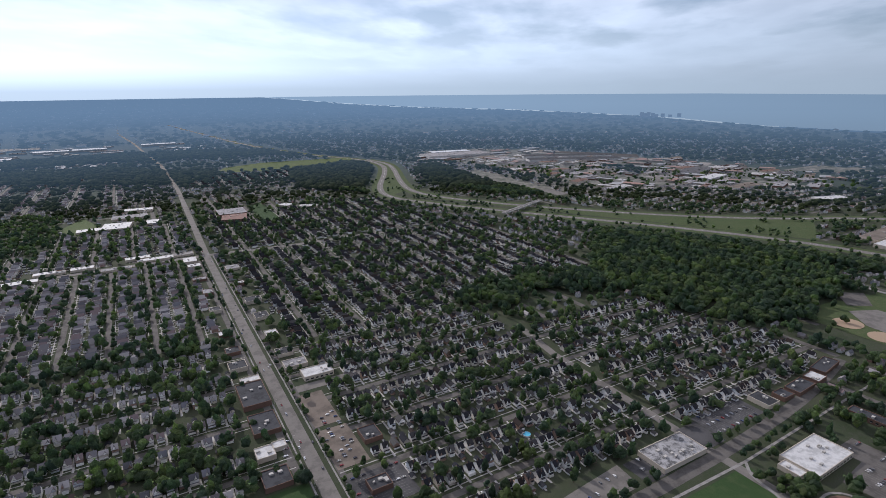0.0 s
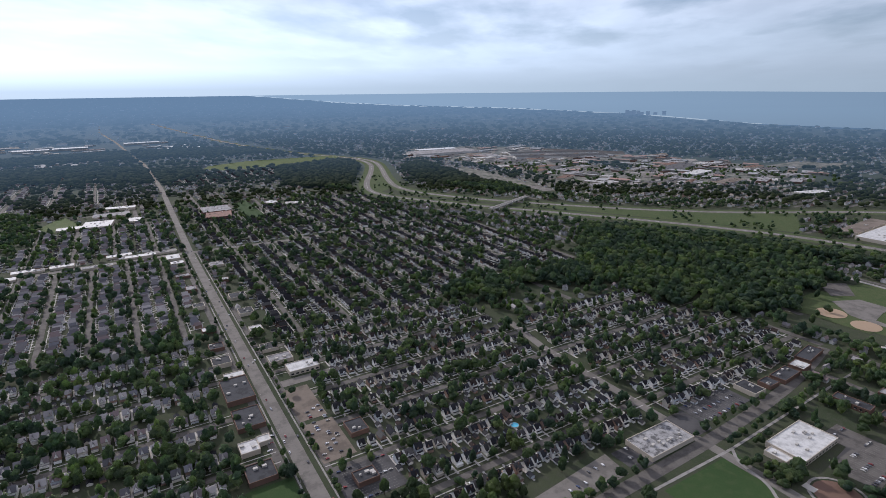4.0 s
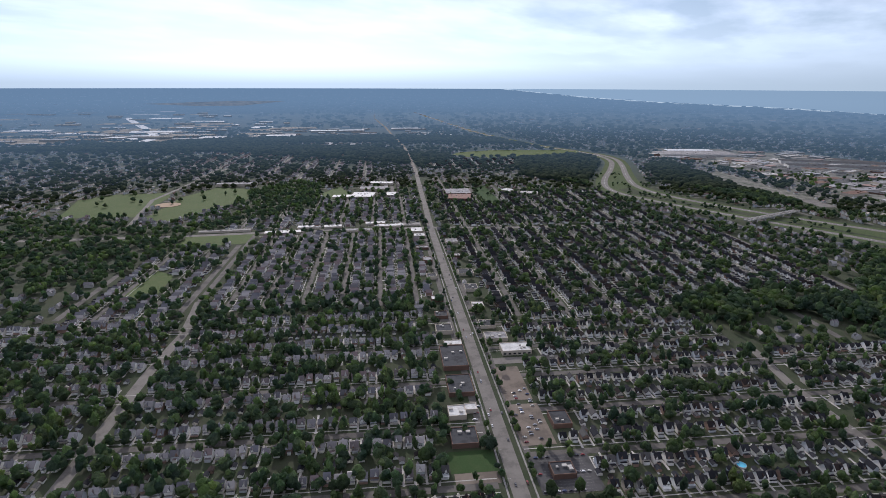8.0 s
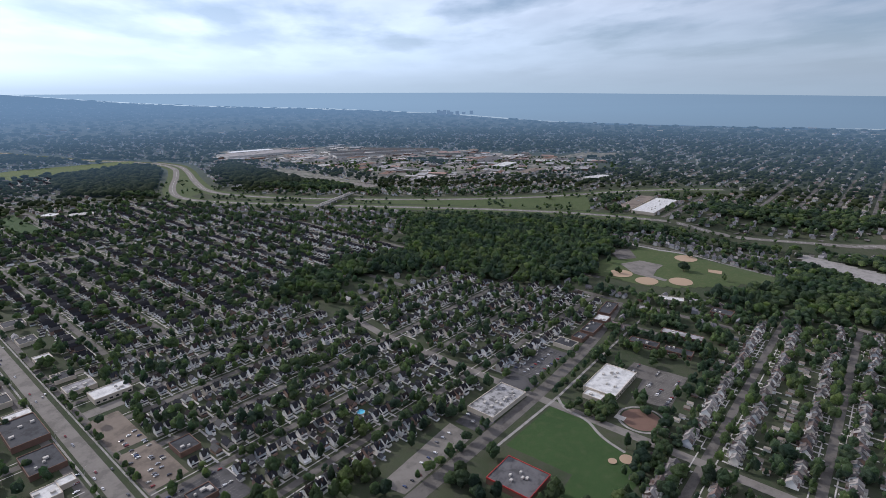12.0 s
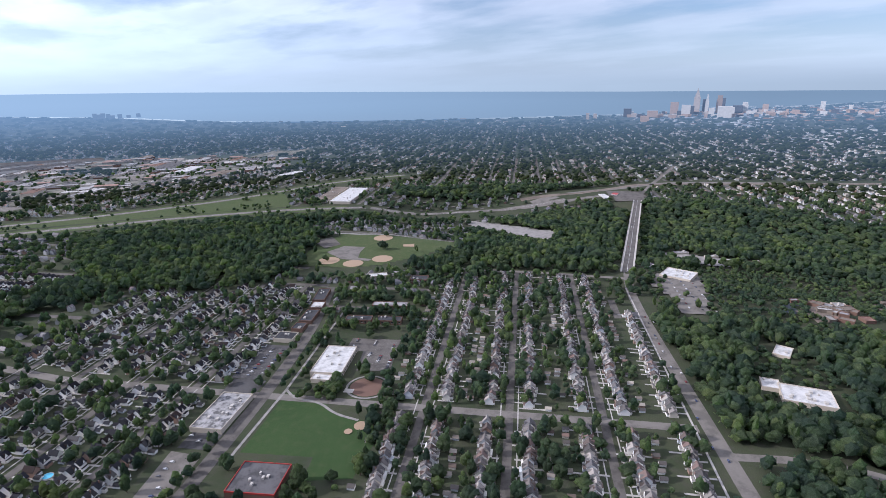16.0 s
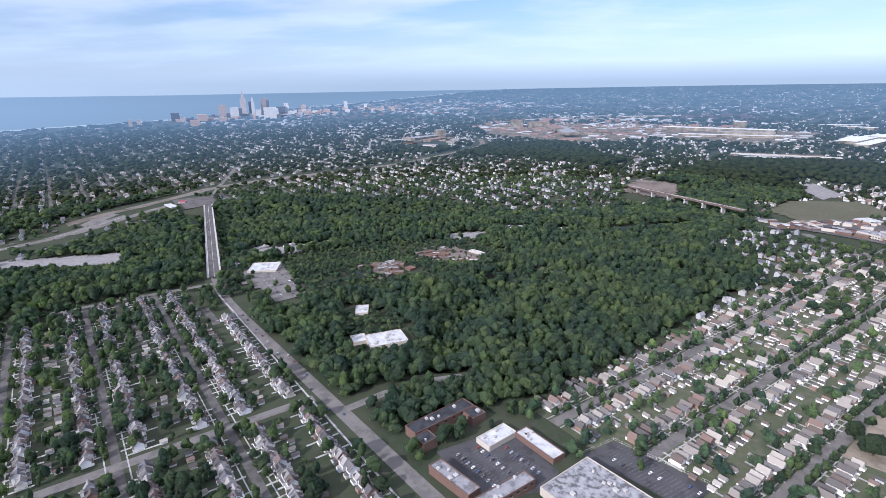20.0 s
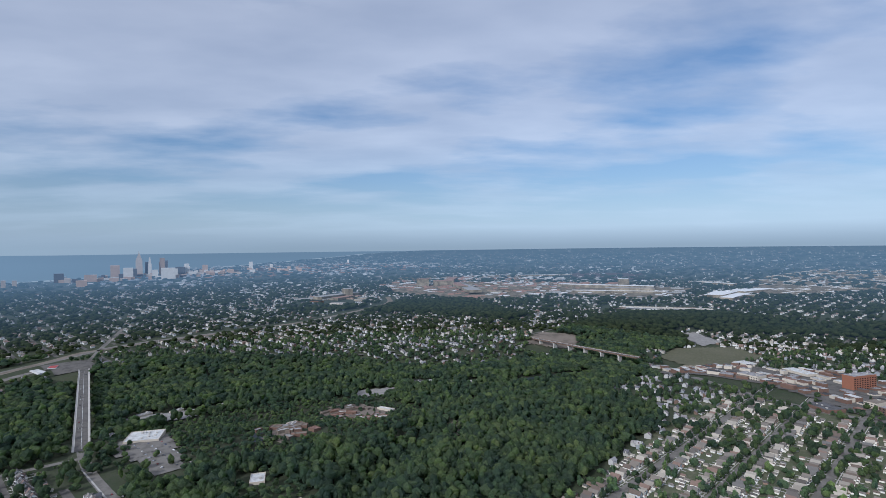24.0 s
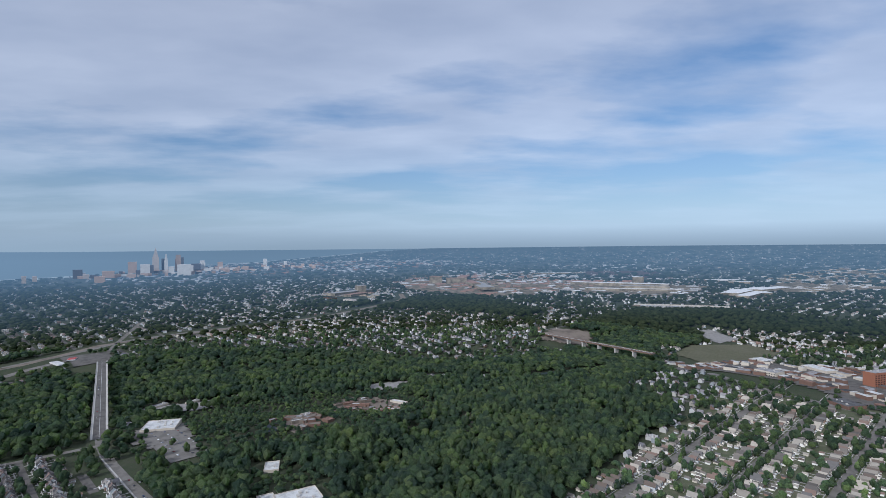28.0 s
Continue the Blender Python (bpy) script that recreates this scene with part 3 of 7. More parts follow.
paint_poly([(276, -158), (300, -158), (296, -200), (287, -232), (276, -228)], 3)
paint_poly([(332, -153), (560, -147), (560, -170), (332, -175)], 3)
paint_poly([(-741, 1104), (-380, 1000), (-270, 1130), (-331, 1340), (-230, 1500), (-150, 1420), (-145, 1148), (-253, 1058), (-350, 900), (-379, 723), (-486, 640), (-760, 760)], 9)
PARKS = [
    ("quarter_lawn", [(-720, 1080), (-480, 1010), (-340, 860), (-375, 725), (-486, 650), (-740, 770)], m_ground, "bright yards and lawns of a leafy quarter", 0.03),
    ("ballpark_lawn", [(676, 292), (735, 318), (850, 300), (852, 200), (850, 105), (800, 100), (745, 140), (700, 180), (678, 225)], m_verge, "mown green ballpark lawn", 0.05),
    ("school_field", [(283, 182), (362, 181), (352, 148), (334, 130), (329, 100), (312, 92), (268, 97), (262, 128), (285, 130)], m_lawn, "smooth green school playing field", 0.05),
    ("corner_lawn", rect(40, 73, 306, 329), m_lawn, "bright green rectangular lawn beside the main road", 0.05),
    ("sand_lot", rect(42, 73, 294, 305.6), m_gravel, "pale sandy lot edge beside the lawn", 0.05),
    ("meadow", [(246, 2010), (348, 1937), (560, 1960), (764, 2036), (780, 2149), (437, 2175), (290, 2110)], m_meadow, "long pale green meadow between woods", 0.06),
    ("school_lawn", [(225, 1350), (262, 1385), (262, 1180), (225, 1170)], m_lawn, "green lawn beside the school", 0.06),
    ("park_lawn", [(-640, 1110), (-492, 1104), (-500, 1360), (-640, 1345), (-690, 1286)], m_meadow, "light green park lawn", 0.06),
    ("park_field", [(-470, 1080), (-413, 1064), (-300, 1290), (-331, 1390), (-424, 1421), (-470, 1297)], m_meadow, "light green park field with a ball diamond", 0.06),
    ("school_lawn", [(-156, 1305), (-115, 1409), (-80, 1301), (-106, 1226)], m_meadow, "green school lawn among trees", 0.22),
    ("church_lawn", [(-338, 876), (-343, 944), (-230, 965), (-219, 897)], m_meadow, "open green lawn by the cross street", 0.06),
    ("grove_lawn", [(-339, 651), (-322, 764), (-292, 740), (-288, 674)], m_meadow, "small open green lawn among trees", 0.06),
]


def sight(poly, deep=35, code=2):
    """Keep the ground in front of a lot free of tall trees."""
    near = []
    for x, y in poly:
        k = 1 - deep / math.hypot(x, y)
        near.append((x * k, y * k))
    paint_poly(near, code, (0, 2, 3, 4, 5, 6, 7, 8, 9))
    paint_poly(poly, code, (0, 2, 3, 4, 5, 6, 7, 8, 9))


def draped(name, poly, mat, lift, q=8.0):
    """A lot laid over sloping ground, in small squares."""
    xs, ys = zip(*poly)
    v, f, seen = [], [], {}

    def corner(x, y):
        if (x, y) not in seen:
            seen[x, y] = len(v)
            v.append((x, y, float(land(x, y)) + lift))
        return seen[x, y]

    for i in range(int((max(xs) - min(xs)) / q) + 1):
        for j in range(int((max(ys) - min(ys)) / q) + 1):
            x, y = min(xs) + q * i, min(ys) + q * j
            mx, my, inside = x + q / 2, y + q / 2, False
            for (ax, ay), (bx, by) in zip(poly, poly[1:] + poly[:1]):
                if (ay > my) != (by > my) and mx < (bx - ax) * (my - ay) / (by - ay) + ax:
                    inside = not inside
            if inside:
                f.append((corner(x, y), corner(x + q, y), corner(x + q, y + q), corner(x, y + q)))
    return mesh(name, v, f, mat)


def patch(name, poly, mat, label, z=0.05, code=1, category="lot"):
    z = z + max(0.0, math.hypot(*poly[0]) - 2300) * 0.004
    cx, cy = sum(p[0] for p in poly) / len(poly), sum(p[1] for p in poly) / len(poly)
    v = [tuple(float(c) for c in far(x, y, float(land(x, y)) + z)) for x, y in poly]
    if category in ("yard", "car park", "lawn", "infield") and min(float(land(x, y)) for x, y in poly) < -0.5:
        ob = new(name, draped(name, poly, mat, {"yard": 1.3, "car park": 0.9, "lawn": 0.35}.get(category, 1.5), 3.0 if category == "infield" else 8.0))
    else:
        ob = new(name, mesh(name, v, [tuple(range(len(v)))], mat))
    if ob.data.polygons[0].normal.z < 0:
        ob.data.flip_normals()
    paint_poly(poly, code)
    return tagged(ob, label, category, kind="structure")


def wide_patch(name, poly, mat, label, lift=2.0, code=5, category="yard", cell=45):
    """A wide far lot in squares that follow the drawn-in country."""
    xs, ys = zip(*poly)
    v, f, seen = [], [], {}

    def corner(i, j):
        if (i, j) not in seen:
            seen[i, j] = len(v)
            x, y = min(xs) + cell * i, min(ys) + cell * j
            v.append(tuple(float(c) for c in far(x, y, float(land(x, y)) + lift)))
        return seen[i, j]

    for i in range(int((max(xs) - min(xs)) / cell) + 1):
        for j in range(int((max(ys) - min(ys)) / cell) + 1):
            x, y = min(xs) + cell * (i + 0.5), min(ys) + cell * (j + 0.5)
            inside = False
            for (ax, ay), (bx, by) in zip(poly, poly[1:] + poly[:1]):
                if (ay > y) != (by > y) and x < (bx - ax) * (y - ay) / (by - ay) + ax:
                    inside = not inside
            if inside:
                f.append((corner(i, j), corner(i + 1, j), corner(i + 1, j + 1), corner(i, j + 1)))
    paint_poly(poly, code)
    return tagged(new(name, mesh(name, v, f, mat)), label, category, kind="structure")


# southern yard grass: dry tones, with sunshine put into the colour
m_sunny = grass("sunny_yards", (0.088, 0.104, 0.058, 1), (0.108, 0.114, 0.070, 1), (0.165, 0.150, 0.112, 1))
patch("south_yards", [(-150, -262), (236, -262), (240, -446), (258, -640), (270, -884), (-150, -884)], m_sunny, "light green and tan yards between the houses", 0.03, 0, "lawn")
for name, poly, mat, label, z in PARKS:
    patch(name, poly, mat, label, z, 9 if name == "quarter_lawn" else 2, "lawn")

for poly in ([(1035, 1968), (900, 1250), (960, 1143), (1310, 930), (1680, 640), (1850, 820), (1949, 1066), (1760, 1500), (1594, 2031)],
             [(402, -990), (262, -900), (158, -850), (-120, -870), (-160, -1100), (80, -1160), (240, -1060), (400, -1075)],
             [(-1900, 2900), (-1000, 2800), (-1100, 3400), (-2200, 3400)], [(-640, 2700), (240, 2950), (260, 3400), (-640, 3300)],
             [(850, -2500), (1700, -1900), (2500, -2000), (2400, -2400), (1500, -3000)], [(1713, -1175), (2091, -1250), (2330, -1600), (1900, -1500)]):
    paint_poly(poly, 5)

LOTS = [
    ("car_park", rect(376, 440, 214, 240), m_asphalt, "dark asphalt car park beside the shops"),
    ("car_park", [(196, 222), (278, 230), (276, 206), (200, 203)], m_street, "worn tan car park behind the houses"),
    ("car_park", rect(282, 303, 204, 228), m_asphalt, "dark asphalt lot beside the grey-roofed building"),
    ("car_park", [(464, 158), (466, 110), (405, 106), (402, 136), (438, 140), (438, 158)], m_lane, "grey school car park with parked cars"),
    ("car_park", [(240, -176), (232, -226), (229, -232), (177, -227), (171, -206), (187, -172)], m_asphalt, "dark car park between flats and shops"),
    ("car_park", [(179, -252), (176, -280), (111, -292), (111, -262)], m_asphalt, "fenced dark asphalt lot behind the store"),
    ("car_park", [(700, -186), (640, -182), (566, -180), (570, -212), (650, -228), (706, -236)], m_street, "pale zoo car park among trees"),
    ("car_park", rect(97, 140, 280, 318), m_asphalt, "dark corner car park with parked cars"),
    ("car_park", [(97, 390), (120, 390), (120, 446), (97, 446)], m_gravel, "worn sandy lot along the main road"),
    ("car_park", rect(96, 122, 330, 384), m_gravel, "worn brown lot along the main road"),
    ("car_park", rect(100, 165, 452, 464), m_street, "concrete forecourt of the white-roofed shop"),
    ("car_park", [(1060, 112), (1030, 30), (985, -75), (925, -50), (1010, 92)], m_drive, "long pale valley car park"),
    ("car_park", rect(352, 375.6, 207, 236), m_asphalt, "dark asphalt lot beside the store"),
    ("plaza", rect(366, 372, 128, 136), m_concrete, "small concrete plaza by the school"),
]
for name, poly, mat, label in LOTS:
    patch(name, poly, mat, label, 0.13, 1, "car park")
LOTS2 = [
    ("town_ground", [(415, -1030), (319, -970), (243, -978), (176, -948), (122, -908), (55, -858), (0, -822), (-120, -760), (-220, -860), (-60, -1010), (73, -1095), (157, -1150), (194, -1125), (247, -1095), (327, -1122), (426, -1073)], m_lane, "paved grey ground of the old town centre"),
    ("zoo_court", [(701, -483), (684, -509), (622, -533), (559, -484), (546, -438), (577, -440), (605, -427), (677, -432)], m_gravel, "tan zoo courts and winding paths"),
    ("zoo_court", [(583, -301), (624, -354), (604, -375), (556, -316)], m_gravel, "tan zoo courts and winding paths"),
    ("zoo_forecourt", [(690, -166), (722, -238), (660, -232), (622, -172)], m_street, "pale zoo forecourt around a building"),
    ("valley_lot", [(868, -225), (865, -273), (823, -362), (807, -303), (820, -240)], m_drive, "pale lots along the valley floor"),
    ("valley_lot", [(749, -549), (717, -616), (677, -588), (713, -534)], m_drive, "pale car park on the valley floor"),
    ("bridge_plaza", [(1196, -205), (1290, -195), (1290, -285), (1200, -270)], m_lane, "pale junction plaza beyond the bridge"),
    ("zoo_tracks", [(475, -500), (470, -512), (408, -476), (413, -464)], m_gravel, "pale railway sidings among trees"),
    ("rail_yard", [(1560, 1860), (1640, 1830), (1820, 1560), (1740, 1480)], m_asphalt, "dark rail yard with long tracks"),
    ("trade_yard", [(990, 1054), (1020, 1560), (975, 1540), (950, 1060)], m_street, "car storage yard beside the woods"),
    ("dry_yard", [(78, -385), (80, -457), (49, -477), (23, -464), (22, -432), (24, -395)], m_dust, "bare tan yard behind the houses"),
    ("rust_yard", [(753, -1058), (795, -1176), (706, -1229), (663, -1131)], m_gravel, "rusty brown yard beside the viaduct"),
    ("dry_pad", [(556, -1494), (533, -1547), (436, -1461), (457, -1368)], m_drive, "bare tan pad among woods"),
    ("bare_pad", [(410, -1048), (405, -1135), (330, -1180), (281, -1170), (307, -1098)], m_dust, "bare tan pad beside the town"),
    ("valley_lot", [(655, -721), (636, -765), (615, -741), (634, -699)], m_drive, "pale car park on the valley floor"),
    ("dry_ridge", [(478, -1171), (496, -1305), (396, -1400), (298, -1315), (368, -1110)], m_dry, "dry tan and green slope above the town"),
    ("mill_yard", [(899, -1790), (723, -1830), (626, -1930), (700, -2010), (900, -1900)], m_gravel, "pale bare ground round a viaduct"),
]
paint_poly([(600, -165), (725, -172), (800, -270), (770, -430), (690, -570), (560, -565), (490, -440), (525, -300), (550, -205)], 8)
paint_poly([(372, -185), (432, -198), (500, -235), (500, -262), (440, -268), (385, -262)], 8)
for name, poly, mat, label in LOTS2:
    if name == "dry_yard":
        continue
    sight(poly, *((120, 2) if "valley" in name else (55, 8)))
sight([(566, -182), (700, -188), (706, -236), (650, -228), (570, -212)], 45, 2)
sight([(640, -132), (790, -150), (790, -180), (640, -150)], 80, 1)
for poly in ([(676, 292), (735, 318), (850, 300), (852, 200), (850, 105), (800, 100), (745, 140), (700, 180), (678, 225)], [(1060, 112), (1030, 30), (985, -75), (925, -50), (1010, 92)], [(420, -204), (432, -250), (395, -262), (384, -215)]):
    sight(poly, 20 if poly[0][0] == 420 else 35, 8 if poly[0][0] == 420 else 2)
paint_poly([(1000, -560), (760, -760), (690, -900), (640, -1010), (450, -1000), (430, -840), (560, -640), (760, -430)], 3, (0, 7))
paint_poly([(262, -690), (420, -800), (440, -965), (300, -950), (60, -905), (-200, -900), (-200, -886), (262, -886)], 0)
for name, poly, mat, label in LOTS2:
    patch(name, poly, mat, label, 0.13, 5 if "trade" in name or "mill" in name else 2, "yard")
for name, poly, mat, label in (
    ("mill_yard", [(2324, -1927), (3028, -2615), (2504, -3429), (1781, -2776), (1378, -2108), (1472, -1713), (1989, -1722)], m_works_ground, "wide brown steelworks yard"),
    ("mill_yard", [(1700, -2500), (1480, -2900), (1000, -2850), (900, -2300), (1000, -2180), (1480, -2130)], m_works_ground, "wide worn ground round the long mill halls"),
    ("slag_field", [(2049, -3330), (2330, -3952), (1860, -4137), (1497, -3339)], m_far_slag, "dark slag field at the steelworks"),
    ("mall_ground", [(728, -2755), (978, -4156), (823, -5578), (300, -4400), (247, -3364), (535, -2686)], m_works_ground, "wide tan shopping and works lots"),
    ("trade_ground", [(1000, 1930), (900, 1250), (960, 1143), (1170, 1022), (1310, 930), (1560, 780), (1720, 860), (1850, 1000), (1760, 1400), (1594, 1900), (1380, 2130), (1140, 2170)], m_trade_ground, "mottled grey trade and rail yards"),
    ("trade_ground", [(1951, 1029), (2082, 973), (2127, 851), (2010, 818), (1862, 971)], m_trade_ground, "pale lots of a far shopping street"),
):
    wide_patch(name, poly, mat, label, 0.6 if math.hypot(*poly[0]) < 2300 else 2.5)
for poly in ([(1000, 1930), (900, 1250), (960, 1143), (1100, 1080), (1120, 1300), (1080, 1700)], [(1310, 930), (1420, 860), (1600, 740), (1680, 640), (1500, 640), (1320, 800)], [(1390, 1200), (1480, 1180), (1520, 1330), (1420, 1400)]):
    paint_poly(poly, 0)
paint_poly([(1685, -1431), (1556, -1736), (1107, -1466), (1320, -1249), (1522, -1162)], 3)
paint_poly([(849, -1522), (785, -1687), (560, -1510), (464, -1285), (595, -1202)], 3, (0, 3))
for k, (x, y, r) in enumerate([(703, 270, 15.5), (695, 231, 14.5), (721, 195, 15), (832, 222, 16), (-470, 1215, 24), (323, 108, 5), (315, 115, 3)]):
    ring = [(x + r * 1.1 * math.cos(a), y + r * math.sin(a)) for a in (i * math.pi / 12 for i in range(24))]
    patch("infield", ring, m_dirt, "tan clay baseball infield", 0.7, 2, "infield")
patch("sand_court", [(798, 181), (803, 164), (787, 161), (786, 178)], m_dirt, "small sand court on the ballpark lawn", 0.7, 2, "court")
patch("plaza", [(744, 288), (778, 272), (777, 237), (751, 237), (722, 232), (717, 210), (709, 212), (712, 246), (714, 256)], m_street, "grey paved plaza between the ball diamonds", 0.62, 2, "plaza")
patch("car_park", [(799, 330), (830, 309), (787, 280), (763, 298)], m_lane, "dark car park beside the ballpark", 0.62, 2, "lot")
ring = [(377 + 15 * math.cos(a), 118 + 15 * math.sin(a)) for a in (i * math.pi / 12 for i in range(24))]
patch("playground", ring, m_brick, "round red playground surface with a pale rim", 0.09, 2, "playground")
ring = [(377 + r * math.cos(a), 118 + r * math.sin(a)) for r, k in ((18.5, 1), (16.5, -1)) for a in (k * i * math.pi / 12 for i in range(25))]
patch("playground_path", ring, m_drive, "pale ring path round the playground", 0.12, 2, "path")
patch("town_park", [(245, -1090), (205, -1135), (229, -1225), (270, -1200)], m_sunny, "green park behind the old town", 0.2, 2, "lawn")
patch("pond", [(612, -300), (612, -318), (580, -305), (584, -290)], m_water, "small dark pond among trees", 0.2, 6, "pond")
patch("river", [(600, -800), (530, -960), (500, -950), (560, -800)], m_water, "dark still river in the valley", 0.2, 6, "river")

def stall_lines(x0, x1, y0, y1, turn, rows_, label, lift=0.16):
    """White stall lines on a car park: rows of short bars, gathered as one sheet of paint."""
    cx, cy, c, s = (x0 + x1) / 2, (y0 + y1) / 2, math.cos(radians(turn)), math.sin(radians(turn))
    a, b, v, f = (x1 - x0) / 2, (y1 - y0) / 2, [], []
    for r in range(rows_):
        yy = -b + (r + 0.5) * 2 * b / rows_
        for k in range(int(2 * a / 2.7)):
            xx = -a + k * 2.7
            i = len(v)
            for u, w_ in ((xx, yy - 4.6), (xx + 0.12, yy - 4.6), (xx + 0.12, yy + 4.6), (xx, yy + 4.6)):
                x, y = cx + c * u - s * w_, cy + s * u + c * w_
                v.append((x, y, float(land(x, y)) + lift))
            f.append((i, i + 1, i + 2, i + 3))
    return tagged(new("stall_lines", mesh("stall_lines", v, f, m_drive)), label, "parking lines", kind="stuff")


stall_lines(114, 174, -284, -260, -6, 2, "white stall lines on the fenced asphalt lot")
stall_lines(184, 230, -222, -180, 3, 3, "white stall lines between the flats and shops")
stall_lines(380, 438, 216, 238, 0, 2, "white stall lines beside the shops")
stall_lines(99, 138, 283, 316, 90, 3, "white stall lines of the corner car park")
stall_lines(408, 462, 110, 134, 2, 2, "white stall lines of the school car park")
stall_lines(576, 694, -222, -190, -5, 3, "white stall lines of the zoo car park", 0.78)


def fence(points, label):
    """Posts with two rails along a line."""
    top = tagged(new("fence"), label, "fence")
    for (ax, ay), (bx, by) in zip(points, points[1:]):
        d = math.hypot(bx - ax, by - ay)
        t_ = math.degrees(math.atan2(by - ay, bx - ax))
        for z in (0.4, 1.9):
            part("rail", boxes("rail", [(0, d, -0.05, 0.05, z, z + 0.1)], m_concrete), top, "", pose(ax, ay, float(land(ax, ay)), 0, 0, t_))
        for k in range(int(d / 6) + 1):
            x, y = ax + (bx - ax) * k * 6 / d, ay + (by - ay) * k * 6 / d
            part("post", boxes("post", [(-0.09, 0.09, -0.09, 0.09, 0, 2.1)], m_concrete), top, "", pose(x, y, float(land(x, y))))


fence([(180, -251), (177, -281), (111, -293)], "tall pale fence round the asphalt lot")

# ---- streets ----
MAIN_X = 84.0
road("main_road", [(MAIN_X, -225), (MAIN_X - 1, 280), (MAIN_X, 970), (98, 1690), (90, 2300), (60, 2700), (20, 3380), (-60, 4300), (-76, 6400)], 11.4, "wide worn concrete main road running straight to the horizon", m_street, 0.09, 4)
for x0, x1, y0, y1 in ((95, 100, 322, 940), (66, 72, 335, 940)):
    patch("forecourt", rect(x0, x1, y0, y1), m_lane, "patched grey forecourt strip along the main road", 0.055, 1, "forecourt")
for x in (74.6, 93.4):
    road("main_pavement", [(x, 250), (x, 960)], 1.3, "pale concrete pavement along the main road", m_drive, 0.115, 0.5)
road("ridge_road", smooth_line([(60, -157), (216, -150), (316, -146), (465, -140), (590, -136), (650, -139), (700, -146), (770, -160)], 1), 11, "broad grey road leading to the bridge", m_street, 0.09, 5)
paint_poly([(600, -108), (700, -108), (705, -135), (775, -148), (775, -180), (600, -160)], 7)
road("zoo_road", [(322, -142), (324, -185), (318, -225), (308, -250)], 8, "narrow side road into the woods", m_street, 0.08, 7)
road("brow_street", [(690, 75), (686, -38), (676, -138)], 8, "street along the brow of the valley", m_street)
road("cross_street", [(352, -136), (353, 234), (355, 389), (365, 455)], 9, "plain residential cross street", m_street, 0.075)
road("shop_avenue", smooth_line([(84, 196), (273, 197), (372, 199), (470, 206), (540, 217), (600, 230)], 1), 11, "avenue past the shops and school field", m_lane, 0.085, 5)
road("cross_street", [(-760, 940), (-330, 951), (-213, 961), (-64, 970), (84, 968), (228, 955), (364, 955), (480, 950)], 13, "cross street lined with pale buildings", m_street, 0.085, 5)
road("wide_street", [(-218, 200), (-220, 470), (-216, 552), (-228, 640)], 10, "wide pale residential street", m_street, 0.08, 1)
road("street", [(-228, 640), (-228, 950)], 7, "narrow worn residential street", m_lane, 0.075, 0)
road("ballpark_road", [(868, 358), (854, 307), (852, 270), (860, 210), (856, 155), (853, 102)], 7, "pale lane behind the ballpark lawn", m_drive, 0.5)
road("park_road", [(-467, 1000), (-524, 1271), (-506, 1533), (-480, 1800)], 9, "pale park road", m_street)
road("far_street", [(-751, 1292), (-759, 1512)], 9, "pale street beyond the park", m_street)
road("field_path", [(273, 186), (364, 184), (456, 187), (573, 190)], 2.2, "light path with lawn on both sides", m_drive, 0.1, 1)
road("school_path", smooth_line([(364, 184), (352, 172), (350, 150), (336, 133), (330, 112)], 2), 2.4, "curved light path round the playing field", m_drive, 0.11, 1)
road("rail_line", [(1450, -880), (1420, -510), (1395, -290), (1262, -133), (1222, 0)], 16, "cutting of a railway and freeway", m_gravel)
road("arterial", [(1193, -251), (1225, -258), (1419, -331), (1600, -405), (1742, -462)], 10, "street running on beyond the bridge", m_street)
road("parkway", smooth_line([(1202, -26), (1294, -166), (1352, -259), (1409, -328), (1436, -430), (1443, -641), (1446, -872), (1500, -1010), (1600, -1250), (1689, -1428), (1906, -1583)], 2), 22, "pale road bending away beyond the bridge", m_street, 0.1, 26)
road("side_avenue", [(1200, -255), (1245, -200), (1214, -120), (1145, 96)], 12, "pale avenue along the valley edge", m_street, 0.1, 8)
road("shopping_street", smooth_line([(420, -1040), (385, -985), (256, -910), (158, -872), (45, -862), (-120, -885), (-500, -990)], 1), 15, "old shopping street", m_street)

NEAR_LANE = smooth_line([(300, 5200), (440, 3700), (510, 2990), (655, 2335), (795, 2064), (808, 1852), (717, 1643), (600, 1426), (561, 1290), (603, 1176), (723, 978), (885, 735), (968, 595), (1026, 475), (1060, 338), (1090, 240), (1162, 62), (1215, -100)], 2)
FAR_LANE = smooth_line([(812, 2030), (835, 1885), (790, 1727), (701, 1499), (650, 1330), (675, 1201), (770, 1035), (943, 810), (1088, 669), (1190, 596), (1290, 540), (1420, 440), (1500, 330)], 2)
for line, rise_ in ((NEAR_LANE, 0.04), (FAR_LANE, 0.07)):
    tagged(ribbon("freeway_verge", [p for p in line if p[1] > 330], 46, m_verge, rise_), "pale green mown freeway verge", "verge", kind="structure")
    paint_line([p for p in line if p[1] > 330], 44, 11)
    paint_line([p for p in line if p[1] <= 420], 24, 11)
    shown = [(x * (1 - 42 / math.hypot(x, y)), y * (1 - 42 / math.hypot(x, y))) for x, y in line if -20 < y < 800]
    paint_line(shown, 34, 11)
patch("freeway_median", [(640, 1330), (700, 1480), (770, 1690), (750, 1700), (690, 1560), (610, 1420), (575, 1290)], m_verge, "green freeway median", 0.10, 11, "verge")
patch("freeway_median", [(760, 1000), (960, 770), (1100, 640), (1200, 560), (1060, 480), (905, 760)], m_verge, "green freeway median", 0.10, 11, "verge")
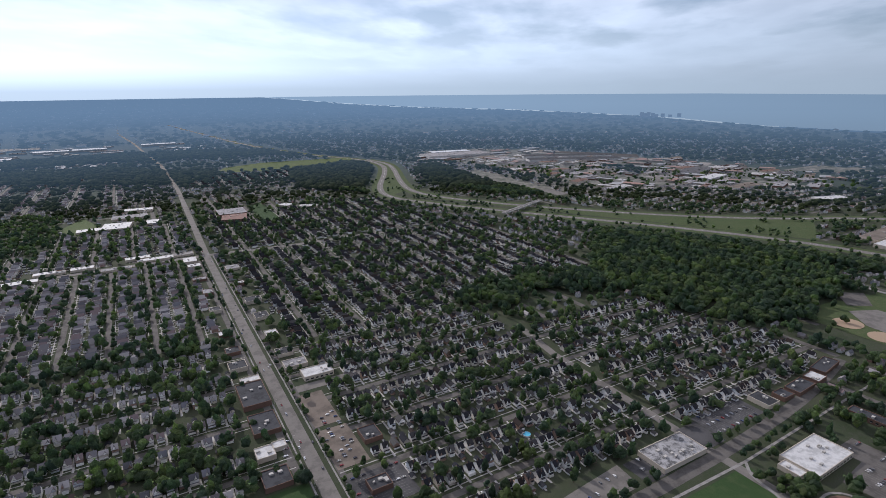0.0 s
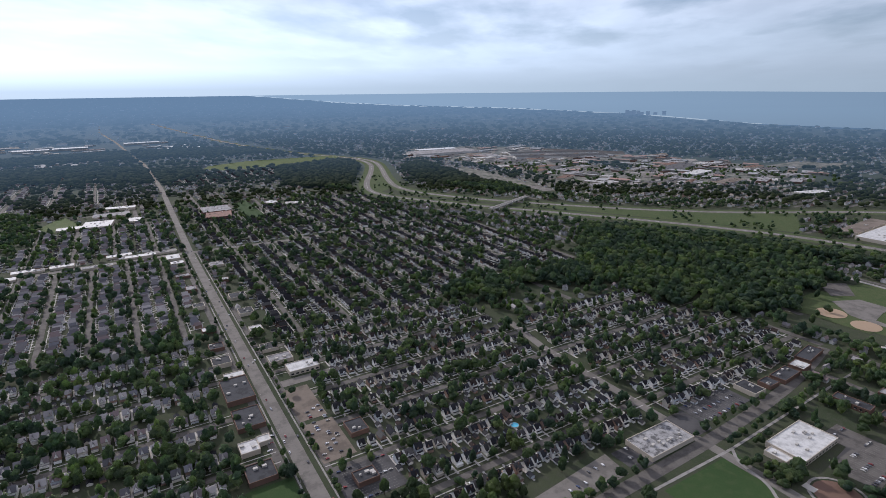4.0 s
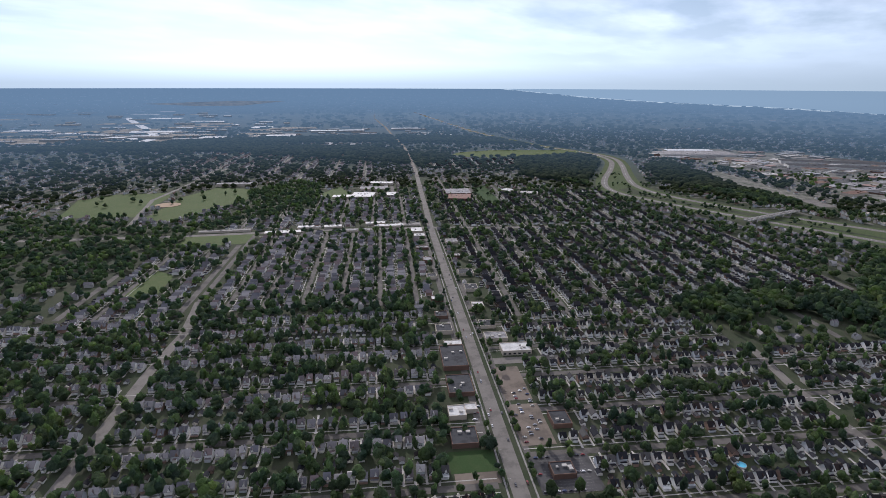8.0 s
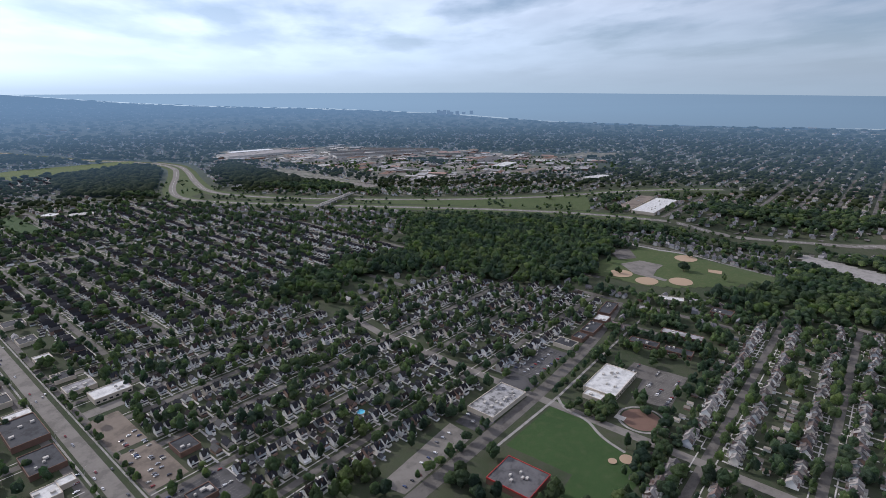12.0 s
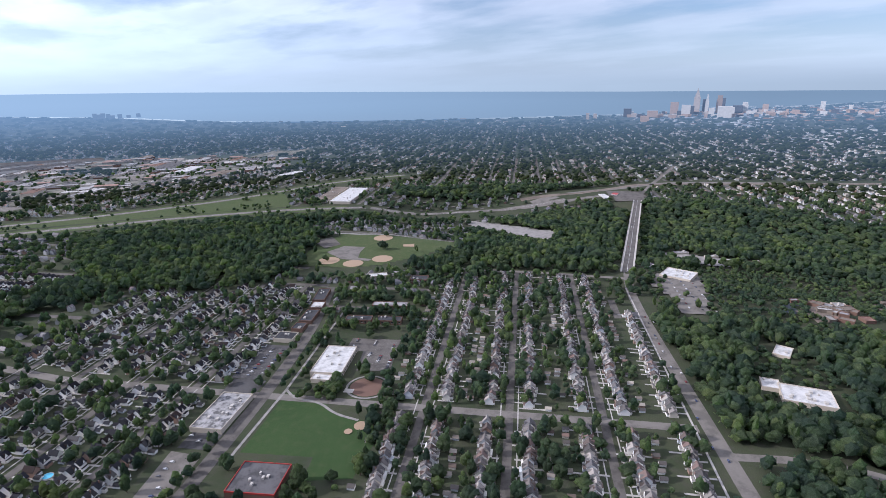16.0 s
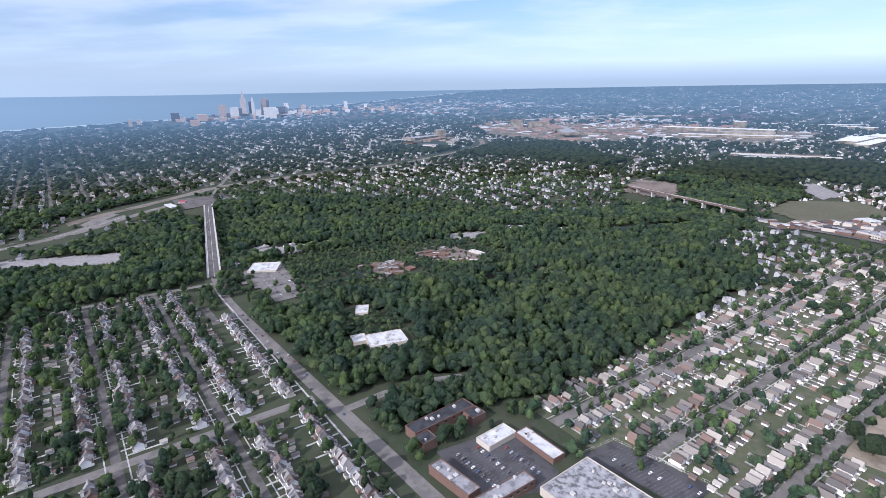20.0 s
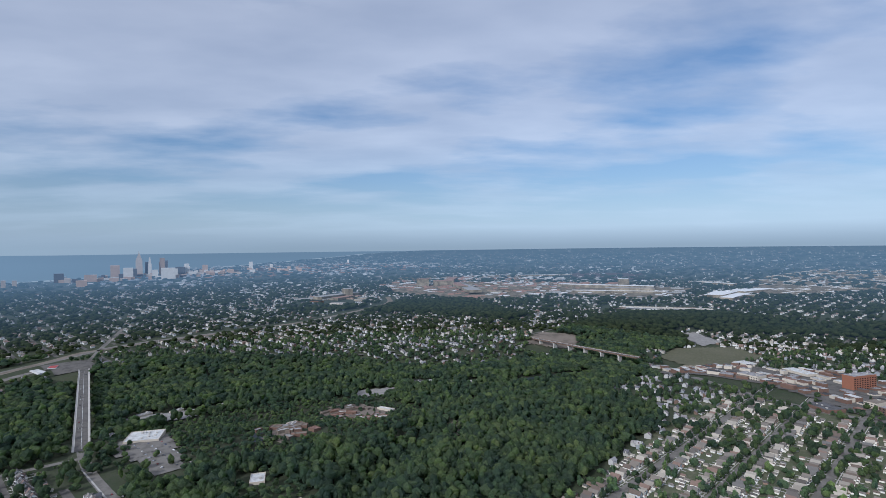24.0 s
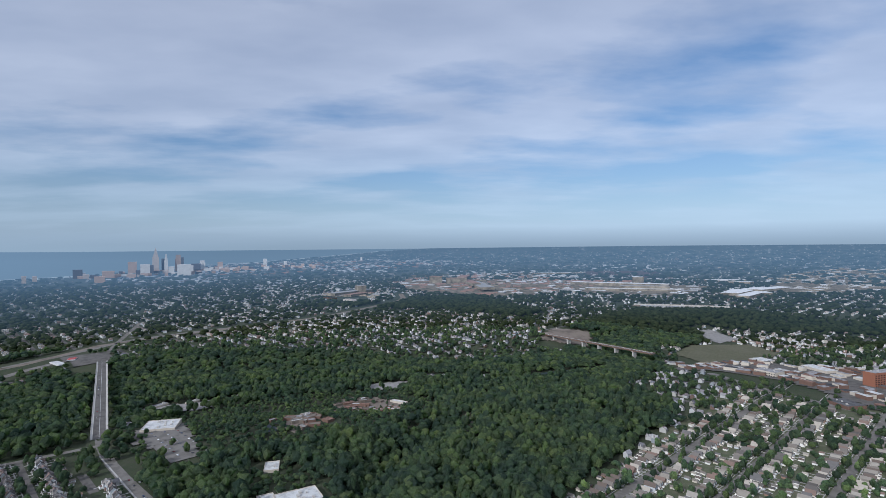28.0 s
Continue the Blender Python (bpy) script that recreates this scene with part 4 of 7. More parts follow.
for line, rise_ in ((NEAR_LANE, 0.14), (FAR_LANE, 0.20)):
    road("freeway", line, 17, "pale concrete freeway carriageway", m_street, rise_, 2, True)

# residential streets: axis, positions, from, to
GRID = [
    ("x", (66, 0, -70), 196, 682, 68, 1),
    ("x", (265, 320, 375, 430, 485, 540), 96, 355, 55, 0),
    ("x", (262, 318, 374, 430), 356, 600, 56, 0),
    ("x", (100, 40, -20, -80), 96, 190, 60, 1),
    ("y", (150, 210, 270, 330, 390, 450, 510, 570), 560, 950, 60, 0),
    ("y", (150, 210, 270, 330, 390, 450, 510), 962, 1300, 60, 0),
    ("x", (228, 292, 356, 424, 492, 556), -640, 70, 66, 1),
    ("y", (36, -9, -56, -102, -147, -190), 605, 955, 46, 0),
    ("y", (-275, -330), 560, 860, 55, 0),
    ("y", (36, -24, -84, -144, -204, -264), 985, 1260, 60, 0),
    ("y", (-60, -150, -240, -330, -420, -510, -600), 1540, 2130, 64, 0),
    ("y", (160, 230, 300, 370, 440, 510, 580, 640), 1700, 1910, 64, 0),
    ("y", (215, 152, 84, 18, -48, -114), -965, -262, 65, 0),
    ("y", (-20, -90, -160, -230), -262, -130, 66, 0),
]
HOMES = []           # x, y, turn, pitch of streets
WALKS, DRIVES = [], []
for axis, places, lo, hi, pitch, along in GRID:
    for c in places:
        line = [(lo, c), (hi, c)] if axis == "x" else [(c, lo), (c, hi)]
        south = axis == "y" and lo < -700
        road("street", line, 9.0 if south else 6.2, "worn residential street", m_street if south else m_lane, 0.07, 1.0)
        for side in (-1, 1):
            WALKS.append((axis, lo, hi, c + side * 6.6, 0.45))
            s = lo + 7
            while s < hi - 5:
                off = c + side * (15.0 + random.uniform(-1.5, 1.5))
                x, y = (s, off) if axis == "x" else (off, s)
                turn = {("x", -1): 180, ("x", 1): 0, ("y", -1): 90, ("y", 1): 270}[axis, side]
                rows_ne = axis == "x" and c > 200 and lo > 0
                HOMES.append((x, y, turn, pitch, 1 if rows_ne and random.random() < 0.8 else along))
                s += random.uniform(7.8, 8.9) if rows_ne else random.uniform(6.7, 7.5) if c > 200 and lo > 0 or lo < -700 else random.uniform(7.4, 8.2)


s = 205
while s < 596:                       # the row that faces the bridge road
    HOMES.append((s, -121 + random.uniform(-0.8, 0.8), 0, 50, 1))
    s += random.uniform(7.6, 8.5)
WALKS += [("x", 200, 640, -133.5, 0.8)]


# ---- buildings with flat roofs ----
HAZED = {"white_membrane": m_far_white, "terracotta_roofing": m_far_rust, "grey_roofing": m_far_grey, "dark_roofing": m_far_grey, "brown_brick": m_far_rust}


def flat_building(name, x0, x1, y0, y1, h, label, wall, roof, turn=0.0, units=3, category="building", trim=None, z=None, bays=0):
    """Walls, roof slab, four parapets and roof units; dark window bands on the long sides."""
    cx, cy, a, b = (x0 + x1) / 2, (y0 + y1) / 2, abs(x1 - x0) / 2, abs(y1 - y0) / 2
    h = h / PLAN if math.hypot(cx, cy) < 1400 else h
    base = float(land(cx, cy)) if z is None else z
    fx, fy, base = (float(q) for q in far(cx, cy, base))
    drawn_in = math.hypot(fx, fy) / math.hypot(cx, cy)
    c, s_ = math.cos(radians(turn)), math.sin(radians(turn))
    g = 2.5 if name == "town_building" else 5.0
    paint_poly([(cx + c * u - s_ * v, cy + s_ * u + c * v) for u, v in ((-a - g, -b - g), (a + g, -b - g), (a + g, b + g), (-a - g, b + g))], 10, tuple(range(11)))
    if math.hypot(cx, cy) > 1400:
        if math.hypot(cx, cy) > 2300:
            wall, roof = m_far_yard, HAZED.get(roof.name, roof)
        dims = [(-a, a, -b, b, 0, h - 0.3, 0), (-a - 0.1, a + 0.1, -b - 0.1, b + 0.1, h - 0.3, h, 1)]
        for _ in range(3 if a > 14 else 1):
            ux, uy, q = random.uniform(-a * 0.8, a * 0.8), random.uniform(-b * 0.7, b * 0.7), random.uniform(1.0, 2.4)
            dims.append((ux - q, ux + q, uy - q, uy + q, h, h + 1.6, 1))
        top = tagged(new(name, boxes(name, dims, [wall, roof])), label, category)
        top.matrix_world = pose(fx, fy, base, 0, 0, turn) @ Matrix.Scale(drawn_in, 4)
        return top
    top = tagged(new(name), label, category)
    top.matrix_world = pose(fx, fy, base, 0, 0, turn)
    part("wall", boxes("wall", [(-a, a, -b, b, 0, h)], wall), top)
    part("roof", boxes("roof", [(-a + 0.4, a - 0.4, -b + 0.4, b - 0.4, h, h + 0.12)], roof), top)
    p = trim or wall
    for d in () if math.hypot(cx, cy) > 850 else ((-a - 0.05, a + 0.05, -b - 0.05, -b + 0.4), (-a - 0.05, a + 0.05, b - 0.4, b + 0.05), (-a - 0.05, -a + 0.4, -b + 0.4, b - 0.4), (a - 0.4, a + 0.05, -b + 0.4, b - 0.4)):
        part("parapet", boxes("parapet", [(*d, h - 0.6, h + 0.7)], p), top)
    for _ in range(units):
        ux, uy, s = random.uniform(-a * 0.7, a * 0.7), random.uniform(-b * 0.7, b * 0.7), random.uniform(0.8, 1.7)
        part("roof_unit", boxes("roof_unit", [(ux - s, ux + s, uy - s * 0.7, uy + s * 0.7, h + 0.1, h + 1.5)], m_concrete), top, "grey metal roof unit")
    for k in range(bays):
        for sgn in (-1, 1):
            wx = -a + (k + 0.5) * 2 * a / bays
            for fl in range(max(1, int(h // 3.2))):
                part("window", boxes("window", [(wx - a / bays * 0.55, wx + a / bays * 0.55, sgn * b - 0.06, sgn * b + 0.06, 1.0 + fl * 3.2, 2.5 + fl * 3.2)], m_window), top)
    if category == "apartments" and 2 * b > 20:
        for k in range(7):
            for sgn in (-1, 1):
                wy = -b + (k + 0.5) * 2 * b / 7
                pane = part("window", boxes("window", [(sgn * a - 0.06, sgn * a + 0.06, wy - 1.0, wy + 1.0, h - 2.4, h - 1.0)], m_window), top)
                part("sill", boxes("sill", [(sgn * a - 0.16, sgn * a + 0.16, wy - 1.1, wy + 1.1, h - 2.55, h - 2.4)], m_concrete), pane)
    return top


flat_building("school", 387, 437, 145, 173, 6, "low school with a large white roof and tan walls", m_beige, m_white, 1.5, 7, "school", bays=10)
flat_building("school_wing", 377, 386.5, 152, 168, 4.5, "low white-roofed wing of the school", m_beige, m_white, 0, 1, "school")
flat_building("store", 300, 348, 205, 230, 5, "store with a stained grey flat roof", m_beige, m_stained, 0, 8, "store")
flat_building("store", 242, 270, 138, 170, 6, "brick store with a slate roof and bright red trim", m_brick, m_slate, 2, 5, "store", m_red)
flat_building("store", 470, 485, 214, 226, 5, "small shop with a dark roof", m_brick, m_dark, 0, 2, "shop")
flat_building("shop_row", 490, 520, 213, 227, 5, "brick shop row with a brown roof", m_brick, m_dark, 4, 3, "shop")
flat_building("shop", 524, 541, 214, 228, 6, "small shop with a white roof", m_brick, m_white, 5, 2, "shop")
flat_building("shop_row", 548, 585, 222, 236, 5, "brick shop row with a brown roof", m_brick, m_dark, 8, 3, "shop")
flat_building("shop", 446, 462, 214, 234, 5, "dark-roofed shop beside the car park", m_beige, m_dark, 0, 2, "shop")
flat_building("shop", 46, 60, 367, 382, 5, "shop with a bright white roof and parked cars", m_beige, m_white, 0, 2, "shop")
flat_building("shop", 60, 70, 375, 384, 4.5, "small white-roofed annexe of the shop", m_beige, m_white, 0, 0, "shop")
flat_building("shop", 111, 140, 468, 486, 6, "long shop with a white roof and tan front", m_beige, m_white, 0, 3, "shop", bays=6)
flat_building("shop", 100, 123, 498, 514, 5, "shop with a pale grey roof", m_beige, m_grey, 0, 3, "shop")
flat_building("hall", 50, 74, 444, 486, 6, "hall with a dark grey roof beside the main road", m_brick, m_dark, 0, 3, "hall")
flat_building("shop", 56, 74, 490, 500, 4, "shop with a pale blue-grey roof", m_beige, m_white, 0, 1, "shop")
flat_building("shop", 44, 64, 332, 352, 5, "shop with a dark roof beside the lawn", m_brick, m_dark, 0, 2, "shop")
flat_building("shop", 50, 72, 400, 430, 5, "low brown shop on the main road", m_brick, m_dark, 0, 3, "shop")
flat_building("restaurant", 108, 124, 293, 306, 5, "restaurant in the corner car park", m_brick, m_dark, 0, 4, "restaurant")
flat_building("shop", 125, 140, 348, 366, 5, "brown brick shop by the lot", m_brick, m_dark, 0, 2, "shop")
for k, y in enumerate((530, 580, 640, 700, 780, 860)):
    flat_building("shop", 100, 100 + random.uniform(12, 24), y, y + random.uniform(11, 20), random.uniform(4, 7), "plain flat-roofed shop on the main road", random.choice([m_beige, m_brick]), random.choice([m_grey, m_dark, m_grey, m_white]), 0, 2, "shop")
for y in (520, 560, 610, 690, 760, 830, 900):
    flat_building("shop", 68 - random.uniform(12, 20), 68, y, y + random.uniform(11, 18), random.uniform(4, 7), "plain flat-roofed shop on the main road", random.choice([m_beige, m_brick]), random.choice([m_grey, m_dark, m_white]), 0, 2, "shop")
flat_building("shop", 46, 66, 930, 955, 6, "white-roofed shop at the crossing", m_beige, m_white, 0, 2, "shop")
for x0, x1, y0, y1 in ((-213, -150, 946, 962), (-20, 12, 978, 992), (18, 66, 982, 998), (-70, -28, 950, 962), (-330, -240, 968, 978), (-110, -80, 980, 994), (-140, -118, 978, 990)):
    flat_building("shop_row", x0, x1, y0, y1, 4.2, "pale-roofed shop row on the cross street", m_beige, random.choice([m_grey, m_drive, m_stained, m_white]), 4 if x0 < -140 else 0, 3, "shop")
flat_building("school", 146, 206, 1250, 1310, 11, "large brick school with a flat roof", m_brick, m_grey, 0, 4, "school")
flat_building("school", -60, 10, 1340, 1375, 7, "school with pale roofs among trees", m_beige, m_grey, 0, 3, "school")
flat_building("school", -120, -70, 1250, 1275, 6, "low pale-roofed building among trees", m_beige, m_white, 0, 3, "school")
flat_building("school", -430, -330, 1430, 1452, 7, "long park school with pale roofs", m_beige, m_grey, 0, 3, "school")
# flats and shops by the road fork
flat_building("apartment_block", 258, 270, -224, -170, 9, "brown brick apartment block with a flat roof", m_brick, m_dark, 3, 4, "apartments")
flat_building("apartment_block", 244, 255, -180, -168, 9, "brown brick apartment end block", m_brick, m_dark, 3, 1, "apartments")
flat_building("apartment_block", 247, 258, -225, -213, 9, "brown brick apartment end block", m_brick, m_dark, 3, 1, "apartments")
flat_building("shop_row", 219, 232, -230, -204, 5, "shop row with a pale roof", m_beige, m_white, 3, 3, "shop")
flat_building("shop_row", 184, 220, -240, -229, 5, "long shop row with a pale roof and brick front", m_brick, m_white, 0, 4, "shop")
flat_building("apartment_block", 176, 186, -205, -165, 8, "brown apartment block beside the car park", m_brick, m_grey, 0, 4, "apartments")
flat_building("apartment_block", 190, 226, -172, -162, 8, "brown apartment block beside the road", m_brick, m_grey, 6, 4, "apartments")
flat_building("store", 118, 171, -248, -204, 7, "big store with a stained grey flat roof", m_beige, m_stained, 2, 9, "store")
# two schools and a round hall north of the cross street
flat_building("school", -76, -24, 1244, 1300, 7, "white-roofed school beside a green lawn", m_beige, m_white, -8, 6, "school", bays=8)
flat_building("school_wing", 4, 28, 1262, 1300, 6, "white-roofed wing of the school", m_beige, m_white, -6, 2, "school")
flat_building("shop_row", -36, 24, 1418, 1440, 6, "long white-roofed shop row among trees", m_beige, m_white, -8, 3, "shop")
flat_building("school", 150, 202, 1196, 1284, 9, "large brown brick school on the main road", m_brick, m_rust, -10, 6, "school", bays=8)
flat_building("hall", 292, 318, 1290, 1316, 7, "pale round-cornered hall among trees", m_beige, m_white, 40, 1, "hall")
flat_building("hall", 328, 370, 1252, 1276, 7, "long grey-white hall among trees", m_beige, m_pale_roof, -18, 2, "hall")
for x0, x1, y in ((-112, -80, 986), (-37, 0, 1003), (8, 34, 983), (-160, -130, 985)):
    flat_building("shop_row", x0, x1, y - 7, y + 7, 5, "pale-roofed shop row on the cross street", m_beige, m_white, 3, 2, "shop")
# zoo and valley
flat_building("zoo_hall", 390, 417, -250, -213, 4.5, "white-roofed zoo hall among trees", m_beige, m_white, -14, 8, "hall")
flat_building("zoo_annexe", 412, 428, -218, -204, 4, "rounded white end of the zoo hall", m_beige, m_white, -14, 1, "hall")
flat_building("zoo_house", 472, 494, -254, -240, 3.2, "white-roofed zoo house among trees", m_beige, m_white, -30, 1, "hall")
flat_building("zoo_house", 676, 712, -228, -190, 6, "pale zoo building with many roof units", m_beige, m_white, -30, 8, "hall")
flat_building("warehouse", 1092, 1258, 366, 412, 8, "white-roofed warehouse beside the freeway", m_beige, m_white, 2, 9, "warehouse")
flat_building("warehouse", 1120, 1270, 420, 452, 7, "tan-roofed warehouse behind the white one", m_beige, m_gravel, 3, 4, "warehouse")
for x, y, a, b, turn, roof, label in ((835, -330, 13, 5, 115, m_white, "low white-roofed shed on the valley floor"), (826, -358, 11, 5, 115, m_rust, "low red-roofed shed on the valley floor"), (852, -300, 10, 4, 110, m_pale_roof, "low pale shed on the valley floor"),
                                     (868, -258, 12, 5, 105, m_grey, "low grey shed on the valley floor"), (690, -676, 24, 15, 70, m_white, "pale station hall on the valley floor"), (712, -668, 10, 8, 70, m_slate, "dark-roofed station house beside the hall"), (635, -735, 17, 6, 70, m_pale_roof, "long pale shed on the valley floor"),
                                     (576, -452, 13, 4, 60, m_red, "zoo house with a bright red roof"), (571, -465, 14, 3, 50, m_white, "row of white-roofed zoo kennels"), (622, -522, 14, 4, 12, m_white, "long white-roofed zoo stables"), (622, -366, 7, 7, 0, m_grey, "round grey-roofed zoo aviary")):
    flat_building("valley_shed" if "valley" in label else "zoo_building", x - a, x + a, y - b, y + b, 5, label, m_beige, roof, turn, 2, "building")
for k in range(58):
    if k % 3:
        u, v = random.uniform(0, 1), random.uniform(0, 1)
        x, y = 552 + 130 * u, -436 - 50 * v - 28 * u * v
    else:
        x, y = random.uniform(560, 620), random.uniform(-370, -310)
    w2, d2 = random.uniform(3, 8.5), random.uniform(2.4, 5.5)
    flat_building("zoo_building", x - w2, x + w2, y - d2, y + d2, random.uniform(3, 6), "low zoo building with a worn roof", random.choice([m_brick, m_gravel]), random.choice([m_rust, m_pale_roof, m_grey, m_gravel, m_drive]), random.uniform(0, 90), 0, "building")

# industry and trade far off
random.seed(44)
for k in range(90):
    x, y, q = random.uniform(950, 1850), random.uniform(760, 1900), random.uniform(-0.4, 0.9)
    if at_use([x], [y])[0] == 5:
        a, b = random.uniform(25, 70), random.uniform(12, 30)
        c, s = math.cos(q), math.sin(q)
        patch("trade_lot", [(x + c * u * a - s * v * b, y + s * u * a + c * v * b) for u, v in ((-1, -1), (1, -1), (1, 1), (-1, 1))], random.choice([m_drive, m_lane, m_street, m_gravel, m_drive]), "worn lot between trade buildings", 0.9 + 0.01 * k, 5)
random.seed(4)
for k in range(420):
    zone = random.choice([(960, 1850, 700, 2000), (960, 1850, 700, 2000), (960, 1850, 700, 2000), (-640, 240, 2750, 3350), (-1900, -1000, 2850, 3380), (-160, 400, -1120, -880), (850, 2400, -2500, -1950), (1750, 2300, -1580, -1200)])
    x, y = random.uniform(*zone[:2]), random.uniform(*zone[2:])
    a, b = random.uniform(8, 40), random.uniform(6, 20)
    if zone[0] == -160:
        a, b = a * 0.4, b * 0.6
    if at_use([x], [y])[0] == 5 and np.hypot(x, y) < 3350:
        flat_building("warehouse", x - a, x + a, y - b, y + b, random.uniform(4, 7.5), "flat-roofed trade building beside its yard", random.choice([m_beige, m_brick, m_concrete]), random.choice([m_grey, m_slate, m_grey, m_dark, m_brick, m_pale_roof]), random.choice([0, 8, 20, 30]), 0, "warehouse")
for x0, x1, y0, y1 in ((-570, -430, 2770, 2830), (-388, -250, 3040, 3090), (-240, -100, 3060, 3120), (50, 210, 3180, 3230)):
    flat_building("warehouse", x0, x1, y0, y1, 10, "long white-roofed warehouse beside a pale yard", m_beige, m_white, 3, 0, "warehouse")
# trade district and freeway far to the west
random.seed(17)
road("far_freeway", smooth_line([(-1900, 4400), (-1589, 3781), (-1230, 3116), (-1059, 2703), (-1076, 2528)], 2), 44, "pale far freeway curving through trade yards", m_far_white, 4.0)
for k in range(120):
    az, dist_ = radians(random.uniform(-43, -8) if k % 3 else random.uniform(-38, -16)), random.choice([random.uniform(2750, 3700), random.uniform(2750, 5600)])
    x, y, q = dist_ * math.sin(az), dist_ * math.cos(az), random.uniform(0.5, 1.3)
    if k % 5 < 2:
        a, b = 130 * q, random.uniform(30, 70)
        patch("trade_lot", [(x - a, y - b), (x + a, y - b * 0.8), (x + a * 0.9, y + b), (x - a * 0.9, y + b)], random.choice([m_far_white, m_far_yard, m_far_yard]), "pale far lot between trade buildings", 0.5, 5)
    else:
        a, b = random.uniform(18, 70) * q, random.uniform(12, 34)
        flat_building("warehouse", x - a, x + a, y - b, y + b, random.uniform(7, 12), "far pale flat-roofed trade building among yards", m_far_yard, random.choice([m_far_white, m_far_grey, m_far_yard]), random.uniform(-12, 12), 0, "warehouse")
patch("airfield", [(-2766, 6804), (-2000, 8000), (-1300, 7900), (-1500, 6300), (-1944, 6174)], m_far_yard, "pale far airfield near the horizon", 0.5, 5)


def hall(a, b, deep, h, label, roof):
    (ax, ay), (bx, by) = a, b
    cx, cy, n = (ax + bx) / 2, (ay + by) / 2, math.hypot(bx - ax, by - ay) / 2
    return flat_building("mill_hall", cx - n, cx + n, cy - deep / 2, cy + deep / 2, h * (0.75 if cy < 0 else 0.5), label, m_beige if h > 40 else m_white, roof, math.degrees(math.atan2(by - ay, bx - ax)), 0, "factory")


hall((1620, -2560), (1144, -2700), 60, 22, "very long white steelworks hall", m_white)
hall((1371, -2287), (1000, -2480), 40, 16, "long pale steelworks hall", m_white)
hall((1250, -2390), (1060, -2500), 40, 30, "tall pale steelworks hall", m_grey)
hall((776, -2412), (820, -2700), 60, 14, "white works hall with a pale roof", m_white)
hall((760, -2700), (700, -2950), 70, 14, "white works hall with a pale roof", m_white)
hall((1176, -3258), (997, -3364), 50, 14, "long pale blue-white works hall", m_white)
hall((2300, -2400), (1950, -2150), 50, 20, "rusty brown mill hall", m_rust)
hall((2500, -2650), (2350, -2450), 60, 26, "rusty brown mill hall", m_rust)
hall((2044, -1300), (2107, -1560), 50, 18, "pale hospital wing on a hill", m_grey)
hall((1960, -1330), (2000, -1450), 40, 14, "pale hospital wing with a brown roof", m_rust)
hall((2060, -1480), (2110, -1500), 40, 48, "tall brown hospital tower", m_grey)
hall((1040, 1975), (1320, 1945), 110, 16, "large pale factory beside the rail yard", m_grey)
hall((1120, 2070), (1300, 2050), 50, 14, "long white-roofed factory hall", m_white)
hall((1310, 1640), (1640, 1490), 60, 18, "long dark grey mill hall", m_dark)
hall((1360, 1740), (1690, 1590), 60, 18, "long dark grey mill hall", m_dark)
hall((1530, 1110), (1676, 1160), 60, 14, "shopping hall with a blue-grey roof", m_slate)
hall((1476, 1010), (1590, 1030), 40, 12, "shopping hall with a bright white roof", m_white)
hall((1400, 872), (1520, 876), 42, 12, "shopping hall with a tan roof", m_gravel)
hall((1439, 674), (1516, 650), 34, 10, "white-roofed hall beside small houses", m_white)
hall((2232, -2200), (2160, -2290), 70, 40, "rusty brown furnace hall", m_rust)
hall((2300, -2130), (2250, -2180), 60, 55, "rusty brown furnace tower", m_rust)
hall((2165, -2330), (1735, -1995), 70, 18, "large pale steel shed of the works", m_far_grey)
hall((1406, -2833), (1360, -2864), 50, 50, "pale hall tower of the mill", m_white)
hall((768, -2420), (782, -2913), 60, 16, "white works hall with pale roof", m_white)
hall((700, -2340), (715, -2772), 50, 14, "white works hall with pale roof", m_white)
hall((1118, -3223), (913, -3194), 50, 14, "long low white works hall", m_white)
hall((858, -1797), (625, -1873), 26, 8, "long pale works shed beside tracks", m_white)
hall((769, -2394), (673, -2562), 60, 16, "white works hall with pale roof", m_white)
hall((2401, -3268), (2165, -3596), 50, 12, "long pale far works hall", m_white)
hall((1240, -208), (1262, -216), 14, 5, "service station with a red roof", m_red)
hall((1205, -190), (1250, -182), 14, 5, "white-roofed shop row near the junction", m_white)
random.seed(14)
flat_building("office_block", 89, 137, -1054, -1036, 30, "tall orange brick office block", m_orange, m_grey, 62, 3, "office", bays=9)
flat_building("office_block", 41, 71, -917, -893, 14, "brown brick office block", m_brick, m_grey, -33, 3, "office", bays=7)
flat_building("office_block", 72, 88, -947, -919, 14, "beige office block with window bands", m_beige, m_gravel, -25, 2, "office", bays=4)
flat_building("parking_deck", 18, 58, -988, -952, 11, "grey concrete parking deck", m_concrete, m_drive, -20, 0, "parking deck")
flat_building("office_block", 26, 62, -1092, -1064, 17, "orange brown brick hospital block", m_orange, m_gravel, -20, 3, "office", bays=6)
flat_building("market_hall", 112, 148, -899, -871, 6, "brick market hall with a slate roof", m_brick, m_slate, -37, 3, "hall")
flat_building("bank", 234, 270, -1017, -993, 11, "pale stone bank with rows of windows", m_beige, m_grey, -18, 4, "bank", bays=9)
flat_building("depot", 282, 312, -1146, -1120, 6, "depot with a bright blue-white roof", m_beige, m_white, -30, 2, "depot")
flat_building("works", 176, 226, -1108, -1084, 7, "long works hall with a white roof", m_beige, m_white, -32, 4, "works")
FRONT = [(409, -1045), (319, -984), (243, -990), (176, -962), (122, -922), (55, -872), (0, -838), (-120, -775)]
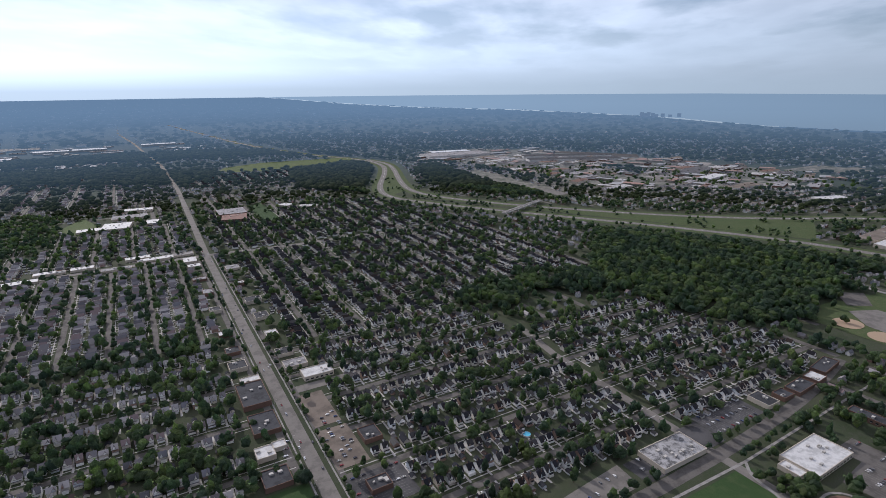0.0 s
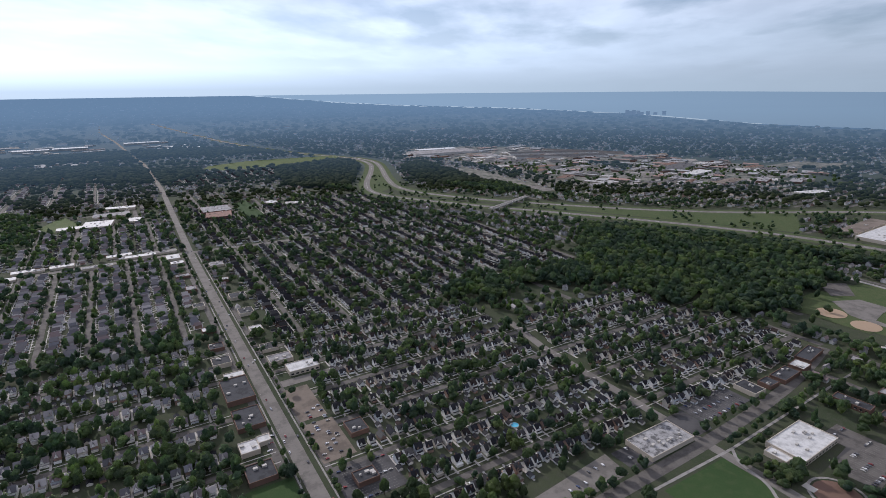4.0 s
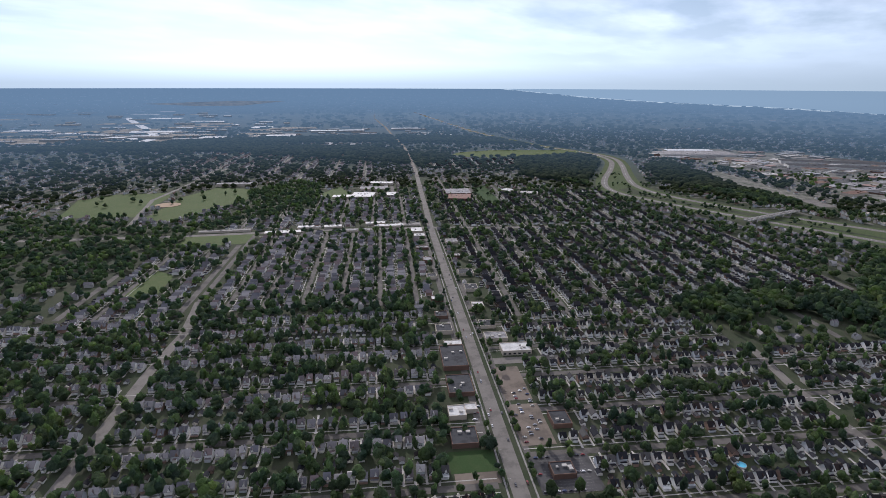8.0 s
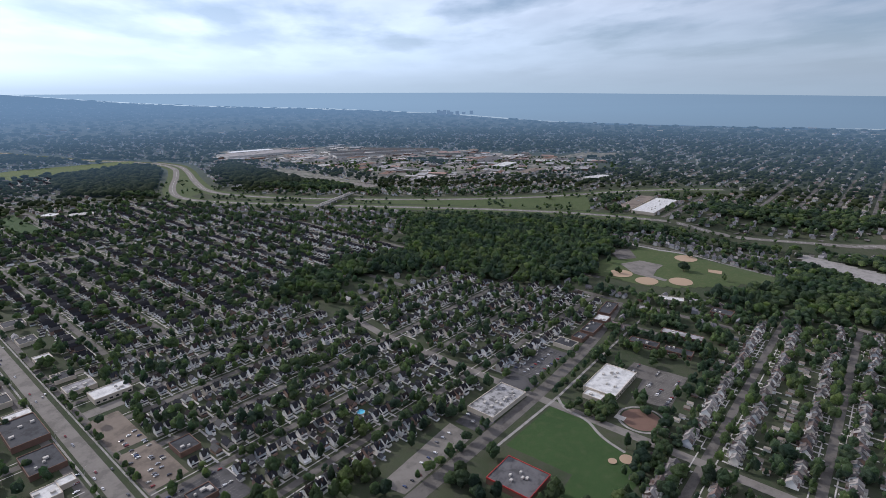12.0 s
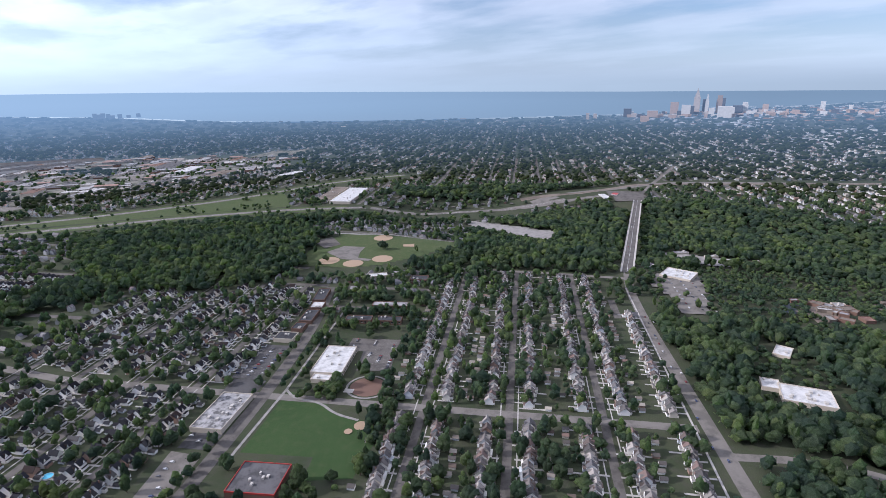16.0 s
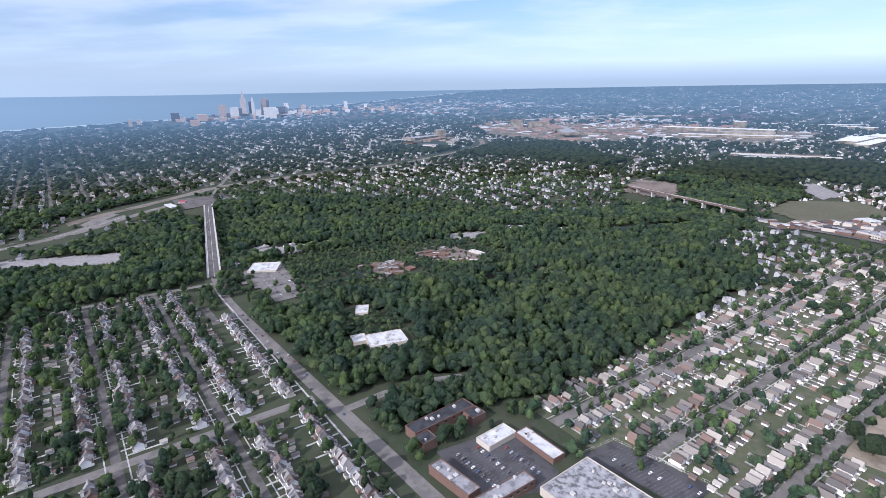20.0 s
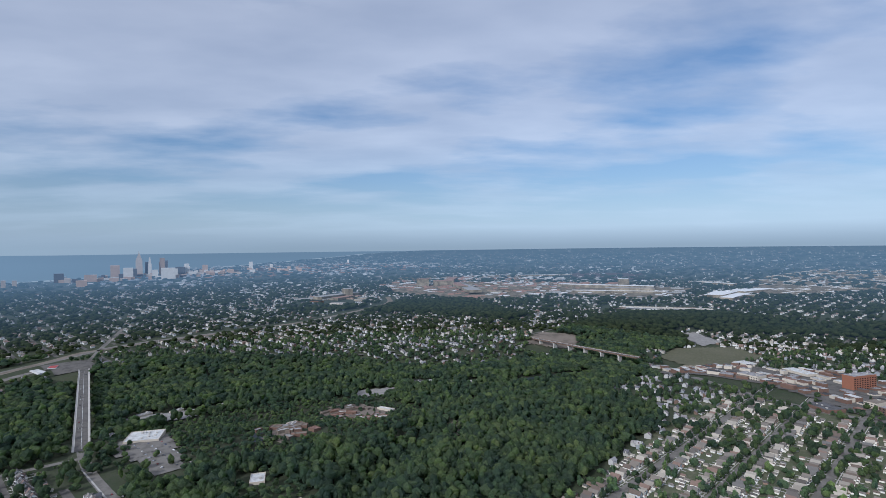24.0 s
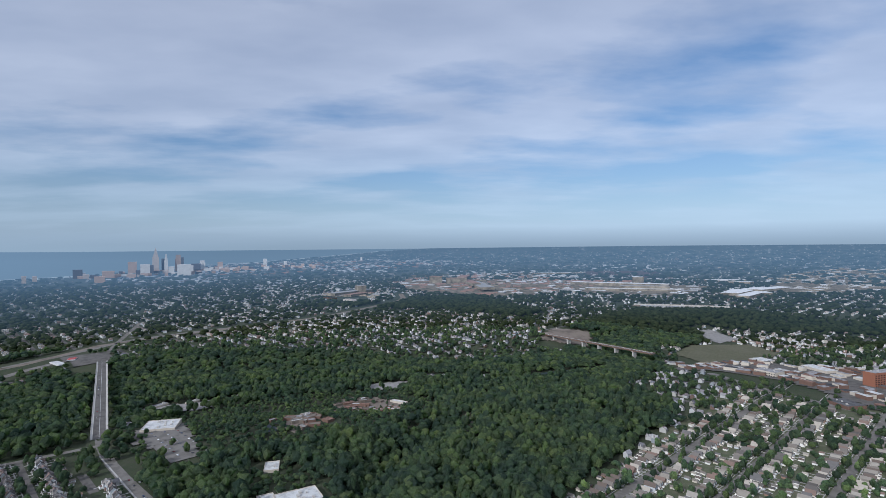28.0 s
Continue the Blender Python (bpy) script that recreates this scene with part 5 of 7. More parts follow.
BACK = [(426, -1073), (327, -1122), (247, -1095), (194, -1125), (157, -1150), (73, -1095), (-60, -1010), (-200, -870)]
for k in range(300):
    u, v = random.random() * 6.99, random.random() ** 1.15
    q, f = int(u), u - int(u)
    ax, ay, bx, by = FRONT[q][0], FRONT[q][1], FRONT[q + 1][0], FRONT[q + 1][1]
    cx, cy, dx, dy = BACK[q][0], BACK[q][1], BACK[q + 1][0], BACK[q + 1][1]
    x, y = (ax + f * (bx - ax)) * (1 - v) + (cx + f * (dx - cx)) * v, (ay + f * (by - ay)) * (1 - v) + (cy + f * (dy - cy)) * v
    a, b = random.uniform(3.2, 10.5), random.uniform(3.5, 7)
    if at_use([x], [y])[0] not in (1, 4, 10):
        flat_building("town_building", x - a, x + a, y - b, y + b, random.uniform(4, 10), "old brick town building with a flat roof", random.choice([m_brick, m_beige, m_brick]), random.choice([m_rust, m_grey, m_grey, m_brick, m_slate, m_gravel, m_pale_roof, m_dark, m_white]), math.degrees(math.atan2(by - ay, bx - ax)) + 180, 0, "building")
flat_building("apartment_block", 498, 510, 150, 178, 5.5, "brown brick apartment block beside the school", m_brick, m_dark, 4, 2, "apartments")
flat_building("apartment_block", 500, 512, 118, 144, 5.5, "brown brick apartment block beside the school", m_brick, m_dark, 4, 2, "apartments")
flat_building("apartment_block", 540, 552, 120, 160, 5.5, "brown brick apartment block among trees", m_brick, m_grey, 4, 2, "apartments")
flat_building("apartment_block", 624, 640, 112, 134, 8, "brown apartment block near the brow", m_brick, m_dark, 0, 2, "apartments")
flat_building("pavilion", 636, 648, 168, 196, 5, "small white-roofed pavilion near the ballpark", m_beige, m_white, 20, 1, "pavilion")


# ---- bridges ----
def bridge(name, a, b, width, label, pier_gap, deck=0.0, rise=1.0, stone=None):
    """Deck slab, two parapets, two walkways and piers with caps, from point a to point b."""
    (ax, ay), (bx, by) = a, b
    length, turn = math.hypot(bx - ax, by - ay), math.degrees(math.atan2(by - ay, bx - ax))
    top = tagged(new(name), label, "bridge")
    top.matrix_world = pose(ax, ay, deck, 0, 0, turn)
    h, stone = width / 2, stone or m_concrete
    part("deck", boxes("deck", [(0, length, -h, h, -1.6, 0)], stone), top, "grey concrete deck")
    part("roadway", boxes("roadway", [(0, length, -h + 2.6, h - 2.6, 0.0, 0.1)], m_lane), top, "worn pale roadway")
    for s in (-1, 1):
        part("walkway", boxes("walkway", [(0, length, min(s * (h - 2.5), s * (h - 0.5)), max(s * (h - 2.5), s * (h - 0.5)), 0, 0.22)], m_concrete), top)
        part("parapet", boxes("parapet", [(0, length, min(s * (h - 0.4), s * h), max(s * (h - 0.4), s * h), 0, rise)], stone), top)
    for k in (0,):
        part("lane_marking", boxes("lane_marking", [(0, length, k * (h - 2.6) / 2 - 0.12, k * (h - 2.6) / 2 + 0.12, 0.1, 0.13)], m_stripe), top)
    n = int(length / pier_gap)
    d = math.radians(turn)
    for k in range(1, n):
        s = k * length / n
        g = float(land(ax + math.cos(d) * s, ay + math.sin(d) * s)) - deck
        if g < -4:
            part("pier", boxes("pier", [(s - 1.5, s + 1.5, -h * 0.8, h * 0.8, g - 0.5, -1.6), (s - 2.2, s + 2.2, -h * 0.95, h * 0.95, -3.0, -1.6)], m_concrete), top)
    paint_line([a, b], h + 5, 1)
    return top


bridge("road_bridge", (702, -145.5), (1193, -251), 18, "long concrete road bridge over the wooded valley", 36)
bridge("viaduct", (774, -1099), (466, -1045), 13, "rusty steel viaduct on tall piers over the river", 40, 0.0, 1.0, m_steel)
bridge("overpass", (690, 940), (850, 1010), 12, "concrete overpass across the freeway", 26, 7.0)
bridge("rail_viaduct", (870, -1770), (600, -1885), 14, "pale rail viaduct across the valley", 60, 12.0)


# ---- houses ----
def house_shape(w, d, e, r, thin=False):
    """Vertices and faces of a gabled house with its front at -y: walls (material 0) and roof (material 1)."""
    a, b = w / 2, d / 2
    v = [(-a, -b, 0), (a, -b, 0), (a, b, 0), (-a, b, 0), (-a, -b, e), (a, -b, e), (a, b, e), (-a, b, e), (0, -b, e + r), (0, b, e + r)]
    walls = [(1, 2, 6, 5), (3, 0, 4, 7), (0, 1, 5, 8, 4), (2, 3, 7, 9, 6)]
    o, k = 0.45, r / a
    ends = (-b - o, b + o)
    rv = [(x, y, z + dz) for dz in ((0.12,) if thin else (0.12, -0.16)) for y in ends for x, z in ((-a - o, e - o * k), (0, e + r), (a + o, e - o * k))]
    roof = [(0, 1, 4, 3), (1, 2, 5, 4)]
    if not thin:
        roof += [(6, 7, 1, 0), (7, 8, 2, 1), (10, 9, 3, 4), (11, 10, 4, 5), (6, 0, 3, 9), (2, 8, 11, 5), (9, 10, 7, 6), (10, 11, 8, 7)]
    return v, walls, rv, roof


def spread(name, templates, places, mats, label, category, smooth=False):
    """One mesh of many turned and scaled copies; templates: (verts, faces, material of each face); places: x, y, z, turn, sx, sy, sz, template."""
    V, L, S, M, base = [], [], [], [], 0
    places = np.asarray(places, float)
    for t, (v, faces, ix) in enumerate(templates):
        p = places[places[:, 7] == t]
        if not len(p):
            continue
        v = np.asarray(v, float)
        c, s = np.cos(p[:, 3])[:, None], np.sin(p[:, 3])[:, None]
        x, y, z = v[None, :, 0] * p[:, 4:5], v[None, :, 1] * p[:, 5:6], v[None, :, 2] * p[:, 6:7]
        q = np.stack([p[:, 0:1] + c * x - s * y, p[:, 1:2] + s * x + c * y, p[:, 2:3] + z], -1)
        flat = np.concatenate([np.asarray(f) for f in faces])
        off = base + np.arange(len(p))[:, None] * len(v)
        V.append(q.reshape(-1, 3))
        L.append((flat[None] + off).ravel())
        S.append(np.tile([len(f) for f in faces], len(p)))
        M.append(np.tile(ix, len(p)))
        base += len(p) * len(v)
    if not V:
        return None
    V = np.concatenate(V)
    V = np.stack(far(V[:, 0], V[:, 1], V[:, 2]), -1)
    ob = new(name, arrays(name, V, np.concatenate(L), np.concatenate(S), mats, np.concatenate(M), smooth))
    return tagged(ob, label, category, kind="stuff")


def house_template(w, d, e, r, thin):
    v, walls, rv, roof = house_shape(w, d, e, r, thin)
    faces = walls + [tuple(i + 10 for i in f) for f in roof]
    return v + rv, faces, [0] * len(walls) + [1] * len(roof)


def with_gables(template, w, d, e, r, thin, seed, along=False):
    """Adds a cross gable on each slope and, near by, a low rear wing."""
    q = random.Random(seed)
    v, faces, ix = list(template[0]), list(template[1]), list(template[2])
    a, b = w / 2, d / 2
    for sgn in (-1, 1) if w > d else ():
        y0, cw, top = q.uniform(-0.35, 0.35) * d, q.uniform(1.3, 2.1), r * q.uniform(0.72, 0.95)
        k, x1 = len(v), sgn * (a + 0.35)
        v += [(x1, y0 - cw, e - 0.15), (x1, y0 + cw, e - 0.15), (x1, y0, e + top), (sgn * a * (1 - top / r), y0, e + top + 0.02)]
        faces += [(k, k + 2, k + 3), (k + 1, k + 3, k + 2), (k, k + 1, k + 2)]
        ix += [1, 1, 0]
    if not thin:
        A, B = (b, a) if along else (a, b)
        way = lambda p: (p[1], p[0], p[2]) if along else p
        for x0, x1, y0, y1, z0, z1 in ((-A * q.uniform(0.3, 0.9), A * q.uniform(0.3, 0.9), B - 0.1, B + q.uniform(2.0, 3.4), 0, e * q.uniform(0.45, 0.7)), (-A, A, -B - 2.0, -B + 0.1, 0.2, 2.8)):
            k = len(v)
            v += [way((x, y, z)) for z in (z0, z1) for x, y in ((x0, y0), (x1, y0), (x1, y1), (x0, y1))]
            faces += [tuple(k + i for i in f) for f in ((0, 1, 5, 4), (1, 2, 6, 5), (2, 3, 7, 6), (3, 0, 4, 7), (4, 5, 6, 7))]
            ix += [0, 0, 0, 0, 1]
    return v, faces, ix


def shrink(top):
    """Parts given in metres, brought to units of the plan."""
    for data in {o.data for o in top.children_recursive if o.data}:
        data.transform(Matrix.Scale(1 / PLAN, 4))
    for o in top.children_recursive:
        o.matrix_basis.translation = o.matrix_basis.translation / PLAN
    return top


def to_plan(template):
    return [tuple(c / PLAN for c in v) for v in template[0]], template[1], template[2]


random.seed(11)
ACROSS, ALONG = (0, 1, 2, 3), (4, 5, 6, 7)      # ridge across or along the street
SIZES = [(6.8, 11.5, 5.4, 3.5), (7.2, 10.5, 5.0, 3.7), (6.6, 12.5, 5.8, 3.3), (7.4, 9.8, 4.6, 3.7), (9.2, 7.4, 6.2, 4.0), (8.8, 7.0, 5.8, 3.9), (9.6, 7.8, 5.4, 4.2), (9.4, 7.2, 6.4, 3.8)]
ok = [h for h in HOMES if all(at_use([h[0] + dx], [h[1] + dy])[0] == 0 for dx, dy in ((0, 0), (4, 4), (-4, 4), (4, -4), (-4, -4)))]
for x, y, turn, pitch, along in ok:
    if random.random() < 0.85:
        c, s = math.cos(radians(turn)), math.sin(radians(turn))
        DRIVES.append((x + 3.8 * c, y + 3.8 * s, turn, pitch))
BLUE = (369, -54)
EYE = (84, 80)        # the near stretch of the plan lies round this point
ok.sort(key=lambda h: math.hypot(h[0] - EYE[0], h[1] - EYE[1]) + (0 if math.hypot(h[0], h[1]) > 215 else 500))
near_homes, rest_homes = ok[:144], ok[144:]

models = []
for (w_, d_, e_, r_), m_shingle in [(s_, m_) for m_ in (m_roof, m_light_roof) for s_ in SIZES]:
    v, walls, rv, roof = house_shape(w_, d_, e_, r_)
    top = tagged(new("house"), "gabled wooden house with pale siding, porch and driveway", "house", "houses along the streets")
    part("wall", mesh("wall", v, walls, m_wall), top)
    part("roof", mesh("roof", rv, roof, m_shingle), top, "weathered shingle gable roof")
    a, b = w_ / 2, d_ / 2
    gv, gf, gi = with_gables(([], [], []), w_, d_, e_, r_, False, len(models) % 8, len(models) % 8 > 3)
    gables = 8 if w_ > d_ else 0
    for k in (0, 4) if gables else ():
        part("cross_gable", mesh("cross_gable", gv[k:k + 4], [(0, 2, 3), (1, 3, 2), (0, 1, 2)], [m_wall, m_shingle], [1, 1, 0]), top, "small cross gable")
    part("rear_wing", mesh("rear_wing", gv[gables:gables + 8], [tuple(i - gables for i in f) for f in gf[gables * 3 // 4:gables * 3 // 4 + 5]], [m_wall, m_shingle], gi[gables * 3 // 4:gables * 3 // 4 + 5]), top, "low rear wing")
    along_ = len(models) % 8 > 3
    A, B = (b, a) if along_ else (a, b)
    turned_ = lambda d: (d[2], d[3], d[0], d[1], d[4], d[5]) if along_ else d
    part("porch", boxes("porch", [turned_(d) for d in ((-A, A, -B - 2.2, -B - 0.01, 0, 0.5), (-A, -A + 0.25, -B - 2.2, -B - 1.95, 0.5, 2.7), (A - 0.25, A, -B - 2.2, -B - 1.95, 0.5, 2.7), (-A - 0.2, A + 0.2, -B - 2.4, -B - 0.01, 2.7, 2.95))], m_wall), top, "front porch with posts")
    part("chimney", boxes("chimney", [(a * 0.3, a * 0.3 + 0.8, b * 0.2, b * 0.2 + 0.8, e_, e_ + r_ + 0.7)], m_brick), top, "brick chimney")
    for x in (-A * 0.5, A * 0.5):
        part("window", boxes("window", [turned_((x - 0.5, x + 0.5, -B - 0.05, -B + 0.02, e_ - 1.9, e_ - 0.5))], m_window), top)
    part("window", boxes("window", [turned_((-A - 0.05, -A + 0.02, -1.2, 0.2, 1.2, 2.6))], m_window), top)
    part("door", boxes("door", [turned_((-0.5, 0.5, -B - 0.06, -B + 0.02, 0.5, 2.55))], m_brick), top)
    models.append(shrink(top))
unused = set(range(len(models)))
for x, y, turn, pitch, along in near_homes:
    i = random.choice(ALONG if along else ACROSS) + (len(SIZES) if y < 130 else 0)
    m = pose(x, y, float(land(x, y)), 0, 0, turn + 90 * along)
    if i in unused:
        unused.discard(i)
        models[i].matrix_basis = m
        home = models[i]
    else:
        home = copy_thing(models[i], m)
    if math.hypot(x - BLUE[0], y - BLUE[1]) < 5.2:
        home["label"] = "house with bright blue siding and a grey roof"
        for piece in home.children:
            if piece.name.startswith(("wall", "rear_wing")):
                piece.data = piece.data.copy()
                piece.data.materials[0] = m_blue_siding
for i in unused:
    for piece in list(models[i].children):
        bpy.data.objects.remove(piece)
    bpy.data.objects.remove(models[i])
templates = [to_plan(with_gables(house_template(*s, False), *s, False, k, k > 3)) for k, s in enumerate(SIZES)]
thin = [to_plan(with_gables(house_template(*s, True), *s, True, k + 20)) for k, s in enumerate(SIZES)]
rows = [(x, y, float(land(x, y)), radians(turn + 90 * along + random.uniform(-2, 2)), random.uniform(0.80, 1.12), random.uniform(0.84, 1.12), random.uniform(0.76, 1.12), random.choice(ALONG if along else ACROSS)) for x, y, turn, pitch, along in rest_homes]
south_rows = [r for r in rows if r[1] < -240]
spread("house_row", templates, south_rows, [m_warm_walls, m_light_roofs], "rows of gabled houses with beige and grey roofs", "houses")
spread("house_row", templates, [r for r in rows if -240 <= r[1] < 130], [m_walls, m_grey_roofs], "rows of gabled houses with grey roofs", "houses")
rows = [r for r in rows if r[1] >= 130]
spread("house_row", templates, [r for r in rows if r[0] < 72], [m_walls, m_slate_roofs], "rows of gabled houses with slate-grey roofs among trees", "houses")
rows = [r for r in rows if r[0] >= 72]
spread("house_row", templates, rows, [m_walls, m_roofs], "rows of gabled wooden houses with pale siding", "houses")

# garages behind, driveways and pavements
gar = to_plan(house_template(5.2, 6.2, 2.5, 1.4, True))
rows = []
for x, y, turn, pitch in DRIVES:
    back = min(pitch / 2 - 15 - 4.2, 15.5)
    c, s = math.cos(radians(turn)), math.sin(radians(turn))
    if back > 7.5 and random.random() < 0.6:
        rows.append((x - s * back + random.uniform(-1.5, 0) * c, y + c * back, float(land(x, y)), radians(turn), 1, 1, 1, 0))
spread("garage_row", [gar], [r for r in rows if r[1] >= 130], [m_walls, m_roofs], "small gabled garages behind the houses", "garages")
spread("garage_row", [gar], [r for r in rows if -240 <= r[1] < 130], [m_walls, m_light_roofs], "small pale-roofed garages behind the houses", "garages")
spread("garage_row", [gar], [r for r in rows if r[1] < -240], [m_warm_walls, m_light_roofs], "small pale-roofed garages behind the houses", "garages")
for r in rows:
    paint_poly(rect(r[0] - 3, r[0] + 3, r[1] - 3, r[1] + 3), 4)
for x, y, turn, pitch, along in ok:
    paint_poly(rect(x - 3, x + 3, y - 4, y + 4), 4)


def slabs(name, quads, mat, label, category, z=0.09):
    v, f = [], []
    for x0, x1, y0, y1 in quads:
        h = float(land((x0 + x1) / 2, (y0 + y1) / 2)) + z
        k = len(v)
        v += [(x0, y0, h), (x1, y0, h), (x1, y1, h), (x0, y1, h)]
        f.append((k, k + 1, k + 2, k + 3))
    return tagged(new(name, mesh(name, v, f, mat)), label, category, kind="stuff")


quads = []
for x, y, turn, pitch in DRIVES:
    c, s = round(math.cos(radians(turn))), round(math.sin(radians(turn)))
    lo, hi = -11.0 + random.choice([0, 0, 2.5]), random.choice([-4, 2, 6, 10, 13])
    p, q = (x - s * lo, y + c * lo), (x - s * hi, y + c * hi)
    wx, wy = abs(c) * 0.85, abs(s) * 0.85
    quads.append((min(p[0], q[0]) - wx, max(p[0], q[0]) + wx, min(p[1], q[1]) - wy, max(p[1], q[1]) + wy))
slabs("driveway", quads, m_driveway, "pale concrete driveways beside the houses", "driveways", 0.11)
quads = []
for axis, lo, hi, c, half in WALKS:
    quads.append((lo, hi, c - half, c + half) if axis == "x" else (c - half, c + half, lo, hi))
slabs("pavement", quads, m_driveway, "pale concrete pavements along the streets", "pavement", 0.10)

def pool(x, y, r):
    """A round pool above ground: wall ring and water."""
    top = tagged(new("swimming_pool"), "round bright blue pool in a back yard", "pool")
    top.matrix_world = pose(x, y, float(land(x, y)))
    for name, rad, h, mat in (("wall", r, 1.2, m_white), ("water", r - 0.25, 1.26, m_blue)):
        bm = bmesh.new()
        bmesh.ops.create_cone(bm, cap_ends=True, segments=28, radius1=rad, radius2=rad, depth=h, matrix=Matrix.Translation((0, 0, h / 2)))
        me = bpy.data.meshes.new(name)
        bm.to_mesh(me)
        bm.free()
        me.materials.append(mat)
        part(name, me, top)
    paint_poly(rect(x - 8, x + 8, y - 12, y + 6), 10, tuple(range(11)))


pool(243, 293, 3.4)

# ---- the suburbs further out ----
for axis, places, lo, hi, pitch, along in GRID:
    a, b = min(places) - 34, max(places) + 34
    paint_poly(rect(lo - 6, hi + 6, a, b) if axis == "x" else rect(a, b, lo - 6, hi + 6), 7, (0,))
rng = np.random.default_rng(5)
hx, hy, ht, sq = [], [], [], []
BLOCK = 520
for i in range(-7, 7):
    for j in range(-7, 7):
        ox, oy, swap = i * BLOCK, j * BLOCK, rng.random() < 0.5
        if i >= 2 and -3 <= j <= 3:
            swap = False
        s = np.arange(6, BLOCK - 6, 9.0)
        for r in range(8):
            c = r * 65 + 20
            for side in (-1, 1):
                u = s + rng.uniform(-2.5, 2.5, len(s))
                v = np.full(len(s), c + side * 15.0) + rng.uniform(-3, 3, len(s))
                hx.append(ox + (v if swap else u))
                hy.append(oy + (u if swap else v))
                ht.append(np.full(len(s), 90.0 + (180 if side < 0 else 0)))
            bx, by = window(ox + c - 4, ox + c + 4, oy, oy + BLOCK) if swap else window(ox, ox + BLOCK, oy + c - 4, oy + c + 4)
            use[bx, by][use[bx, by] == 0] = 12
            for a in np.arange(0, BLOCK, 26):
                sq.append((ox + c, oy + a + 13, 4, 13) if swap else (ox + a + 13, oy + c, 13, 4))
hx, hy, ht = np.concatenate(hx), np.concatenate(hy), np.concatenate(ht)
dist, az = np.hypot(hx, hy), np.degrees(np.arctan2(hx, hy))
drop_ = rng.random(len(hx)) < 0.42 + 0.6 * np.clip(0.5 + 0.5 * np.sin(hx / 170 + 2 * np.sin(hy / 210)) + 0.4 * np.sin(hy / 130 + 1), 0, 1)
fine = drop_ & (at_use(hx, hy) == 0) & (dist < 3380) & (dist > 560) & (az > -48) & (az < 188 - 0) & (rng.random(len(hx)) < 0.8)
fine |= (at_use(hx, hy) == 0) & (dist < 3380) & (dist > 560) & (az < -172) & (rng.random(len(hx)) < 0.8)
hx, hy, ht = hx[fine], hy[fine], np.radians(ht[fine] + np.where(rng.random(fine.sum()) < 0.4, 90.0, 0.0) + rng.uniform(-6, 6, fine.sum()))
n = len(hx)
dist = np.hypot(hx, hy)
rows = np.stack([hx, hy, land(hx, hy), ht, rng.uniform(0.85, 1.2, n), rng.uniform(0.8, 1.15, n), rng.uniform(0.8, 1.1, n), rng.integers(0, 8, n)], 1)
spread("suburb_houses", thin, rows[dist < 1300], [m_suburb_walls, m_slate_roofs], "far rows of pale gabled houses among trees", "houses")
spread("suburb_houses", thin, rows[(dist >= 1300) & (dist < NEAR)], [m_far_walls, m_far_roofs], "far rows of pale gabled houses among trees", "houses")
spread("distant_houses", thin, rows[(dist >= NEAR) & (rng.random(n) < 0.6)], [m_far_walls, m_far_roofs], "distant rows of pale houses", "houses")
sq = [q for q in sq if at_use([q[0]], [q[1]])[0] in (0, 12) and 560 < math.hypot(q[0], q[1]) < 1900]
slabs("suburb_streets", [(x - a, x + a, y - b, y + b) for x, y, a, b in sq], m_lane, "far residential streets", "streets", 0.07)
ci, cj = ((hx + HALF) / CELL).astype(int), ((hy + HALF) / CELL).astype(int)
use[ci, cj] = 4


# ---- trees ----
def ball(sub):
    bm = bmesh.new()
    bmesh.ops.create_icosphere(bm, subdivisions=sub, radius=1.0)
    v = np.array([p.co[:] for p in bm.verts])
    f = [tuple(q.index for q in p.verts) for p in bm.faces]
    bm.free()
    return v, f


ICO = ball(1)


def lump(shape, rough):
    v, f = shape
    k = 1 + rng.uniform(-rough, rough, len(v))
    return v * k[:, None], f


def crown_template(lumps, shape, rough=0.22):
    """A crown of unit radius, its foot at z=0 and its top near z=2, made of ragged clumps."""
    V, F = [], []
    for k in range(lumps):
        v, f = lump(shape, rough)
        if lumps == 1:
            v = v * (1, 1, 0.9) + (0, 0, 1.0)
        else:
            a = 6.283 * k / lumps + rng.uniform(-0.5, 0.5)
            r = rng.uniform(0.30, 0.55) if k else 0.1
            s = rng.uniform(0.48, 0.72)
            v = v * s + (r * math.cos(a), r * math.sin(a), rng.uniform(0.6, 1.1) if k else 1.35)
        F += [tuple(i + sum(len(q) for q in V) for i in t) for t in f]
        V.append(v)
    return np.concatenate(V), F, [0] * len(F)


def trunk_mesh():
    """A tapered trunk with four limbs."""
    bm = bmesh.new()
    def limb(a, b, r0, r1):
        d = (Vector(b) - Vector(a))
        m = Matrix.Translation((Vector(a) + Vector(b)) / 2) @ d.to_track_quat("Z", "Y").to_matrix().to_4x4()
        bmesh.ops.create_cone(bm, segments=6, radius1=r0, radius2=r1, depth=d.length, matrix=m)
    limb((0, 0, 0), (0, 0, 0.85), 0.06, 0.035)
    for k in range(4):
        a = k * 1.57 + 0.4
        limb((0, 0, 0.45 + 0.08 * k), (0.5 * math.cos(a), 0.5 * math.sin(a), 1.0 + 0.1 * k), 0.028, 0.012)
    me = bpy.data.meshes.new("trunk")
    bm.to_mesh(me)
    bm.free()
    me.materials.append(m_bark)
    return me


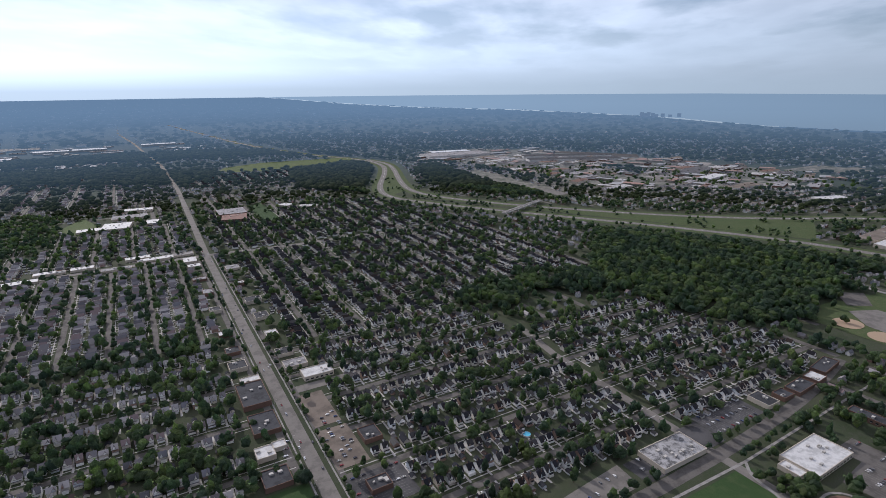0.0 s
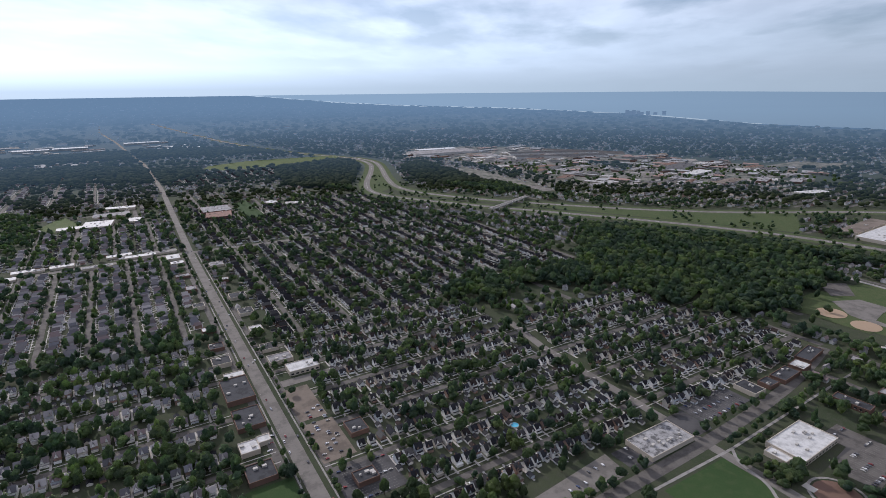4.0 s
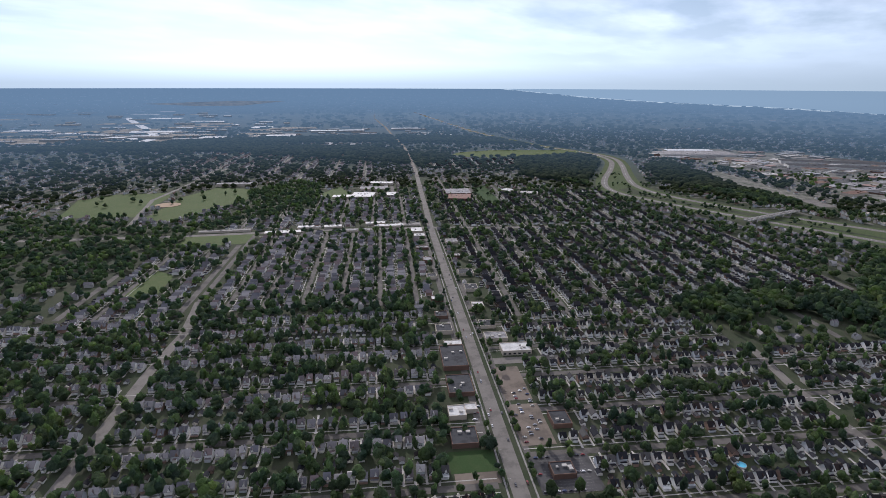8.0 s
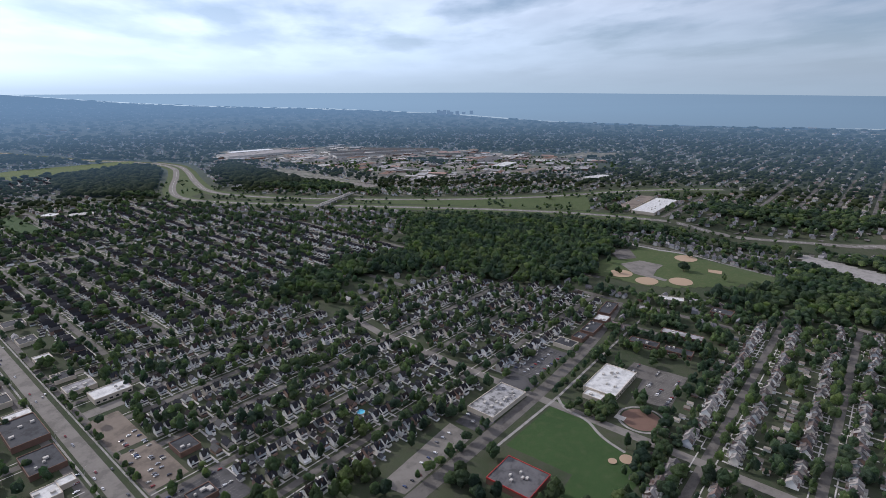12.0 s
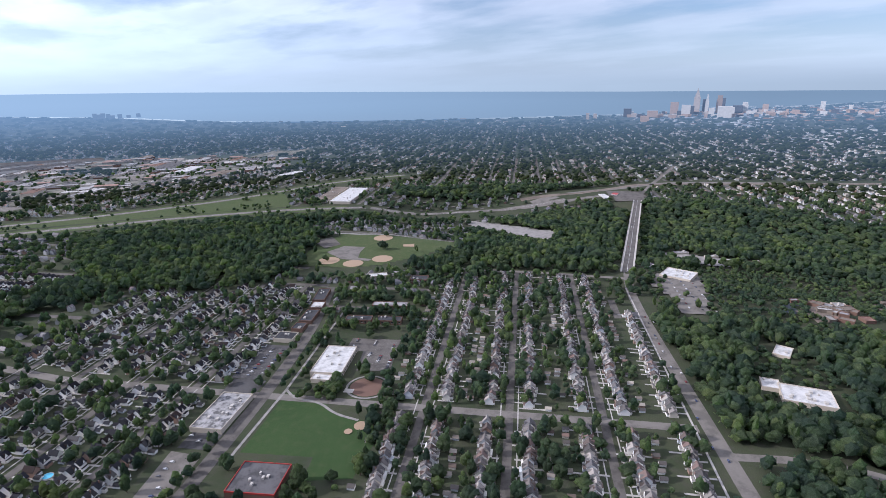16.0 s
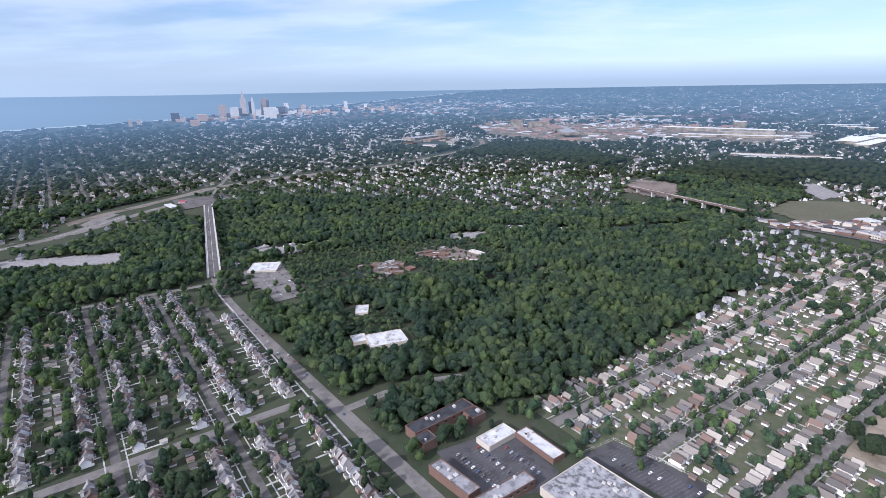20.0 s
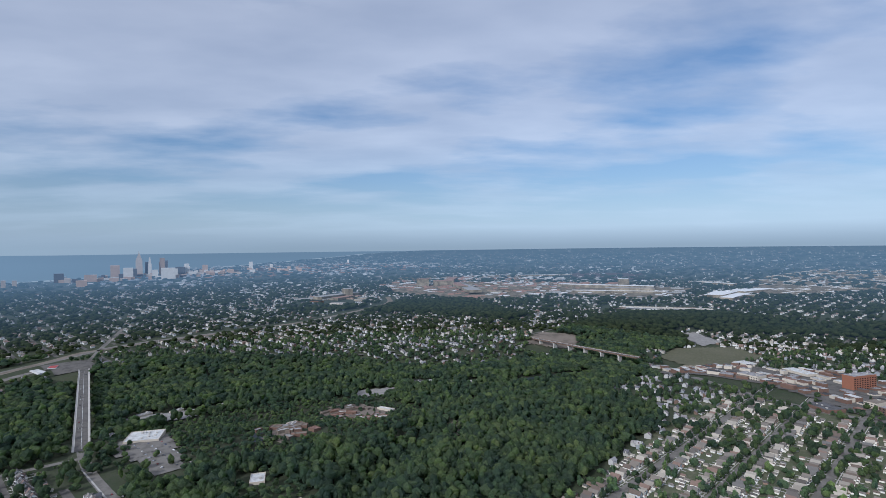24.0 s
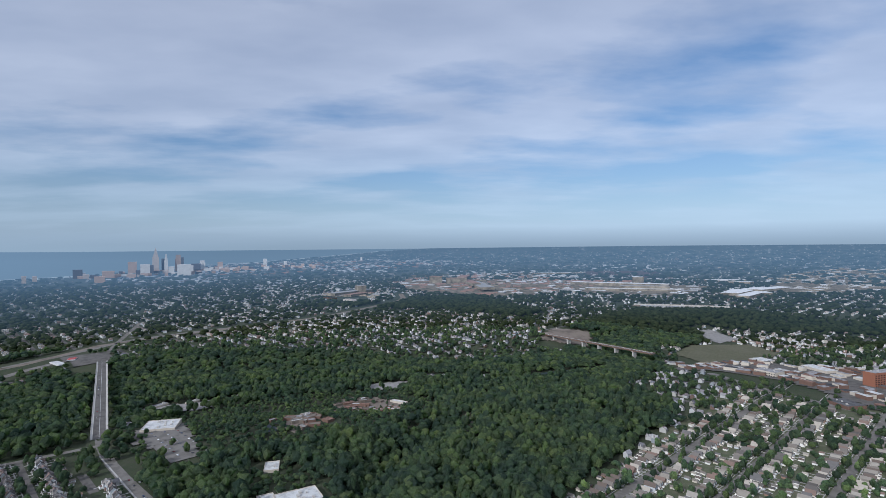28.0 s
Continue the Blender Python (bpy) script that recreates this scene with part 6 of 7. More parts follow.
def scatter(step, lo, hi, codes, chance_, seed):
    """Jittered places on a square grid, kept by land use and distance, inside the country that the flight looks over."""
    g = np.random.default_rng(seed)
    k = np.arange(-hi, hi, step)
    x, y = np.meshgrid(k, k, indexing="ij")
    x = (x + g.uniform(-0.48, 0.48, x.shape) * step).ravel()
    y = (y + g.uniform(-0.48, 0.48, y.shape) * step).ravel()
    d, a = np.hypot(x, y), np.degrees(np.arctan2(x, y))
    keep = (d >= lo) & (d < hi) & ((a > -48) | (a < -172)) & np.isin(at_use(x, y), codes) & (g.random(len(x)) < chance_)
    return x[keep], y[keep]


def grouped(x, y, size=34.0):
    """Nought to one, high where yard trees stand in groups."""
    k = 6.283 / size
    v = np.sin(x * k * 0.61 + 1.7 * np.sin(y * k * 0.43)) + np.sin(y * k * 0.71 + 1.9 * np.sin(x * k * 0.37 + 2.0)) + 0.8 * np.sin((x + y) * k * 0.27 + 0.5)
    return 1 / (1 + np.exp(-2.2 * (v - 0.35)))


def thin_out(xy, least=0.2, most=1.0, size=34.0):
    x, y = xy
    keep = np.random.default_rng(len(x)).random(len(x)) < least + (most - least) * grouped(x, y, size)
    return x[keep], y[keep]


def leafy(template, count):
    """Adds loose leaf sprays round the clumps of a crown."""
    v, f, ix = template
    lv, lf = [], []
    for q in range(count):
        p = v[rng.integers(0, len(v))]
        p = p + (p - (0, 0, 1.0)) * 0.06
        a, b = rng.uniform(-0.22, 0.22, 3), rng.uniform(-0.22, 0.22, 3)
        i = len(v) + len(lv)
        lv += [p, p + a, p + b]
        lf.append((i, i + 1, i + 2))
    return np.concatenate([v, np.array(lv)]), list(f) + lf, [0] * (len(f) + count)


def forest(name, xy, templates, radius, height, label, mat=None, smooth=False):
    x, y = xy
    n = len(x)
    r = rng.uniform(*radius, n)
    h = rng.uniform(*height, n) / 2
    p = np.stack([x, y, land(x, y) + h * 2 * 0.12, rng.uniform(0, 6.28, n), r, r * rng.uniform(0.85, 1.15, n), h * 0.95, rng.integers(0, len(templates), n)], 1)
    return spread(name, templates, p, [mat or m_leaves], label, "trees", smooth)


T2 = [crown_template(4, ICO, 0.34) for _ in range(8)]
T6 = [crown_template(6, ICO, 0.2) for _ in range(8)]
TL = [leafy(crown_template(4, ICO, 0.3), 36) for _ in range(8)]
T0 = [crown_template(1, ICO, 0.25) for _ in range(8)]

# single trees nearest to the flight
yx, yy = thin_out(scatter(8.2, 215, 640, (0, 7), 0.85, 21), 0.2, 1.0)
sunny = rng.random(len(yx)) < np.where((yy < -235) & (yx < 262), 0.8, np.where((yy < 100) & (yy > -140) & (yx > 190), 0.9, 1.0))
yx, yy = yx[sunny], yy[sunny]
order = np.argsort(np.hypot(yx - EYE[0], yy - EYE[1]))
crowns = []
for k in range(6):
    v, f, _ = crown_template(9, ICO, 0.25)
    leaf_v, leaf_f = [], []
    for q in range(110):
        p = Vector(v[rng.integers(0, len(v))]) * 1.0
        p = p + (p - Vector((0, 0, 1))).normalized() * 0.05
        a, b = Vector(rng.uniform(-0.13, 0.13, 3)), Vector(rng.uniform(-0.13, 0.13, 3))
        i = len(v) + len(leaf_v)
        leaf_v += [tuple(p), tuple(p + a), tuple(p + b)]
        leaf_f.append((i, i + 1, i + 2))
    crowns.append(mesh("crown", [tuple(c) for c in v] + leaf_v, f + leaf_f, m_leaf))
trunk = trunk_mesh()
for k in order[:262]:
    x, y = float(yx[k]), float(yy[k])
    t = tagged(new("tree"), "leafy green street tree with a broad crown", "tree", "trees along the streets")
    r, h = random.uniform(2.6, 5.8), random.uniform(7, 15)
    t.matrix_world = pose(x, y, float(land(x, y)), 0, 0, random.uniform(0, 360))
    part("trunk", trunk, t, "", Matrix.Diagonal((r * 1.4, r * 1.4, h * 0.6, 1)))
    part("crown", random.choice(crowns), t, "", Matrix.Translation((0, 0, h * 0.12)) @ Matrix.Diagonal((r, r, h * 0.47, 1)))
o = order[262:]
south = yy[o] < -235
forest("yard_trees", (yx[o][~south], yy[o][~south]), TL, (2.6, 6.0), (7, 14), "leafy green trees in yards and along streets", None, False)
forest("yard_trees", (yx[o][south], yy[o][south]), TL, (2.4, 5.2), (6, 12), "leafy trees in southern yards, leaves lightened as sunlit", m_sunlit_leaves, False)
wx, wy = scatter(11.5, 240, 640, (0, 7, 4), 0.32, 31)
west = (wx < 68) & (wy > 150)
forest("yard_trees", (wx[west], wy[west]), TL, (3.4, 6.2), (8, 14), "leafy trees in yards west of the main road, leaves lightened as backlit", m_backlit_leaves, False)
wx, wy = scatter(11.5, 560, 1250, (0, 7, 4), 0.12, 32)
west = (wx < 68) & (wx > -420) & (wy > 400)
forest("yard_trees", (wx[west], wy[west]), T2, (3.8, 6.6), (8, 14), "leafy trees in yards west of the main road, leaves lightened as backlit", m_backlit_leaves, False)
ex, ey = scatter(7.0, 220, 420, (0, 2, 3, 7, 9), 0.8, 63)
edge_ = (ey < -160) & (ey > -255) & (ex > 232) & (ex < 312) & (at_use(ex, ey) != 10) & ((ex > 272) | (ey > -164) | (ey < -232))
forest("school_trees", (ex[edge_], ey[edge_]), TL, (2.6, 5.0), (6, 12), "leafy trees round the apartment blocks", None, False)
nx, ny = scatter(7.0, 240, 480, (0, 1, 2, 7, 4), 0.8, 61)
grove = ((nx > 296) & (nx < 372) & (ny > 84) & (ny < 106)) | ((nx > 352) & (nx < 384) & (ny > 134) & (ny < 168) & (nx - 352 < (ny - 120))) | ((ny > 176) & (ny < 182) & (nx > 376) & (nx < 470))
qx, qy = thin_out(scatter(7.5, 440, 700, (0, 2, 7), 0.75, 62), 0.3, 1.0, 40)
west = (qx > 470) & (qx < 660) & (qy > 82) & (qy < 186)
forest("school_trees", (qx[west], qy[west]), TL, (2.6, 5.2), (6, 12), "leafy trees round the apartment blocks", None, False)
forest("school_trees", (nx[grove], ny[grove]), T6, (2.4, 4.4), (5, 10), "leafy trees round the school and field", None, True)
ax_ = np.concatenate([np.linspace(215, 300, 9), np.linspace(366, 600, 22), np.linspace(290, 470, 15)])
ay_ = np.concatenate([np.full(9, 204.0), np.full(22, 189.0), np.full(15, 209.0)]) + rng.uniform(-2.0, 2.0, 46) + np.maximum(0, ax_ - 470) * 0.16
keep = at_use(ax_, ay_) != 10
forest("avenue_trees", (ax_[keep], ay_[keep]), TL, (2.2, 4.6), (5, 10), "leafy trees along the avenue by the shops", None, False)
my_ = np.concatenate([np.arange(300, 960, 9.0), np.arange(300, 960, 8.0)])
mx_ = np.concatenate([np.full(74, 72.6), np.full(83, 96.0)]) + rng.uniform(-1.0, 1.0, 157)
my_ = my_ + rng.uniform(-3, 3, 157)
keep = (at_use(mx_, my_) != 10) & (rng.random(157) < 0.55)
forest("avenue_trees", (mx_[keep], my_[keep]), TL, (1.8, 3.4), (4, 8), "small leafy trees along the main road", None, False)
forest("verge_trees", thin_out(scatter(12, 560, 1700, (11,), 0.5, 73), 0.0, 0.9, 120), T2, (2.6, 5.2), (5, 9), "leafy clumps of trees on the freeway verges", None, False)
sx, sy = [], []
for axis, places, lo, hi, pitch, along in GRID:
    for c in places:
        for side in (-5.4, 5.4):
            for s in np.arange(lo + 6, hi - 4, 13.0):
                if rng.random() < (0.6 if hi < 100 else 0.0 if lo < -200 else 0.42):
                    sx.append(s + rng.uniform(-3, 3) if axis == "x" else c + side)
                    sy.append(c + side if axis == "x" else s + rng.uniform(-3, 3))
sx, sy = np.array(sx), np.array(sy)
on = (np.hypot(sx, sy) > 200) & (at_use(sx, sy) != 4) & (np.hypot(sx, sy) < 1300)
forest("street_trees", (sx[on], sy[on]), TL, (2.2, 4.2), (6, 11), "rounded street trees on the tree lawns", None, True)
fx_, fy_ = thin_out(scatter(10.6, 640, 1400, (0, 7), 0.8, 22), 0.25, 1.0, 45)
west = (fx_ < 68) & (fy_ > 0)
thinner = rng.random(len(fx_)) < 0.55
forest("yard_trees", (fx_[~west], fy_[~west]), T2, (3.6, 7.0), (8, 14), "leafy green trees in yards", None, False)
forest("yard_trees", (fx_[west & thinner], fy_[west & thinner]), T2, (3.6, 7.0), (8, 14), "leafy trees in yards west of the main road, leaves lightened as backlit", m_backlit_leaves, False)
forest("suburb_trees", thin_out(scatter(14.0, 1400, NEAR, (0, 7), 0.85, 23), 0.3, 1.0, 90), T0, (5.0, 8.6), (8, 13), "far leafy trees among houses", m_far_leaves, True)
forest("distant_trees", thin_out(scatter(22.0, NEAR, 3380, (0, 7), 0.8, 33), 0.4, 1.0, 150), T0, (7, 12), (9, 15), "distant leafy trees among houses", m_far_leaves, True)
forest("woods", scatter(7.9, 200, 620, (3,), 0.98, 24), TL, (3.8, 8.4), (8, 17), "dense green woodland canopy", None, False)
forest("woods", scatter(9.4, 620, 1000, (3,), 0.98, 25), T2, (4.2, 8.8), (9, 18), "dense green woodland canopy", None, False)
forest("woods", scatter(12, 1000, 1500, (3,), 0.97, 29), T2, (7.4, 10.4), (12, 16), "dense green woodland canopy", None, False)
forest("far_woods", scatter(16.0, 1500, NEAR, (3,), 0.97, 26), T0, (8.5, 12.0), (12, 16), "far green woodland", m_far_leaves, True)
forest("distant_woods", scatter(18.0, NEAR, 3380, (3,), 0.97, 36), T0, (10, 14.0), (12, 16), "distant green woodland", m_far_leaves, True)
forest("leafy_quarter", thin_out(scatter(10.0, 600, 1600, (9,), 0.75, 52), 0.5, 1.0), T2, (4.0, 7.0), (8, 13), "thick leafy trees round houses and park, leaves lightened as backlit", m_backlit_leaves, False)
zx, zy = scatter(7.4, 300, 900, (8,), 0.72, 51)
forest("zoo_trees", (zx, zy), T2, (2.6, 4.8), (4.5, 8.0), "small leafy trees in the zoo park", None, False)
cx_, cy_ = scatter(5.5, 560, 900, (2,), 0.42, 95)
court = (cx_ > 545) & (cx_ < 705) & (cy_ < -295) & (cy_ > -535)
forest("zoo_trees", (cx_[court], cy_[court]), T2, (1.2, 2.6), (2.5, 5.5), "small leafy trees in the zoo courts", None, False)
forest("park_trees", scatter(22, 220, 1500, (2, 5), 0.10, 27), T6, (3.0, 5.5), (8, 13), "scattered park trees", None, True)
forest("park_trees", scatter(24, 1500, NEAR, (5,), 0.35, 28), T0, (4.0, 7.0), (8, 13), "scattered trees among trade buildings", None, True)


tx, ty = thin_out(scatter(8, 780, 1300, (2, 5), 0.6, 72), 0.35, 1.0, 60)
town = (ty < -830) & (tx < 420) & (tx > -350)
forest("town_trees", (tx[town], ty[town]), T2, (2.6, 5.2), (6, 11), "leafy trees in and round the town centre", None, False)
forest("trade_trees", thin_out(scatter(11, 700, 2100, (5,), 0.5, 71), 0.0, 1.0, 140), T2, (2.4, 5.0), (4, 8), "clumps of trees among trade buildings", None, True)

sx_, sy_ = thin_out(scatter(9, 1080, 1500, (2,), 0.5, 93), 0.3, 1.0, 50)
scrub = (sx_ > 230) & (sx_ < 520) & (sy_ < -1080) & (sy_ > -1420)
forest("scrub", (sx_[scrub], sy_[scrub]), T2, (1.8, 4.6), (3, 8), "scrub and small trees on the dry slope", None, False)
bx_, by_ = scatter(7.0, 190, 720, (0, 7), 0.34, 94)
yard = (bx_ > 190) & (bx_ < 690) & (by_ < 105) & (by_ > -128)
forest("yard_trees", (bx_[yard], by_[yard]), TL, (1.5, 3.4), (3.5, 8), "small leafy trees and bushes in back yards", None, False)

# a bare yard with two sheds and two very large trees
for x, y, r, h in ((66, -402, 10.5, 15), (80, -412, 6.5, 14), (769, 206, 8.5, 14)):
    t = tagged(new("tree"), "very large round green tree on open ground", "tree")
    t.matrix_world = pose(x, y, float(land(x, y)), 0, 0, 40)
    part("trunk", trunk, t, "", Matrix.Diagonal((r * 1.2, r * 1.2, h * 0.6, 1)))
    part("crown", crowns[0], t, "", Matrix.Translation((0, 0, h * 0.12)) @ Matrix.Diagonal((r, r, h * 0.47, 1)))
for x, y, turn in ((50, -416, 12), (39, -441, 12), (36, -415, 12)):
    flat_building("shed", x - 3.5, x + 3.5, y - 8, y + 8, 4, "long shed with a pale blue metal roof", m_beige, m_blue_roof, turn, 0, "shed")

# trucks and trailers parked in rows on the trade yards
lorry = boxes("lorry", [(-6, 4, -1.3, 1.3, 1.1, 3.8), (4.3, 6.3, -1.2, 1.2, 0.5, 3.0), (-5.5, 6, -1.1, 1.1, 0.3, 1.1)], m_white)
lorry_v, lorry_f = [tuple(p.co) for p in lorry.vertices], [tuple(p.vertices) for p in lorry.polygons]
bpy.data.meshes.remove(lorry)
rows = []
for x0, y0, turn, count, lines in ((1190, 900, 14, 40, 4), (1180, 1640, 30, 44, 6), (1700, 900, 20, 30, 4), (965, 1120, 84, 60, 5), (1330, 1500, 30, 36, 3), (1580, 1500, 60, 44, 3)):
    c, s = math.cos(radians(turn)), math.sin(radians(turn))
    for k in range(lines):
        for q in range(count):
            if random.random() < 0.7:
                u, v_ = q * 4.2, k * 20.0
                x, y = x0 + c * u - s * v_, y0 + s * u + c * v_
                if at_use([x], [y])[0] == 5:
                    rows.append((x, y, float(land(x, y)) + 0.15, radians(turn + 90), 0.74, 0.74, 0.74, 0))
spread("parked_trailers", [(lorry_v, lorry_f, [0] * len(lorry_f))], rows, [m_walls], "rows of parked pale trucks and trailers", "trucks")


# ---- cars ----
def car_model():
    top = tagged(new("car"), "parked or driving passenger car", "car", "cars on roads and lots")
    bm = bmesh.new()
    side = [(-2.2, 0.35), (2.2, 0.35), (2.25, 0.75), (1.2, 0.9), (0.6, 1.42), (-1.2, 1.45), (-1.9, 0.95), (-2.2, 0.85)]
    a = [bm.verts.new((x, -0.88, z)) for x, z in side]
    b = [bm.verts.new((x, 0.88, z)) for x, z in side]
    bm.faces.new(a), bm.faces.new(b[::-1])
    for i in range(len(side)):
        j = (i + 1) % len(side)
        bm.faces.new((a[j], a[i], b[i], b[j]))
    bmesh.ops.recalc_face_normals(bm, faces=bm.faces)
    me = bpy.data.meshes.new("body")
    bm.to_mesh(me)
    bm.free()
    me.materials.append(m_cars)
    part("body", me, top)
    part("windscreen", mesh("windscreen", [(1.16, -0.75, 0.95), (1.16, 0.75, 0.95), (0.66, 0.7, 1.41), (0.66, -0.7, 1.41)], [(0, 1, 2, 3)], m_window), top)
    part("rear_window", mesh("rear_window", [(-1.9, -0.7, 1.0), (-1.9, 0.7, 1.0), (-1.26, 0.68, 1.46), (-1.26, -0.68, 1.46)], [(3, 2, 1, 0)], m_window), top)
    bm = bmesh.new()
    bmesh.ops.create_cone(bm, cap_ends=True, segments=10, radius1=0.33, radius2=0.33, depth=0.22, matrix=pose(0, 0, 0, 90))
    me = bpy.data.meshes.new("wheel")
    bm.to_mesh(me)
    bm.free()
    me.materials.append(m_tyre)
    for x in (-1.35, 1.4):
        for y in (-0.82, 0.82):
            part("wheel", me, top, "", Matrix.Translation((x, y, 0.33)))
    return top


random.seed(31)
SPOTS = []
for k in range(34):
    lane = random.choice([-7, -3.5, 3.5, 7])
    SPOTS.append((MAIN_X + lane * 0.8, random.uniform(270, 1000), 90 if lane > 0 else 270, 0.1))
for x0, x1, y0, y1, n, turn in ((380, 436, 216, 238, 26, 90), (446, 462, 114, 152, 14, 0), (184, 230, -216, -186, 44, 93), (114, 172, -280, -264, 6, 84), (99, 138, 282, 316, 20, 0), (205, 270, 208, 222, 9, 90), (575, 690, -218, -192, 40, 20), (408, 436, 110, 132, 16, 90), (66, 73, 366, 384, 6, 0), (284, 300, 208, 226, 6, 90)):
    for k in range(n):
        SPOTS.append((x0 + (x1 - x0) * ((k * 0.37) % 1), y0 + (y1 - y0) * (k % 3) / 2, turn + random.uniform(-2, 2), 0.08))
for k in range(10):
    f = random.random()
    x, y = 770 + 423 * f, -160 - 91 * f + random.choice([-3.4, 3.4])
    SPOTS.append((x, y, -12.1, 0.12 - float(land(x, y))))
for k in range(14):
    SPOTS.append((random.uniform(280, 600), -142 + random.choice([-3.0, 3.0]), 0, 0.1))
for k in range(26):
    SPOTS.append((random.choice([100, 106, 112, 117]), 334 + (k * 2.9) % 112, 0, 0.15))
model = shrink(car_model())
for k, (x, y, turn, z) in enumerate(SPOTS):
    m = pose(x, y, float(land(x, y)) + (0.75 if 560 < x < 720 and y < -180 else z), 0, 0, turn)
    if k:
        copy_thing(model, m)
    else:
        model.matrix_basis = m

# ---- lamp posts ----
def street_lamp(x, y, turn):
    """A tapered pole with an arm and a lamp head."""
    top = tagged(new("street_lamp"), "tall grey metal street lamp beside the road", "street lamp", "lamps along the main road")
    top.matrix_world = pose(x, y, float(land(x, y)), 0, 0, turn)
    bm = bmesh.new()
    bmesh.ops.create_cone(bm, cap_ends=True, segments=8, radius1=0.16, radius2=0.08, depth=9.0, matrix=Matrix.Translation((0, 0, 4.5)))
    me = bpy.data.meshes.new("pole")
    bm.to_mesh(me)
    bm.free()
    me.materials.append(m_concrete)
    part("pole", me, top)
    part("arm", boxes("arm", [(0, 2.2, -0.05, 0.05, 8.8, 8.92)], m_concrete), top)
    part("lamp_head", boxes("lamp_head", [(1.9, 2.7, -0.16, 0.16, 8.7, 8.86)], m_concrete), top)
    return top


lamp = shrink(street_lamp(75.6, 290, 0))
for k in range(1, 16):
    copy_thing(lamp, pose(75.6 if k % 2 else 92.4, 290 + 30 * k, 0, 0, 0, 0 if k % 2 else 180))

# ---- the far country: city centre, shore towers, woods and roofs out to the horizon ----
def far_block(name, az, dist, wide, deep, high, mat, label, steps=1, category="tower"):
    """A tower, stepped in as it rises, drawn in with the far country."""
    v, f = [], []
    c, s = math.sin(radians(az)), math.cos(radians(az))
    for k in range(steps):
        q = 1 - 0.22 * k
        z0, z1 = high * (0 if not k else (0.55 + 0.45 * k / steps)), high * (0.55 + 0.45 * (k + 1) / steps)
        i = len(v)
        for z in (z0, z1):
            for a, b in ((-1, -1), (1, -1), (1, 1), (-1, 1)):
                x = dist * c + a * wide / 2 * q * s + b * deep / 2 * q * c
                y = dist * s - a * wide / 2 * q * c + b * deep / 2 * q * s
                v.append(tuple(float(n_) for n_ in far(x, y, z)))
        f += [tuple(i + n_ for n_ in t) for t in ((4, 5, 6, 7), (0, 1, 5, 4), (1, 2, 6, 5), (2, 3, 7, 6), (3, 0, 4, 7))]
    return tagged(new(name, mesh(name, v, f, mat)), label, category)


# tower stone with the haze of the air mixed in as emission
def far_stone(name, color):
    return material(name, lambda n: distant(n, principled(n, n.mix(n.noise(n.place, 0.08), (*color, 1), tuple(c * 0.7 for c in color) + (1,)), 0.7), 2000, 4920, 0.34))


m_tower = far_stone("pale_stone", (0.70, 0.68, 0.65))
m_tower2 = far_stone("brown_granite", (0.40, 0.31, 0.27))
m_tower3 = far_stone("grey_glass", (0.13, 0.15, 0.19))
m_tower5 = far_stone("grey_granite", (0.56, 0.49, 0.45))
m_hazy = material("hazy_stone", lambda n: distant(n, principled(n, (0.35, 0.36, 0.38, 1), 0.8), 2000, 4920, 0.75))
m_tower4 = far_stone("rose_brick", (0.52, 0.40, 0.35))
TOWERS = [
    (106.09, 5395, 52, 214, m_tower5, 5), (106.72, 5621, 29, 117, m_tower3, 1), (106.96, 5223, 27, 164, m_tower, 4), (108.00, 5414, 52, 153, m_tower2, 2),
    (108.35, 5395, 24, 130, m_tower3, 1), (108.51, 4715, 99, 84, m_tower, 1), (104.18, 5265, 66, 99, m_tower4, 1), (105.22, 4777, 65, 90, m_tower, 1),
    (104.69, 4904, 41, 41, m_tower3, 1), (105.74, 5061, 32, 74, m_tower3, 1), (110.09, 5436, 51, 97, m_tower, 2), (109.53, 5335, 78, 72, m_tower3, 1),
    (111.70, 5629, 47, 76, m_tower4, 1), (115.91, 6225, 39, 85, m_tower, 1), (99.99, 4696, 59, 64, m_tower3, 1), (96.24, 4287, 24, 45, m_tower5, 1),
    (96.96, 4243, 24, 44, m_tower5, 1), (107.41, 4974, 42, 62, m_tower, 1), (109.01, 5118, 53, 64, m_tower, 1), (102.30, 4479, 75, 56, m_tower4, 1),
    (101.63, 4058, 59, 38, m_tower4, 1), (117.86, 6511, 34, 48, m_tower, 1), (125.56, 8179, 30, 46, m_tower, 1),
]
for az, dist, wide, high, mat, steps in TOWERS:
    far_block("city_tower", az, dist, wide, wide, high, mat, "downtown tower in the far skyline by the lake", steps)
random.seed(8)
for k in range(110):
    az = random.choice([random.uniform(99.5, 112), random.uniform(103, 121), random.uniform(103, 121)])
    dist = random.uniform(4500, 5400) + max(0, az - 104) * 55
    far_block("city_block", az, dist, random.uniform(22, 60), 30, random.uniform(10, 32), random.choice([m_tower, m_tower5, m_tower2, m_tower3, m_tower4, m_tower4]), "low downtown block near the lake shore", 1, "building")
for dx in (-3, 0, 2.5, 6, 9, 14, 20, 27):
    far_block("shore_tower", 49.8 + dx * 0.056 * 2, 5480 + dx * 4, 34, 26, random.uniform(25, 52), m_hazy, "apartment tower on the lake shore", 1)

